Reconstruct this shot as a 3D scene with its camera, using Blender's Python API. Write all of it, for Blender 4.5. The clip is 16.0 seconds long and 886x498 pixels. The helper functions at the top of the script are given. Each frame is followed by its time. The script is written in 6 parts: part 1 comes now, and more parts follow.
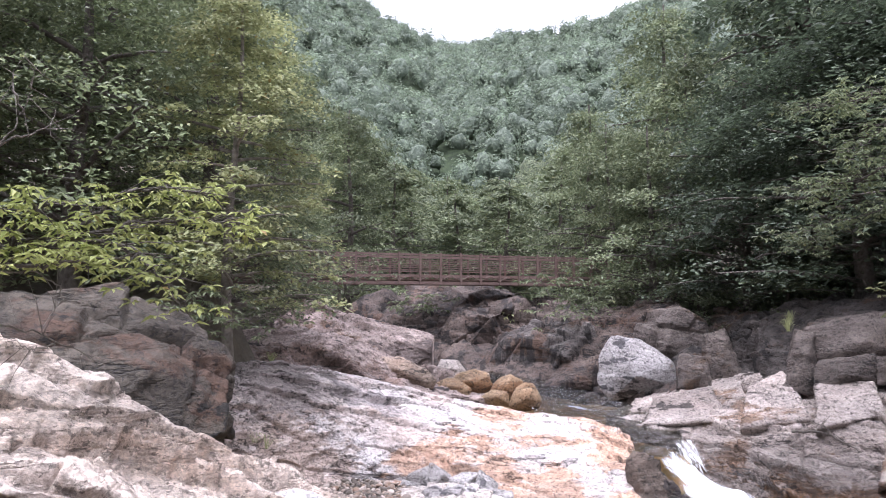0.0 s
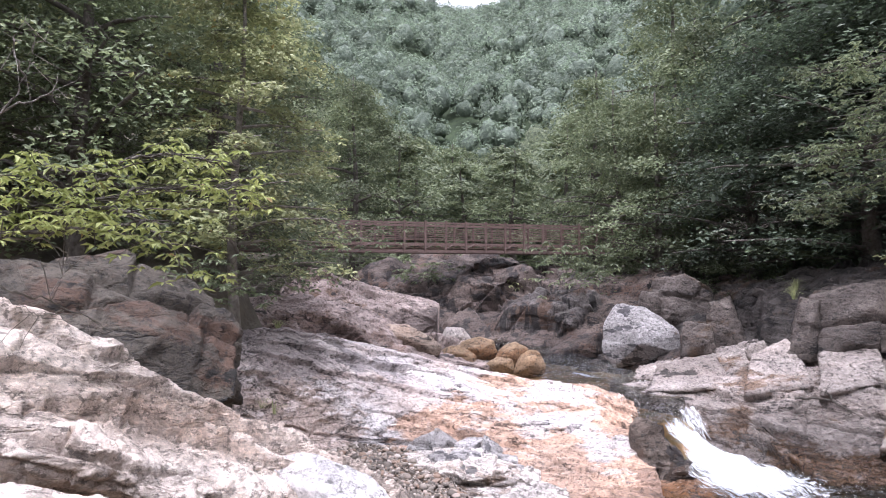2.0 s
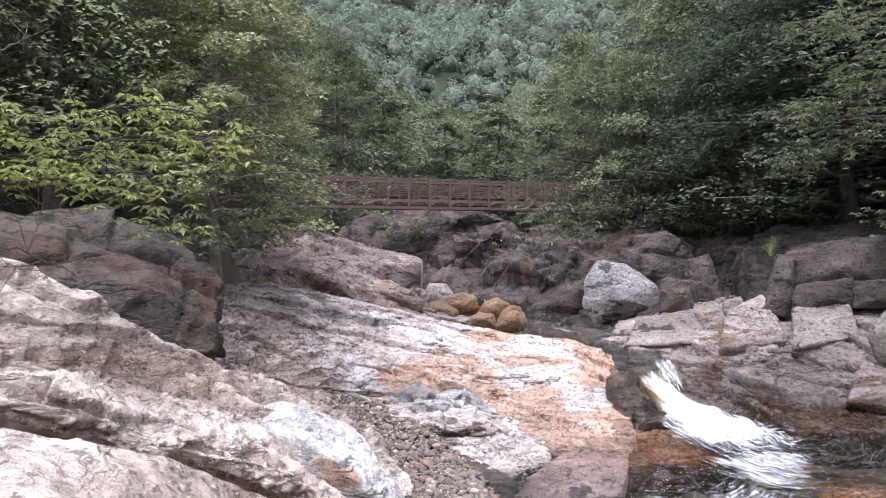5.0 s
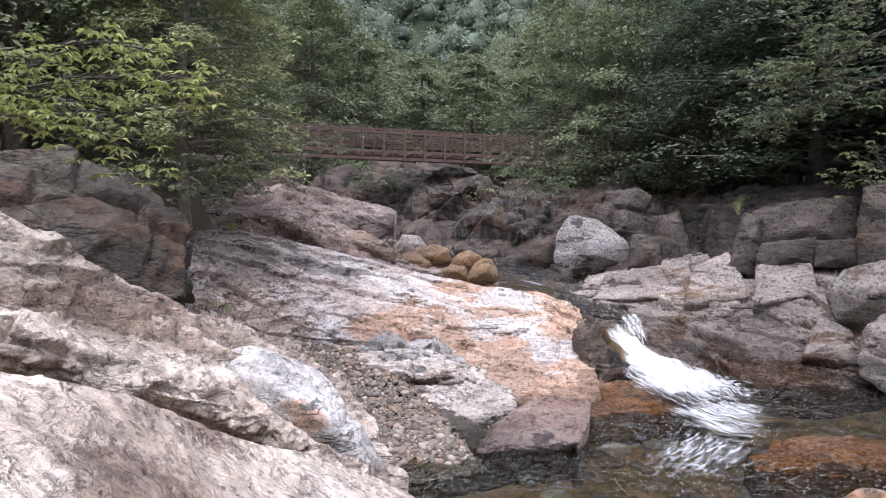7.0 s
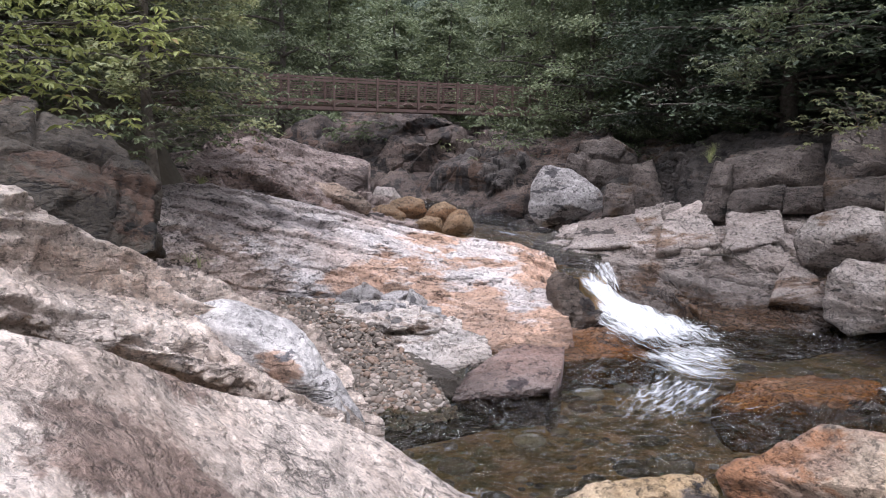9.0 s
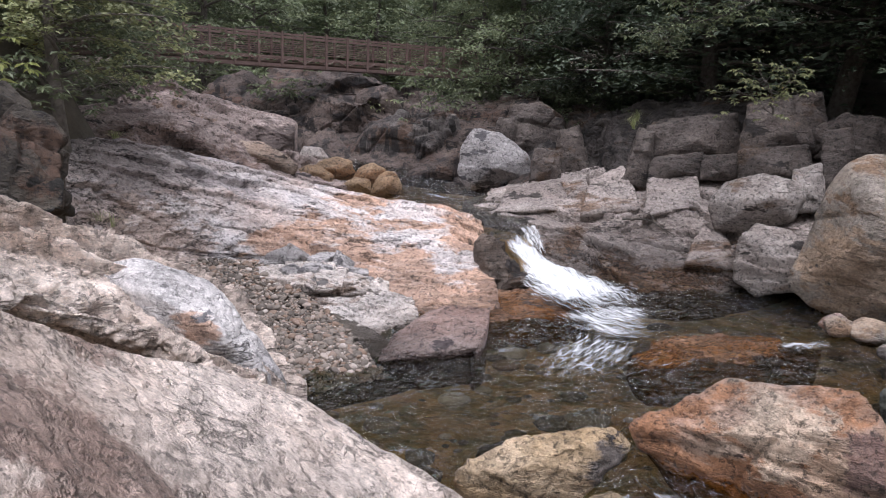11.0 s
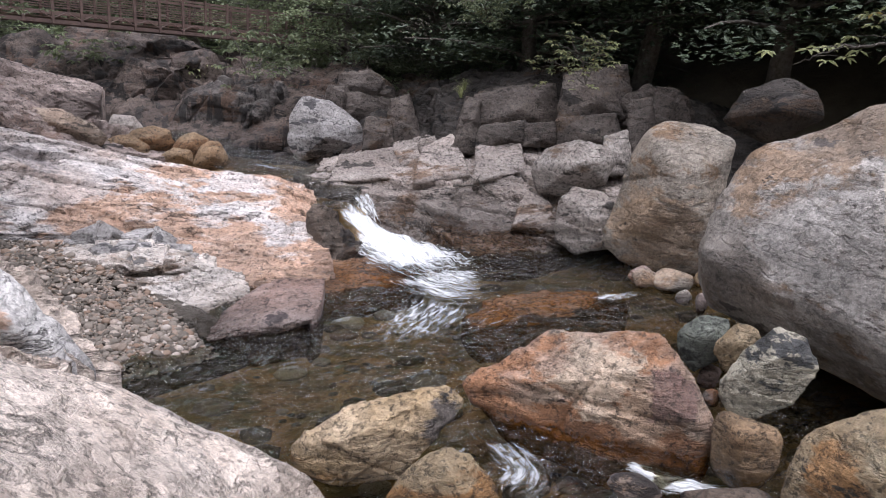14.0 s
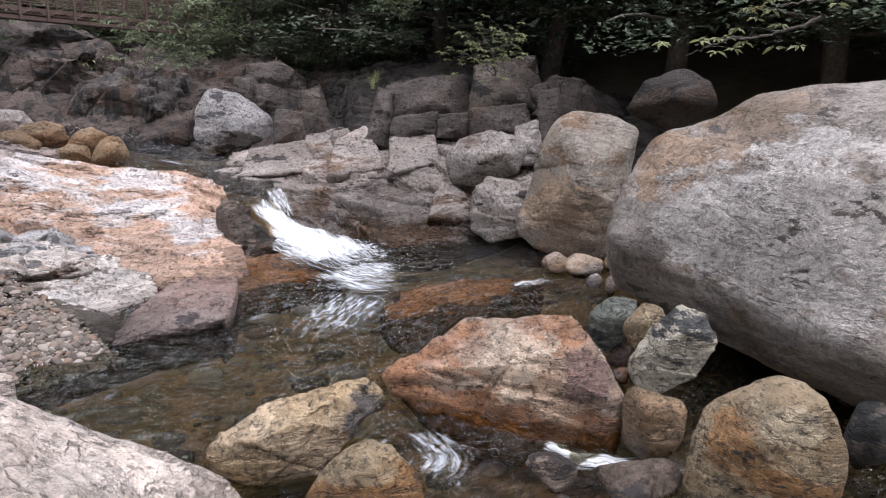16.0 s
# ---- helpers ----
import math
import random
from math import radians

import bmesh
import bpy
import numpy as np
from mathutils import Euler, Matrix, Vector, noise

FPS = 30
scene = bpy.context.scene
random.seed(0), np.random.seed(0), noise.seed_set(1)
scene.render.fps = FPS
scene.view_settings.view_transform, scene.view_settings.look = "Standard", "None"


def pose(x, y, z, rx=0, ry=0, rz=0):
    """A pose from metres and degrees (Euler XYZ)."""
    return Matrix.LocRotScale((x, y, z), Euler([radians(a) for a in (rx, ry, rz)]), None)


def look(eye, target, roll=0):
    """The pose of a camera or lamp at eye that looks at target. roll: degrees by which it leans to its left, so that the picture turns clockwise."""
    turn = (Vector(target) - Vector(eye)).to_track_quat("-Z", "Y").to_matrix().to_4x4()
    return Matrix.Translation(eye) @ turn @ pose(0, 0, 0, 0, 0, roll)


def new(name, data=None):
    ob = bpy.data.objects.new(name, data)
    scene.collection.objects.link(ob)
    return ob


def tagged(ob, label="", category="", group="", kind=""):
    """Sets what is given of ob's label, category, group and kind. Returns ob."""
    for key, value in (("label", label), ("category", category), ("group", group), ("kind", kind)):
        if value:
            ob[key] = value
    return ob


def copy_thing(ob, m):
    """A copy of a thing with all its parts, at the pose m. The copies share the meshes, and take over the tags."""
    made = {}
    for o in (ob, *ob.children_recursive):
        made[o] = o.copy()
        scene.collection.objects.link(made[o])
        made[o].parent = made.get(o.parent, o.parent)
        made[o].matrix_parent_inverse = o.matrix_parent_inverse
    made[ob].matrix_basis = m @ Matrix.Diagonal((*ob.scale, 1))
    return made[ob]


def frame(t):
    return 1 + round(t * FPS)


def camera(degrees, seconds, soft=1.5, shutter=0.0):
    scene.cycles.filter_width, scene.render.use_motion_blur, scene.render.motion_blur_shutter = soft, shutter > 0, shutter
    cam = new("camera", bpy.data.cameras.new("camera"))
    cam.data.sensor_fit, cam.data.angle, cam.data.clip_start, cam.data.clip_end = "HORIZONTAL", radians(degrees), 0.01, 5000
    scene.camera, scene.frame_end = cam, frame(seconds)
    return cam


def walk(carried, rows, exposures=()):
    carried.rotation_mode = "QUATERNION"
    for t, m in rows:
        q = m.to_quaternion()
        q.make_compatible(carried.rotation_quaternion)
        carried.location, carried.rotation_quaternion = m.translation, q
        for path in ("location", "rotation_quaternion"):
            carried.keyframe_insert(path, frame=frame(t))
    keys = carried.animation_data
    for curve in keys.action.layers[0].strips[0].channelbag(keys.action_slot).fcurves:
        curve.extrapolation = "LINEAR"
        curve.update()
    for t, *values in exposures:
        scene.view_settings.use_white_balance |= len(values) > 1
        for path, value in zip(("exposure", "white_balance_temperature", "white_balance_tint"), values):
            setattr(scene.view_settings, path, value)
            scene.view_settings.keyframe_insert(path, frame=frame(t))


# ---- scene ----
cam = camera(67.0, 16.0, soft=1.0)
PATH = [
    (0, -0.000, 0.000, 4.350, 0.11, 4.69, 0.01),
    (0.5, -0.022, 0.023, 4.351, 0.24, 3.84, -0.13),
    (1, -0.005, 0.010, 4.343, 0.53, 3.19, -0.17),
    (1.5, 0.004, 0.004, 4.341, 0.61, 2.58, 0.03),
    (2, -0.007, 0.019, 4.334, 0.54, 2.01, 0.01),
    (2.5, -0.018, 0.043, 4.340, 0.42, 1.94, -0.11),
    (3, 0.013, -0.006, 4.330, 0.36, 1.40, 0.21),
    (3.5, 0.025, -0.018, 4.324, 0.22, 0.73, 0.12),
    (4, 0.034, -0.027, 4.318, -0.07, -0.01, 0.06),
    (6.5, 0.106, -0.053, 4.269, -2.14, -4.53, -1.14),
    (7, 0.121, -0.076, 4.262, -2.80, -5.62, -1.53),
    (7.5, 0.131, -0.076, 4.254, -3.53, -6.68, -1.67),
    (8, 0.131, -0.065, 4.246, -4.13, -7.71, -1.37),
    (10.5, 0.212, -0.060, 4.214, -8.48, -12.07, -2.05),
    (11, 0.220, -0.043, 4.201, -10.68, -12.62, -2.61),
    (11.5, 0.249, -0.060, 4.200, -12.13, -12.96, -2.65),
    (12, 0.287, -0.047, 4.179, -15.67, -12.99, -3.92),
    (12.5, 0.289, -0.037, 4.173, -17.11, -13.42, -3.64),
    (13, 0.319, -0.028, 4.160, -19.59, -13.62, -3.23),
    (13.5, 0.319, -0.028, 4.146, -22.67, -13.94, -3.16),
    (14, 0.338, -0.008, 4.130, -24.59, -14.31, -3.52),
    (14.5, 0.348, -0.002, 4.124, -26.60, -14.64, -3.48),
    (15, 0.372, 0.006, 4.111, -28.45, -14.86, -3.54),
    (15.5, 0.380, -0.005, 4.104, -30.30, -14.98, -3.37),
    (16, 0.374, -0.042, 4.117, -31.78, -14.53, -3.41),
]
walk(cam, [(t, pose(x, y, z, 90 + pitch, roll, yaw)) for t, x, y, z, yaw, pitch, roll in PATH], exposures=[(0.0, 1.0, 5850, 22), (4.0, 0.82, 5850, 20), (7.0, 0.52, 5900, 18), (11.0, 0.2, 6000, 18), (16.0, 0.3, 6000, 16)])

# ---- world and sun: high thin overcast ----
SUN_EL, SUN_AZ = 74.0, 200.0
world = bpy.data.worlds.new("overcast_sky")
scene.world = world
world.use_nodes = True
wn = world.node_tree.nodes
wl = world.node_tree.links
sky = wn.new("ShaderNodeTexSky")
sky.sky_type = "NISHITA"
sky.sun_disc = False
sky.sun_elevation, sky.sun_rotation = radians(SUN_EL), radians(SUN_AZ)
sky.dust_density, sky.air_density = 4.0, 1.0
grey = wn.new("ShaderNodeHueSaturation")
grey.inputs["Saturation"].default_value = 0.12
wl.new(sky.outputs[0], grey.inputs["Color"])
wl.new(grey.outputs[0], wn["Background"].inputs[0])
wn["Background"].inputs[1].default_value = 0.24
sun = new("sun", bpy.data.lights.new("sun", "SUN"))
sun.data.energy, sun.data.angle, sun.data.color = 1.5, radians(40), (1.0, 0.98, 0.96)
az, el = radians(SUN_AZ), radians(SUN_EL)
sun.matrix_world = look((0, 0, 60), (-math.sin(az) * math.cos(el) * 50, -math.cos(az) * math.cos(el) * 50, 60 - math.sin(el) * 50))

# ---- small tools ----
def hash3(i, j, k, seed):
    h = (i * 374761393 + j * 668265263 + k * 2147483647 + seed * 1274126177) & 0xFFFFFFFF
    h = ((h ^ (h >> 13)) * 1274126177) & 0xFFFFFFFF
    return ((h ^ (h >> 16)) & 0xFFFF) / 65535.0


def vnoise(p, seed=0):
    """Smooth value noise, -1 to 1, for an (n, 3) array."""
    f = np.floor(p).astype(np.int64)
    u = p - f
    u = u * u * (3 - 2 * u)
    out = np.zeros(len(p))
    for dx in (0, 1):
        for dy in (0, 1):
            for dz in (0, 1):
                w = (u[:, 0] if dx else 1 - u[:, 0]) * (u[:, 1] if dy else 1 - u[:, 1]) * (u[:, 2] if dz else 1 - u[:, 2])
                out += w * hash3(f[:, 0] + dx, f[:, 1] + dy, f[:, 2] + dz, seed)
    return out * 2 - 1


def fbm(p, octaves=4, seed=0, gain=0.5):
    total, amp = np.zeros(len(p)), 1.0
    for o in range(octaves):
        total += amp * vnoise(p * 2.03 ** o + 17.3 * o, seed + o)
        amp *= gain
    return total


def mesh_from(name, verts, faces, material, smooth=True):
    """A mesh from an (n, 3) array and an (m, 3 or 4) array of faces."""
    me = bpy.data.meshes.new(name)
    verts = np.asarray(verts, np.float32)
    faces = np.asarray(faces, np.int32)
    k = faces.shape[1]
    me.vertices.add(len(verts))
    me.vertices.foreach_set("co", verts.ravel())
    me.loops.add(faces.size)
    me.loops.foreach_set("vertex_index", faces.ravel())
    me.polygons.add(len(faces))
    me.polygons.foreach_set("loop_start", np.arange(0, faces.size, k, dtype=np.int32))
    me.polygons.foreach_set("loop_total", np.full(len(faces), k, np.int32))
    me.polygons.foreach_set("use_smooth", np.full(len(faces), smooth))
    me.update(calc_edges=True)
    me.validate()
    me.materials.append(material)
    return me


def thing(name, verts, faces, material, label, category, group="", kind="", smooth=True):
    """A top-level mesh object with its origin at its base."""
    verts = np.asarray(verts, float)
    lo, hi = verts.min(0), verts.max(0)
    base = np.array([(lo[0] + hi[0]) / 2, (lo[1] + hi[1]) / 2, lo[2]])
    ob = new(name, mesh_from(name, verts - base, faces, material, smooth))
    ob.location = base
    return tagged(ob, label, category, group, kind)


def part(name, verts, faces, material, parent, label="", smooth=True):
    ob = new(name, mesh_from(name, verts, faces, material, smooth))
    ob.parent = parent
    if label:
        tagged(ob, label)
    return ob


def grid_faces(nu, nv, wrap=False):
    a = np.arange(nu * nv).reshape(nu, nv)
    if wrap:
        a = np.concatenate([a, a[:, :1]], 1)
    return np.stack([a[:-1, :-1], a[:-1, 1:], a[1:, 1:], a[1:, :-1]], -1).reshape(-1, 4)


def ico(level):
    bm = bmesh.new()
    bmesh.ops.create_icosphere(bm, subdivisions=level, radius=1)
    v = np.array([x.co for x in bm.verts])
    f = np.array([[x.index for x in p.verts] for p in bm.faces])
    bm.free()
    return v, f


ICO = {n: ico(n) for n in (2, 3, 4, 5, 6)}


def tube(points, radii, sides=8):
    """A tapered tube along points: verts and quads."""
    p, r = np.asarray(points, float), np.asarray(radii, float)
    d = np.gradient(p, axis=0)
    d /= np.linalg.norm(d, axis=1, keepdims=True) + 1e-9
    ref = np.where(np.abs(d[:, 2:]) > 0.9, [[1.0, 0, 0]], [[0, 0, 1.0]])
    a = np.cross(d, ref)
    a /= np.linalg.norm(a, axis=1, keepdims=True) + 1e-9
    b = np.cross(d, a)
    th = np.linspace(0, 2 * np.pi, sides, endpoint=False)
    ring = a[:, None] * np.cos(th)[:, None] + b[:, None] * np.sin(th)[:, None]
    v = (p[:, None] + ring * r[:, None, None]).reshape(-1, 3)
    return v, grid_faces(len(p), sides, True)


def join(pieces):
    vs, fs, n = [], [], 0
    for v, f in pieces:
        vs.append(v)
        fs.append(np.asarray(f) + n)
        n += len(v)
    return np.concatenate(vs), np.concatenate(fs)


def box(lo, hi):
    (x0, y0, z0), (x1, y1, z1) = lo, hi
    v = np.array([(x, y, z) for x in (x0, x1) for y in (y0, y1) for z in (z0, z1)], float)
    return v, np.array([(0, 1, 3, 2), (4, 6, 7, 5), (0, 4, 5, 1), (2, 3, 7, 6), (0, 2, 6, 4), (1, 5, 7, 3)])


# ---- materials ----
def material(name):
    m = bpy.data.materials.new(name)
    m.use_nodes = True
    return m, m.node_tree.nodes, m.node_tree.links, m.node_tree.nodes["Principled BSDF"]


def noise_node(n, l, coord, scale, detail=6, rough=0.6, distort=0.0):
    t = n.new("ShaderNodeTexNoise")
    t.inputs["Scale"].default_value, t.inputs["Detail"].default_value = scale, detail
    t.inputs["Roughness"].default_value, t.inputs["Distortion"].default_value = rough, distort
    l.new(coord, t.inputs["Vector"])
    return t.outputs["Fac"]


def ramp(n, l, fac, lo, hi):
    r = n.new("ShaderNodeMapRange")
    r.inputs["From Min"].default_value, r.inputs["From Max"].default_value = lo, hi
    l.new(fac, r.inputs["Value"])
    return r.outputs[0]


def mix(n, l, fac, a, b):
    m = n.new("ShaderNodeMix")
    m.data_type = "RGBA"
    for sock, v in ((m.inputs[0], fac), (m.inputs[6], a), (m.inputs[7], b)):
        if isinstance(v, (tuple, list)):
            sock.default_value = (*v, 1)
        elif isinstance(v, float):
            sock.default_value = v
        else:
            l.new(v, sock)
    return m.outputs[2]


def math_node(n, l, op, a, b):
    m = n.new("ShaderNodeMath")
    m.operation = op
    for sock, v in zip(m.inputs, (a, b)):
        if isinstance(v, (int, float)):
            sock.default_value = v
        else:
            l.new(v, sock)
    return m.outputs[0]


def ridged(n, l, coord, scale, detail=8, rough=0.6, distort=0.0, width=0.05):
    """Thin bent creases: 1 along the crease, 0 on the faces between."""
    f = noise_node(n, l, coord, scale, detail, rough, distort)
    away = math_node(n, l, "ABSOLUTE", math_node(n, l, "SUBTRACT", f, 0.5), 0.0)
    r = ramp(n, l, away, 0.0, width)
    r.node.inputs["To Min"].default_value, r.node.inputs["To Max"].default_value = 1.0, 0.0
    return r


ROCK_TONE = 0.52


def rock_material(name, pale, mid, stain, dark, stain_at=0.55, dark_at=0.62, crack=0.9, tilt=(20, -35, 25), wet=False, grain=1.0, low_stain=0.0, bed=1.5, relief=1.0, streak=0.0, facets=0.3, seams=1.0, seam_dark=0.65, hair=0.6, pits=0.42, splash=0.0, spots=()):
    """Granite: pale and mid minerals, iron stain, dark lichen in patches, bedding cracks and broken relief."""
    m, n, l, bsdf = material(name)
    pale, mid, stain, dark = [tuple(ROCK_TONE * c for c in q) for q in (pale, mid, stain, dark)]
    g = n.new("ShaderNodeNewGeometry").outputs["Position"]
    sep = n.new("ShaderNodeSeparateXYZ")
    l.new(g, sep.inputs[0])
    mp = n.new("ShaderNodeMapping")
    mp.inputs["Rotation"].default_value = [radians(a) for a in tilt]
    mp.inputs["Scale"].default_value = (0.6, 0.8, bed)
    l.new(g, mp.inputs["Vector"])
    v = mp.outputs[0]
    col = mix(n, l, ramp(n, l, noise_node(n, l, v, 0.8, 12, 0.62, 0.05), 0.36, 0.62), mid, pale)
    rust = noise_node(n, l, v, 0.5, 11, 0.68, 0.4)
    if low_stain:
        # iron stain gathers on the lower, water-washed part
        rust = math_node(n, l, "ADD", rust, math_node(n, l, "MULTIPLY", math_node(n, l, "SUBTRACT", 1.7, sep.outputs["Z"]), low_stain))
    col = mix(n, l, ramp(n, l, rust, stain_at - 0.008, stain_at + 0.04), col, stain)
    for spot, size, tint in spots:
        # a tint round one place, ragged at its edge: stains, patches and shaded faces
        far_ = n.new("ShaderNodeVectorMath")
        far_.operation = "DISTANCE"
        l.new(g, far_.inputs[0])
        far_.inputs[1].default_value = spot
        reach = math_node(n, l, "ADD", math_node(n, l, "DIVIDE", far_.outputs["Value"], size), math_node(n, l, "MULTIPLY", math_node(n, l, "SUBTRACT", noise_node(n, l, v, 2.2, 11, 0.7), 0.5), 3.2))
        r = ramp(n, l, reach, 0.85, 1.1)
        r.node.inputs["To Min"].default_value, r.node.inputs["To Max"].default_value = 0.85, 0.0
        col = mix(n, l, r, col, tuple(ROCK_TONE * c for c in tint))
    patch = noise_node(n, l, v, 1.3, 12, 0.68, 0.2)
    col = mix(n, l, ramp(n, l, patch, dark_at - 0.004, dark_at + 0.016), col, dark)
    if streak:
        # black water streaks running down the face
        mv = n.new("ShaderNodeMapping")
        mv.inputs["Scale"].default_value = (2.2, 2.2, 0.22)
        l.new(g, mv.inputs["Vector"])
        run_ = noise_node(n, l, mv.outputs[0], 1.0, 8, 0.65, 0.3)
        col = mix(n, l, math_node(n, l, "MULTIPLY", ramp(n, l, run_, 0.52, 0.58), streak), col, tuple(0.7 * c for c in dark))
    pale_spot = noise_node(n, l, g, 5.5, 10, 0.74, 0.2)
    col = mix(n, l, math_node(n, l, "MULTIPLY", ramp(n, l, pale_spot, 0.56, 0.7), 0.3), col, tuple(min(0.84, 1.15 * c) for c in pale))
    # creases: fine cracks and bedding lines
    crease = ridged(n, l, v, 0.9 * crack + 0.5, 8, 0.6, 0.08, 0.03)
    fine = ridged(n, l, v, 2.6 * grain, 8, 0.64, 0.0, 0.03)
    mott = noise_node(n, l, g, 13.0 * grain, 6, 0.66)
    pit = noise_node(n, l, g, 11.0 * grain, 6, 0.7)
    grit = noise_node(n, l, g, 48.0 * grain, 5, 0.75)
    broad = noise_node(n, l, v, 0.7, 4, 0.55, 0.3)
    # long thin seams along the strike of the rock
    mk = n.new("ShaderNodeMapping")
    mk.inputs["Rotation"].default_value = [radians(a) for a in tilt]
    mk.inputs["Scale"].default_value = (0.22, 0.55, 1.25)
    l.new(g, mk.inputs["Vector"])
    seam = ridged(n, l, mk.outputs[0], 1.15 * seams, 7, 0.6, 0.25, 0.017)
    seam = math_node(n, l, "MULTIPLY", seam, ramp(n, l, noise_node(n, l, v, 0.9, 4, 0.6), 0.5, 0.56))
    for fac, lo, hi, a, b in ((crease, 0.5, 1.0, 1.02, 0.86), (fine, 0.72, 0.98, 1.02, hair), (mott, 0.4, 0.6, 0.82, 1.15), (pit, 0.56, 0.585, 1.04, pits), (grit, 0.38, 0.62, 0.78, 1.18), (broad, 0.36, 0.64, 0.72, 1.2), (seam, 0.2, 0.9, 1.0, seam_dark)):
        lum = n.new("ShaderNodeHueSaturation")
        l.new(col, lum.inputs["Color"])
        r = ramp(n, l, fac, lo, hi)
        r.node.inputs["To Min"].default_value, r.node.inputs["To Max"].default_value = a, b
        l.new(r, lum.inputs["Value"])
        col = lum.outputs[0]
    # long open joints
    warp = n.new("ShaderNodeVectorMath")
    warp.operation = "MULTIPLY_ADD"
    bend_ = n.new("ShaderNodeTexNoise")
    bend_.inputs["Scale"].default_value, bend_.inputs["Detail"].default_value = 1.1, 8
    l.new(v, bend_.inputs["Vector"])
    l.new(bend_.outputs["Color"], warp.inputs[0])
    warp.inputs[1].default_value = (0.6, 0.6, 0.6)
    l.new(v, warp.inputs[2])
    vor = n.new("ShaderNodeTexVoronoi")
    vor.feature = "DISTANCE_TO_EDGE"
    vor.inputs["Scale"].default_value = crack
    l.new(warp.outputs[0], vor.inputs["Vector"])
    line = ramp(n, l, vor.outputs["Distance"], 0.002, 0.012)
    # thin bedding sheets that break off in crisp edges
    ms_ = n.new("ShaderNodeMapping")
    ms_.inputs["Rotation"].default_value = [radians(a) for a in tilt]
    ms_.inputs["Scale"].default_value = (0.5, 0.7, 1.9)
    l.new(g, ms_.inputs["Vector"])
    sheet_ = math_node(n, l, "FRACT", math_node(n, l, "MULTIPLY", noise_node(n, l, ms_.outputs[0], 1.0 * grain, 7, 0.55, 0.0), 6.0), 0.0)
    brink = ramp(n, l, sheet_, 0.0, 0.05)
    where = ramp(n, l, noise_node(n, l, v, 1.3, 6, 0.65), 0.5, 0.54)
    brink = math_node(n, l, "MAXIMUM", brink, math_node(n, l, "SUBTRACT", 1.0, where))
    facet = n.new("ShaderNodeTexVoronoi")
    facet.inputs["Scale"].default_value = 2.1 * crack + 0.4
    l.new(warp.outputs[0], facet.inputs["Vector"])
    fsep = n.new("ShaderNodeSeparateColor")
    l.new(facet.outputs["Color"], fsep.inputs[0])
    for fac, a, b in ((brink, 0.42, 1.02), (fsep.outputs[0], 1.0 - 0.2 * facets, 1.0 + 0.16 * facets), (sheet_, 0.93, 1.07)):
        lum = n.new("ShaderNodeHueSaturation")
        l.new(col, lum.inputs["Color"])
        r = ramp(n, l, fac, 0.0, 1.0)
        r.node.inputs["To Min"].default_value, r.node.inputs["To Max"].default_value = a, b
        l.new(r, lum.inputs["Value"])
        col = lum.outputs[0]
    gate = ramp(n, l, noise_node(n, l, g, 0.8, 5, 0.6), 0.66, 0.7)
    line = math_node(n, l, "MAXIMUM", line, math_node(n, l, "SUBTRACT", 1.0, gate))
    col = mix(n, l, line, (0.045, 0.036, 0.03), col)
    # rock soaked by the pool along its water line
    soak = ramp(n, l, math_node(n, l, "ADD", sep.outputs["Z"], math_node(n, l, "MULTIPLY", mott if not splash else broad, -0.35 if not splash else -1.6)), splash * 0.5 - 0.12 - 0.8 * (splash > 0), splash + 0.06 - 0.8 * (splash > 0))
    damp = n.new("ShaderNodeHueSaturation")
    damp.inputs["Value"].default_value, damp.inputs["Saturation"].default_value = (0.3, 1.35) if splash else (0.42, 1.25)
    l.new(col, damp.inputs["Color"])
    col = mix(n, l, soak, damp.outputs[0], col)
    l.new(col, bsdf.inputs["Base Color"])
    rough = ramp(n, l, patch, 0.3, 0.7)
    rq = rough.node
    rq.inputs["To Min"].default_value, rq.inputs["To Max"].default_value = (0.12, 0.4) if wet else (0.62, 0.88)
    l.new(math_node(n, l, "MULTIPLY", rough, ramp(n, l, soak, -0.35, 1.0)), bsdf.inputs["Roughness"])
    # relief
    h = math_node(n, l, "ADD", math_node(n, l, "MULTIPLY", crease, -0.16), math_node(n, l, "MULTIPLY", fine, -0.1))
    h = math_node(n, l, "ADD", h, math_node(n, l, "MULTIPLY", math_node(n, l, "SUBTRACT", mott, pit), 0.24))
    h = math_node(n, l, "ADD", h, math_node(n, l, "MULTIPLY", patch, 0.22))
    h = math_node(n, l, "ADD", h, math_node(n, l, "MULTIPLY", seam, 0.5 * (seam_dark - 1.0)))
    h = math_node(n, l, "ADD", h, math_node(n, l, "MULTIPLY", line, 0.3))
    h = math_node(n, l, "ADD", h, math_node(n, l, "MULTIPLY", math_node(n, l, "MULTIPLY", sheet_, where), 0.22))
    h = math_node(n, l, "ADD", h, math_node(n, l, "MULTIPLY", fsep.outputs[1], 0.2 * facets))
    bump = n.new("ShaderNodeBump")
    bump.inputs["Strength"].default_value, bump.inputs["Distance"].default_value = 1.0, 0.11 * relief
    l.new(h, bump.inputs["Height"])
    l.new(bump.outputs[0], bsdf.inputs["Normal"])
    return m


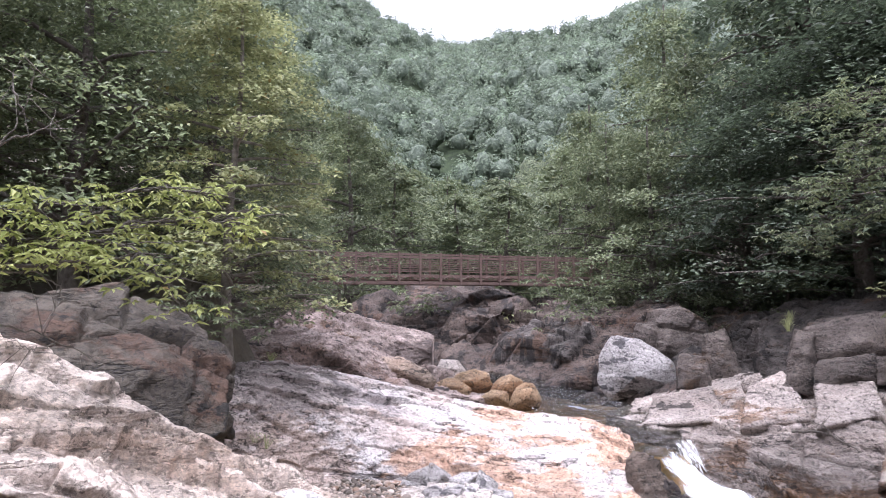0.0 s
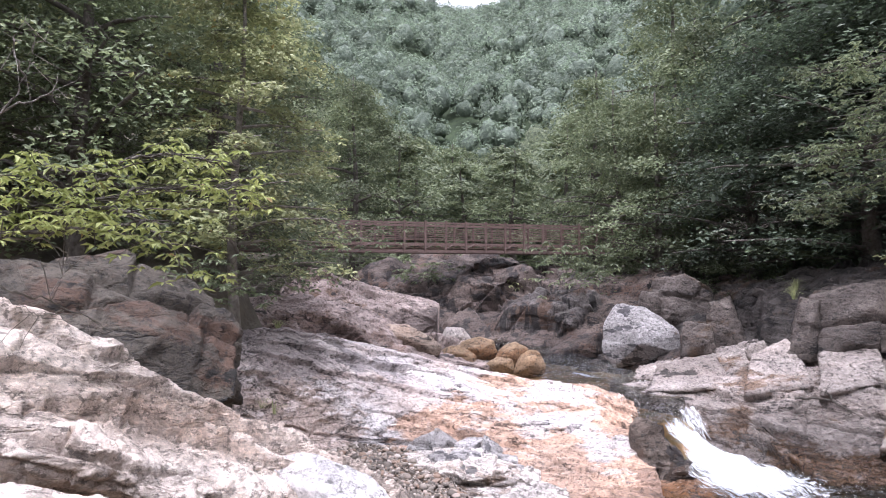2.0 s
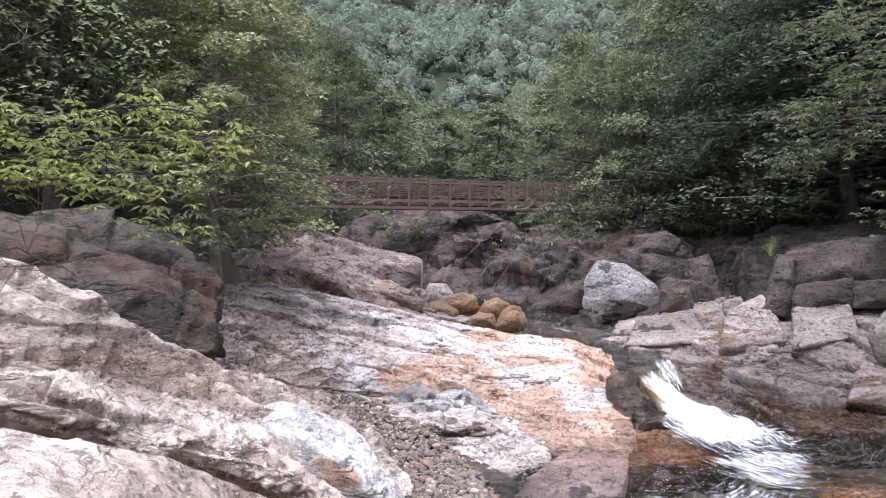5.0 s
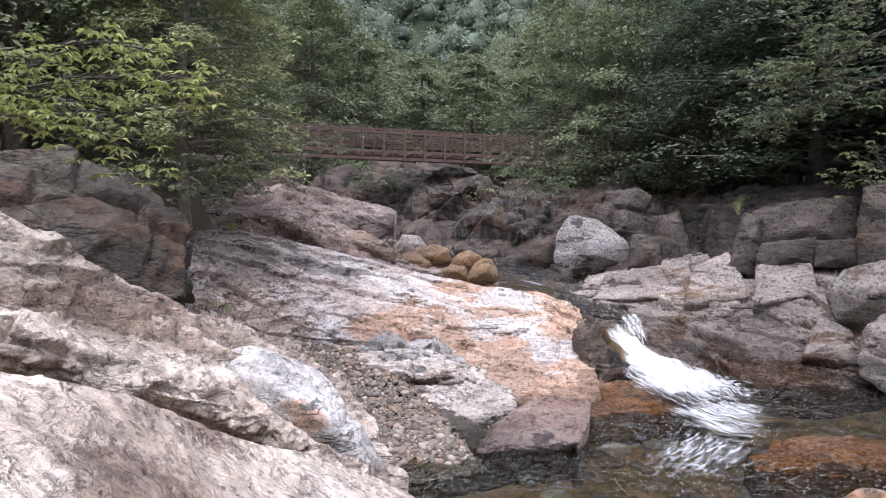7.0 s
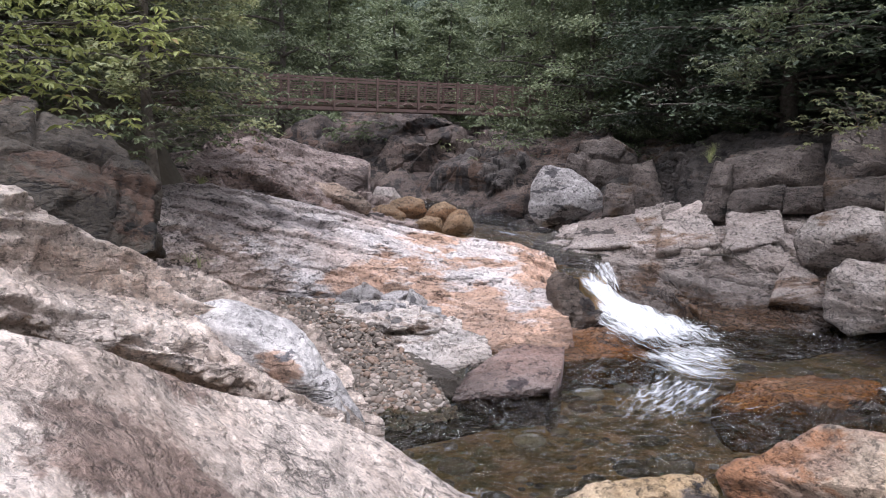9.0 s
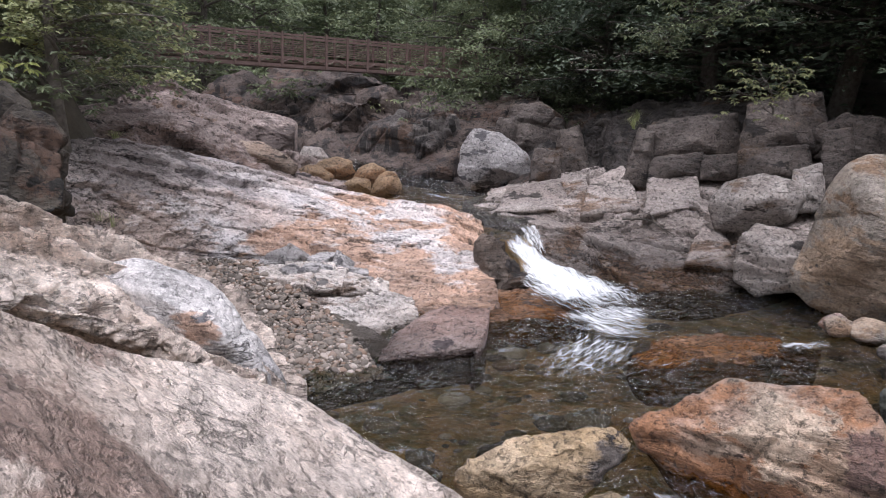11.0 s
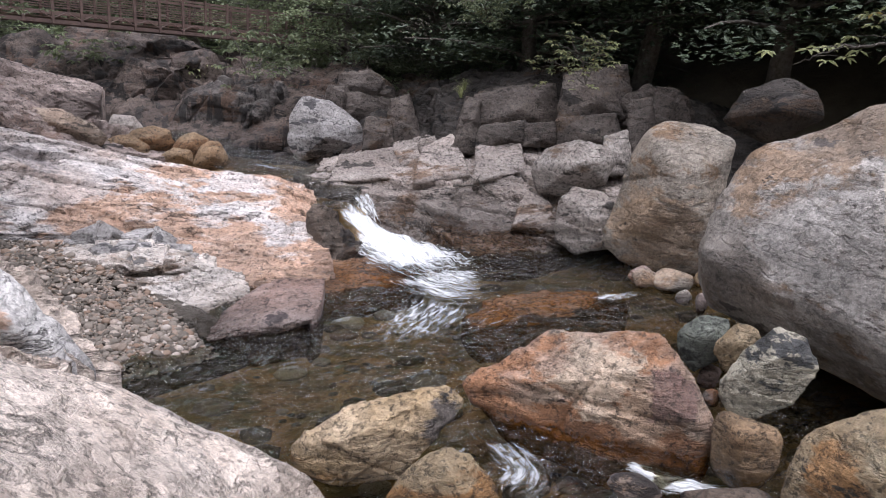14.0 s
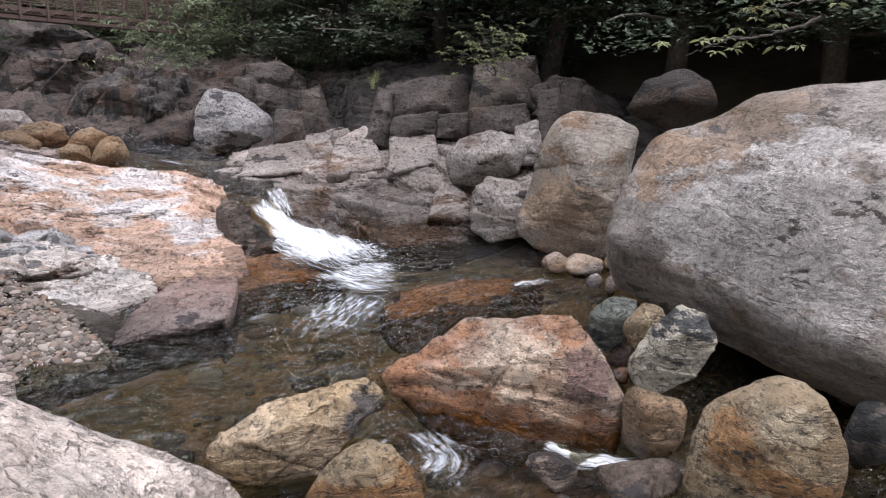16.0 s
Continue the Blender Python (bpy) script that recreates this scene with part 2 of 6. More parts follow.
M_NEAR = rock_material("rock_pink_granite", (1.2, 1.03, 0.9), (0.98, 0.785, 0.65), (0.615, 0.403, 0.297), (0.212, 0.164, 0.148), 0.62, 0.66, seam_dark=0.5, hair=0.86, pits=0.5, tilt=(8, -12, 35), spots=[((-0.51, 2.78, 2.65), 0.55, (0.5, 0.35, 0.28)), ((-0.96, 2.89, 2.73), 0.45, (0.5, 0.35, 0.28)), ((0.03, 2.94, 2.44), 0.35, (0.5, 0.35, 0.28)), ((-1.15, 4.27, 2.67), 0.30, (0.5, 0.35, 0.28))])
M_MID = rock_material("rock_white_orange", (1.13, 1.05, 1.02), (0.959, 0.79, 0.705), (0.88, 0.58, 0.42), (0.24, 0.19, 0.17), 0.57, 0.64, 0.6, low_stain=0.13, seams=1.7, seam_dark=0.26, tilt=(6, -8, -10), spots=[((4.64, 15.37, 0.98), 0.55, (0.26, 0.19, 0.15)), ((4.46, 14.15, 0.64), 0.60, (0.26, 0.18, 0.14)), ((4.08, 12.92, 0.40), 0.60, (0.34, 0.22, 0.16)), ((3.25, 12.35, 0.52), 0.50, (0.6, 0.4, 0.29)), ((1.92, 13.22, 0.54), 1.00, (0.8, 0.54, 0.4)), ((0.39, 13.83, 0.99), 0.90, (0.84, 0.58, 0.44)), ((-3.66, 14.47, 2.61), 1.30, (0.5, 0.42, 0.39)), ((-2.97, 15.73, 2.49), 0.50, (0.3, 0.25, 0.23)), ((-2.19, 15.38, 2.10), 0.55, (0.5, 0.44, 0.43)), ((-2.57, 12.95, 1.41), 1.20, (0.62, 0.48, 0.4)), ((-1.46, 15.68, 2.08), 0.50, (0.52, 0.46, 0.45))])
M_CREAM = rock_material("rock_cream", (1.2, 1.1, 1.02), (0.98, 0.85, 0.75), (0.52, 0.38, 0.29), (0.24, 0.22, 0.21), 0.6, 0.62, 0.7, seam_dark=0.3)
# spots along the ledge fronts: brown stain plus painted shade of the steep faces
M_LEDGE = rock_material("rock_ledge", (0.612, 0.493, 0.442), (0.357, 0.264, 0.23), (0.306, 0.196, 0.136), (0.085, 0.068, 0.0638), 0.56, 0.6, 1.0, seam_dark=0.3, spots=[((-4.22, 17.60, 3.17), 0.6, (0.3, 0.2, 0.16)), ((-3.48, 18.37, 2.88), 0.7, (0.3, 0.2, 0.16)), ((-2.62, 19.22, 2.64), 0.7, (0.3, 0.2, 0.16)), ((-1.77, 20.05, 2.28), 0.6, (0.3, 0.2, 0.16)), ((-3.67, 23.25, 3.13), 0.7, (0.2, 0.15, 0.13)), ((-2.47, 23.84, 2.73), 0.8, (0.2, 0.15, 0.13)), ((-1.17, 24.85, 2.41), 0.9, (0.2, 0.15, 0.13)), ((-0.42, 25.51, 2.54), 0.7, (0.2, 0.15, 0.13))])
M_GREY = rock_material("rock_grey", (0.74, 0.66, 0.6), (0.48, 0.4, 0.35), (0.4, 0.28, 0.2), (0.12, 0.105, 0.095), 0.6, 0.62, 0.7)
# bank wall and blocks: darker rock, with the trees' shade put into the colour
M_BANK_SHADED = rock_material("rock_shaded_bank", (0.14, 0.118, 0.104), (0.0784, 0.063, 0.0546), (0.126, 0.077, 0.049), (0.035, 0.0294, 0.0259), 0.58, 0.56, 0.7)
M_BLOCK_SHADED = rock_material("rock_jointed_block_shaded", (0.259, 0.212, 0.184), (0.148, 0.117, 0.0986), (0.187, 0.122, 0.0792), (0.0504, 0.0418, 0.036), 0.57, 0.61, 0.7)
M_PEAR = rock_material("rock_tan_grey", (0.62, 0.55, 0.47), (0.44, 0.36, 0.285), (0.36, 0.23, 0.14), (0.14, 0.115, 0.1), 0.58, 0.62, 0.35, facets=0.3, hair=0.8, pits=0.72, spots=[((10.88, 10.99, 0.85), 1.1, (0.56, 0.41, 0.29)), ((10.52, 11.64, 1.40), 0.9, (0.56, 0.4, 0.27))])
M_OCHRE = rock_material("rock_ochre", (0.58, 0.46, 0.3), (0.38, 0.26, 0.14), (0.38, 0.2, 0.075), (0.1, 0.08, 0.06), 0.54, 0.6, 0.7, spots=[((6.03, 2.84, 1.34), 0.5, (0.66, 0.54, 0.36)), ((5.84, 3.33, 0.96), 0.35, (0.5, 0.26, 0.1))])
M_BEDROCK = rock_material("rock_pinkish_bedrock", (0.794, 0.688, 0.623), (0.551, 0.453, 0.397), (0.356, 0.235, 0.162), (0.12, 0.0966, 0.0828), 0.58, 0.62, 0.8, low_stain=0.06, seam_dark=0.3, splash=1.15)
M_CRAG = rock_material("rock_broken_grey", (0.731, 0.689, 0.671), (0.476, 0.442, 0.425), (0.391, 0.289, 0.221), (0.145, 0.136, 0.14), 0.6, 0.58, 0.8)
M_STREAK = rock_material("rock_streaked", (0.3, 0.265, 0.245), (0.12, 0.096, 0.084), (0.18, 0.11, 0.075), (0.05, 0.043, 0.04), 0.55, 0.6, 0.7, streak=0.9)
# brown streaked rock; its colour is lowered for the shade under bridge and canopy
M_GORGE_SHADED = rock_material("rock_gorge_shaded", (0.24, 0.18, 0.148), (0.124, 0.088, 0.072), (0.16, 0.092, 0.0624), (0.04, 0.032, 0.029), 0.54, 0.57, 0.8, streak=0.85)
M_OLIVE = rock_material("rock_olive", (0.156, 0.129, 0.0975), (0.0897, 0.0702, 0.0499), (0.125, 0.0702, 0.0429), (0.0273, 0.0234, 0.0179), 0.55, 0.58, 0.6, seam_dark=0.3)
M_TAN = rock_material("rock_tan", (0.56, 0.45, 0.36), (0.42, 0.3, 0.22), (0.36, 0.23, 0.14), (0.12, 0.09, 0.07), 0.55, 0.6, 0.7)
# brown rock toned down further for shaded places
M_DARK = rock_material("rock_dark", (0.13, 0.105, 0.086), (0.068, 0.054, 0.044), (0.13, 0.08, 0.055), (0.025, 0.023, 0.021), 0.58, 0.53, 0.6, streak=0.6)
M_ORANGE = rock_material("rock_orange", (0.497, 0.35, 0.212), (0.386, 0.239, 0.129), (0.313, 0.166, 0.0736), (0.13, 0.08, 0.05), 0.55, 0.62, 0.9)
M_BIG = rock_material("rock_rust", (0.76, 0.6, 0.46), (0.56, 0.34, 0.24), (0.54, 0.27, 0.14), (0.15, 0.1, 0.08), 0.5, 0.61, 0.6, spots=[((5.22, 5.67, 0.87), 0.5, (0.95, 0.76, 0.58)), ((5.53, 5.27, 0.62), 0.4, (0.85, 0.6, 0.42)), ((5.83, 5.14, 0.83), 0.35, (0.34, 0.2, 0.17))])
M_YELLOW = rock_material("rock_yellow", (0.82, 0.64, 0.44), (0.58, 0.4, 0.21), (0.54, 0.29, 0.1), (0.08, 0.07, 0.07), 0.56, 0.58, 0.7, spots=[((3.25, 5.62, 0.6), 0.34, (0.16, 0.15, 0.16))])
# first four spots: brown of the undercut face, deepened for its shade
M_GIANT = rock_material("rock_giant", (0.594, 0.531, 0.477), (0.378, 0.31, 0.257), (0.432, 0.288, 0.18), (0.198, 0.167, 0.149), 0.54, 0.61, 0.35, bed=1.5, facets=0.3, seams=1.5, hair=0.75, pits=0.72, spots=[((8.83, 7.07, 1.37), 0.5, (0.36, 0.275, 0.21)), ((9.13, 6.02, 0.99), 0.6, (0.36, 0.275, 0.21)), ((9.44, 4.86, 0.64), 0.7, (0.36, 0.275, 0.21)), ((9.68, 3.93, 0.51), 0.7, (0.36, 0.275, 0.21)), ((8.77, 6.73, 2.94), 0.7, (0.56, 0.38, 0.25)), ((9.47, 6.00, 3.62), 0.9, (0.5, 0.37, 0.27)), ((8.90, 4.63, 2.37), 1.5, (0.84, 0.78, 0.73)), ((8.72, 5.96, 2.32), 0.8, (0.82, 0.76, 0.71))])
M_GREEN = rock_material("rock_greenish", (0.3, 0.32, 0.27), (0.2, 0.215, 0.18), (0.26, 0.21, 0.15), (0.08, 0.08, 0.07), 0.6, 0.58, 0.8)
M_WET = rock_material("rock_wet", (0.16, 0.11, 0.08), (0.09, 0.065, 0.05), (0.2, 0.09, 0.04), (0.03, 0.027, 0.025), 0.52, 0.55, 0.8, wet=True)
M_WETRED = rock_material("rock_wet_red", (0.6, 0.39, 0.27), (0.42, 0.245, 0.155), (0.48, 0.25, 0.13), (0.2, 0.14, 0.11), 0.5, 0.6, 0.8, wet=True)
M_BLUE = rock_material("rock_blue_grey", (1.12, 1.06, 1.02), (0.9, 0.85, 0.83), (0.513, 0.38, 0.294), (0.247, 0.237, 0.247), 0.62, 0.66, 0.6, seam_dark=0.4, hair=0.8, pits=0.6, spots=[((-0.82, 5.55, 2.15), 0.28, (0.82, 0.52, 0.36)), ((-1.09, 5.37, 2.03), 0.25, (0.7, 0.5, 0.4))])
M_PALE = rock_material("rock_pale_angular", (0.86, 0.79, 0.63), (0.54, 0.48, 0.36), (0.46, 0.31, 0.17), (0.12, 0.12, 0.12), 0.58, 0.55, 0.8)
M_BROWN = rock_material("rock_brown_damp", (0.32, 0.25, 0.2), (0.2, 0.145, 0.11), (0.26, 0.14, 0.07), (0.06, 0.045, 0.04), 0.55, 0.55, 0.8)
M_RED = rock_material("rock_red", (0.52, 0.42, 0.38), (0.42, 0.27, 0.22), (0.42, 0.23, 0.15), (0.13, 0.1, 0.1), 0.54, 0.62, 0.8)
M_GRAVEL = rock_material("gravel_base", (0.257, 0.215, 0.172), (0.161, 0.129, 0.107), (0.215, 0.14, 0.0858), (0.0858, 0.0751, 0.0644), 0.55, 0.58, 2.5, grain=2.0)


def plain_material(name, a, b, scale, rough=0.8, bump=0.3, detail=6):
    m, n, l, bsdf = material(name)
    g = n.new("ShaderNodeNewGeometry").outputs["Position"]
    f = noise_node(n, l, g, scale, detail, 0.65)
    l.new(mix(n, l, ramp(n, l, f, 0.3, 0.7), a, b), bsdf.inputs["Base Color"])
    bsdf.inputs["Roughness"].default_value = rough
    bp = n.new("ShaderNodeBump")
    bp.inputs["Strength"].default_value, bp.inputs["Distance"].default_value = bump, 0.05
    l.new(noise_node(n, l, g, scale * 6, 6, 0.7), bp.inputs["Height"])
    l.new(bp.outputs[0], bsdf.inputs["Normal"])
    return m


def leaf_material(name, a, b, odd, odd_share=0.02, gloss=0.5, patch=0.35):
    """Leaves: each island its own green, a few turning."""
    m, n, l, bsdf = material(name)
    g = n.new("ShaderNodeNewGeometry")
    rnd = g.outputs["Random Per Island"]
    col = mix(n, l, rnd, a, b)
    big = noise_node(n, l, g.outputs["Position"], patch, 2, 0.5)
    tone = n.new("ShaderNodeHueSaturation")
    l.new(col, tone.inputs["Color"])
    r = ramp(n, l, big, 0.35, 0.65)
    r.node.inputs["To Min"].default_value, r.node.inputs["To Max"].default_value = 0.62, 1.35
    l.new(r, tone.inputs["Value"])
    col = tone.outputs[0]
    pick = math_node(n, l, "GREATER_THAN", math_node(n, l, "FRACT", math_node(n, l, "MULTIPLY", rnd, 57.3), 0.0), 1 - odd_share)
    col = mix(n, l, pick, col, odd)
    l.new(col, bsdf.inputs["Base Color"])
    bsdf.inputs["Roughness"].default_value, bsdf.inputs["Specular IOR Level"].default_value = gloss, 0.45
    tr = n.new("ShaderNodeBsdfTranslucent")
    l.new(col, tr.inputs["Color"])
    ms = n.new("ShaderNodeMixShader")
    ms.inputs[0].default_value = 0.42
    l.new(bsdf.outputs[0], ms.inputs[1])
    l.new(tr.outputs[0], ms.inputs[2])
    l.new(ms.outputs[0], n["Material Output"].inputs["Surface"])
    return m


# a darker copy of the leaf green, carrying the shade inside the wood
M_LEAF_WOOD_SHADE = leaf_material("leaf_wood_shade", (0.059, 0.0802, 0.0519), (0.118, 0.151, 0.0944), (0.106, 0.142, 0.059))
M_LEAF_SHADE = leaf_material("leaf_shade", (0.132, 0.165, 0.0914), (0.251, 0.295, 0.155), (0.295, 0.31, 0.132))
M_LEAF_MID = leaf_material("leaf_mid", (0.12, 0.149, 0.0845), (0.226, 0.261, 0.144), (0.16, 0.17, 0.07))
M_LEAF_YELLOW = leaf_material("leaf_yellow", (0.24, 0.265, 0.125), (0.4, 0.42, 0.215), (0.26, 0.2, 0.07), 0.012)
M_LEAF_BRIGHT = leaf_material("leaf_bright", (0.275, 0.32, 0.1), (0.46, 0.5, 0.185), (0.36, 0.27, 0.12), 0.006)
# far leaves: distance haze is mixed into this pale, greyed green
M_LEAF_FAR_HAZE = leaf_material("leaf_far_haze", (0.165, 0.207, 0.149), (0.262, 0.32, 0.226), (0.2, 0.24, 0.15), patch=0.13)
M_BARK = plain_material("bark", (0.06, 0.05, 0.04), (0.17, 0.15, 0.13), 9.0, 0.9, 0.8)
M_BARK_PALE = plain_material("bark_pale", (0.12, 0.105, 0.09), (0.3, 0.27, 0.23), 9.0, 0.9, 0.8)
M_STEEL = plain_material("bridge_paint", (0.1, 0.062, 0.052), (0.175, 0.118, 0.1), 4.0, 0.6, 0.2)
M_PLANK = plain_material("bridge_deck", (0.16, 0.11, 0.085), (0.27, 0.2, 0.15), 6.0, 0.75, 0.3)


def pebble_material():
    m, n, l, bsdf = material("pebbles")
    g = n.new("ShaderNodeNewGeometry")
    oi = n.new("ShaderNodeObjectInfo")
    rnd = math_node(n, l, "FRACT", math_node(n, l, "ADD", g.outputs["Random Per Island"], oi.outputs["Random"]), 0.0)
    cr = n.new("ShaderNodeValToRGB")
    stops = [(0.0, (0.07, 0.058, 0.047)), (0.3, (0.14, 0.118, 0.097)), (0.55, (0.205, 0.172, 0.145)), (0.75, (0.19, 0.125, 0.087)), (1.0, (0.4, 0.355, 0.315))]
    while len(cr.color_ramp.elements) < len(stops):
        cr.color_ramp.elements.new(0.5)
    for e, (p, c) in zip(cr.color_ramp.elements, stops):
        e.position, e.color = p, (*c, 1)
    l.new(rnd, cr.inputs[0])
    sp = noise_node(n, l, g.outputs["Position"], 45.0, 4, 0.7)
    hv = n.new("ShaderNodeHueSaturation")
    l.new(cr.outputs[0], hv.inputs["Color"])
    q = ramp(n, l, sp, 0.3, 0.7)
    q.node.inputs["To Min"].default_value, q.node.inputs["To Max"].default_value = 0.75, 1.2
    l.new(q, hv.inputs["Value"])
    l.new(hv.outputs[0], bsdf.inputs["Base Color"])
    bsdf.inputs["Roughness"].default_value = 0.8
    return m


M_PEBBLE = pebble_material()


def water_material(name, tint, ripple, strength, stretch=(1, 1, 1)):
    """Clear water: tinted see-through body, Fresnel gloss, ripples."""
    m, n, l, bsdf = material(name)
    n.remove(bsdf)
    g = n.new("ShaderNodeNewGeometry").outputs["Position"]
    mp = n.new("ShaderNodeMapping")
    mp.inputs["Rotation"].default_value = (0, 0, radians(35))
    mp.inputs["Scale"].default_value = stretch
    l.new(g, mp.inputs["Vector"])
    bump = n.new("ShaderNodeBump")
    bump.inputs["Strength"].default_value, bump.inputs["Distance"].default_value = strength, 0.35
    l.new(noise_node(n, l, mp.outputs[0], ripple, 4, 0.55, 1.2), bump.inputs["Height"])
    clear = n.new("ShaderNodeBsdfTransparent")
    clear.inputs[0].default_value = (*tint, 1)
    gl = n.new("ShaderNodeBsdfGlossy")
    gl.inputs["Roughness"].default_value = 0.03
    l.new(bump.outputs[0], gl.inputs["Normal"])
    fr = n.new("ShaderNodeFresnel")
    fr.inputs["IOR"].default_value = 1.5
    l.new(bump.outputs[0], fr.inputs["Normal"])
    ms = n.new("ShaderNodeMixShader")
    l.new(math_node(n, l, "MINIMUM", math_node(n, l, "MULTIPLY", fr.outputs[0], 2.3), 1.0), ms.inputs[0])
    l.new(clear.outputs[0], ms.inputs[1])
    l.new(gl.outputs[0], ms.inputs[2])
    l.new(ms.outputs[0], n["Material Output"].inputs["Surface"])
    return m


M_WATER = water_material("pool_water", (0.84, 0.82, 0.64), 2.6, 1.3, (0.8, 2.6, 1.0))
M_STREAM = water_material("stream_water", (0.6, 0.58, 0.5), 3.0, 1.0, (1.0, 1.7, 1.0))


def foam_material(name, low, high, tilt_deg=0.0, length=1.0):
    """White water: bright froth that breaks up into see-through streaks."""
    m, n, l, bsdf = material(name)
    tc = n.new("ShaderNodeUVMap")
    tc.uv_map = "flow"
    mp = n.new("ShaderNodeMapping")
    mp.inputs["Scale"].default_value = (13.0, 2.6 * length, 1)
    l.new(tc.outputs[0], mp.inputs["Vector"])
    f = noise_node(n, l, mp.outputs[0], 1.0, 9, 0.68, 0.6)
    att = n.new("ShaderNodeAttribute")
    att.attribute_name = "froth"
    s = math_node(n, l, "ADD", f, math_node(n, l, "SUBTRACT", att.outputs["Fac"], 0.5))
    cover = ramp(n, l, s, low, high)
    # greyer in the hollows: the froth's inner shading is put into its colour
    l.new(mix(n, l, ramp(n, l, f, 0.36, 0.6), (0.6, 0.63, 0.65), (0.9, 0.91, 0.92)), bsdf.inputs["Base Color"])
    bsdf.inputs["Roughness"].default_value = 0.5
    bump = n.new("ShaderNodeBump")
    bump.inputs["Strength"].default_value, bump.inputs["Distance"].default_value = 0.8, 0.08
    l.new(f, bump.inputs["Height"])
    l.new(bump.outputs[0], bsdf.inputs["Normal"])
    tr = n.new("ShaderNodeBsdfTransparent")
    ms = n.new("ShaderNodeMixShader")
    l.new(cover, ms.inputs[0])
    l.new(tr.outputs[0], ms.inputs[1])
    l.new(bsdf.outputs[0], ms.inputs[2])
    l.new(ms.outputs[0], n["Material Output"].inputs["Surface"])
    return m


M_FOAM = foam_material("white_water", 0.37, 0.72)


# ---- ground: one sheet from the stream bed to the far ridge ----
def smooth01(x, a, b):
    t = np.clip((x - a) / (b - a), 0, 1)
    return t * t * (3 - 2 * t)


def ground_height(x, y):
    """Stream bed, banks, wooded slopes and the ridges behind."""
    xc = np.interp(y, [-60, 0, 6, 10, 15, 22, 30, 45, 90, 400], [14, 7, 5.2, 4.5, 5.2, 4.2, 1.5, 0.5, 2, 12])
    half = np.interp(y, [-60, 2, 8, 12, 15, 22, 30, 60], [5, 4, 4.2, 4, 1.3, 2.0, 2.0, 2.5])
    bed = np.interp(y, [-60, 4, 8, 15.8, 17.4, 24, 40, 100, 200, 320, 420], [-2.5, -0.9, -0.6, -0.55, 0.5, 0.7, 1.8, 10, 54, 127, 127])
    left, right = np.maximum(xc - half - x, 0), np.maximum(x - xc - half, 0)
    near = smooth01(y, 33, 45)
    bank = np.interp(left, [0, 6, 10, 200], [0, 0.5, 3.2, 125]) * (1 - near) + np.interp(left, [0, 3, 10, 200], [0, 1, 6, 125]) * near
    bank = bank + np.interp(right, [0, 7, 13, 200], [0, 0.4, 4.6, 125])
    bank = bank + 3.0 * np.exp(-((x + 5.4) ** 2 + (y - 14.6) ** 2) / 3.0)
    cap = 135.5 + 14 * (1 - np.exp(-(((x - 14) / 45.0) ** 2))) + 9 * np.exp(-(((x - 57) / 16.0) ** 2)) + 8 * smooth01(-x, 60, 160)
    bank = bank * (1 - 0.45 * smooth01(y, 80, 130))
    z = bed + bank
    z = np.where(z > cap - 12, cap - 12 * np.exp(-np.maximum(z - cap + 12, 0) / 12), z)
    p = np.stack([x, y, 0 * x], 1)
    rough = smooth01(np.hypot(x, y), 25, 120)
    return z + 0.12 * fbm(p * 0.5, 3, 5) + rough * 11 * fbm(p * 0.014, 3, 9)


def axis(points):
    return np.unique(np.concatenate([np.arange(a, b, s) for a, b, s in points]))


gx = axis([(-1500, -300, 120), (-300, -60, 15), (-60, -14, 3), (-14, 22, 0.45), (22, 60, 3), (60, 300, 15), (300, 1501, 120)])
gy = axis([(-1500, -200, 130), (-200, -20, 12), (-20, 36, 0.5), (36, 90, 3), (90, 400, 12), (400, 1501, 110)])
GX, GY = np.meshgrid(gx, gy)
gv = np.stack([GX.ravel(), GY.ravel(), ground_height(GX.ravel(), GY.ravel())], 1)


def ground_material():
    m, n, l, bsdf = material("ground")
    g = n.new("ShaderNodeNewGeometry").outputs["Position"]
    sep = n.new("ShaderNodeSeparateXYZ")
    l.new(g, sep.inputs[0])
    f = noise_node(n, l, g, 1.4, 8, 0.7)
    soil = mix(n, l, ramp(n, l, f, 0.3, 0.7), (0.07, 0.062, 0.048), (0.15, 0.125, 0.09))
    bed = mix(n, l, ramp(n, l, f, 0.35, 0.65), (0.13, 0.12, 0.06), (0.42, 0.24, 0.11))
    low = ramp(n, l, math_node(n, l, "ADD", sep.outputs["Z"], math_node(n, l, "MULTIPLY", f, 0.6)), 0.9, 1.5)
    wood = mix(n, l, ramp(n, l, noise_node(n, l, g, 0.5, 6, 0.7), 0.35, 0.65), (0.02, 0.032, 0.015), (0.05, 0.075, 0.03))
    far = ramp(n, l, sep.outputs["Y"], 40.0, 60.0)
    l.new(mix(n, l, far, mix(n, l, low, bed, soil), wood), bsdf.inputs["Base Color"])
    bsdf.inputs["Roughness"].default_value = 0.9
    b = n.new("ShaderNodeBump")
    b.inputs["Strength"].default_value, b.inputs["Distance"].default_value = 0.8, 0.15
    l.new(noise_node(n, l, g, 4.0, 9, 0.7), b.inputs["Height"])
    l.new(b.outputs[0], bsdf.inputs["Normal"])
    return m


ground = new("ground", mesh_from("ground", gv, grid_faces(len(gy), len(gx)), ground_material()))
tagged(ground, "brown stream bed rising to dark wooded valley sides", "ground", kind="structure")


# ---- rocks ----
def catmull(p, n):
    """Smooth curve through the rows of p (k, ...), resampled to n rows."""
    k = len(p)
    t = np.linspace(0, k - 1, n)
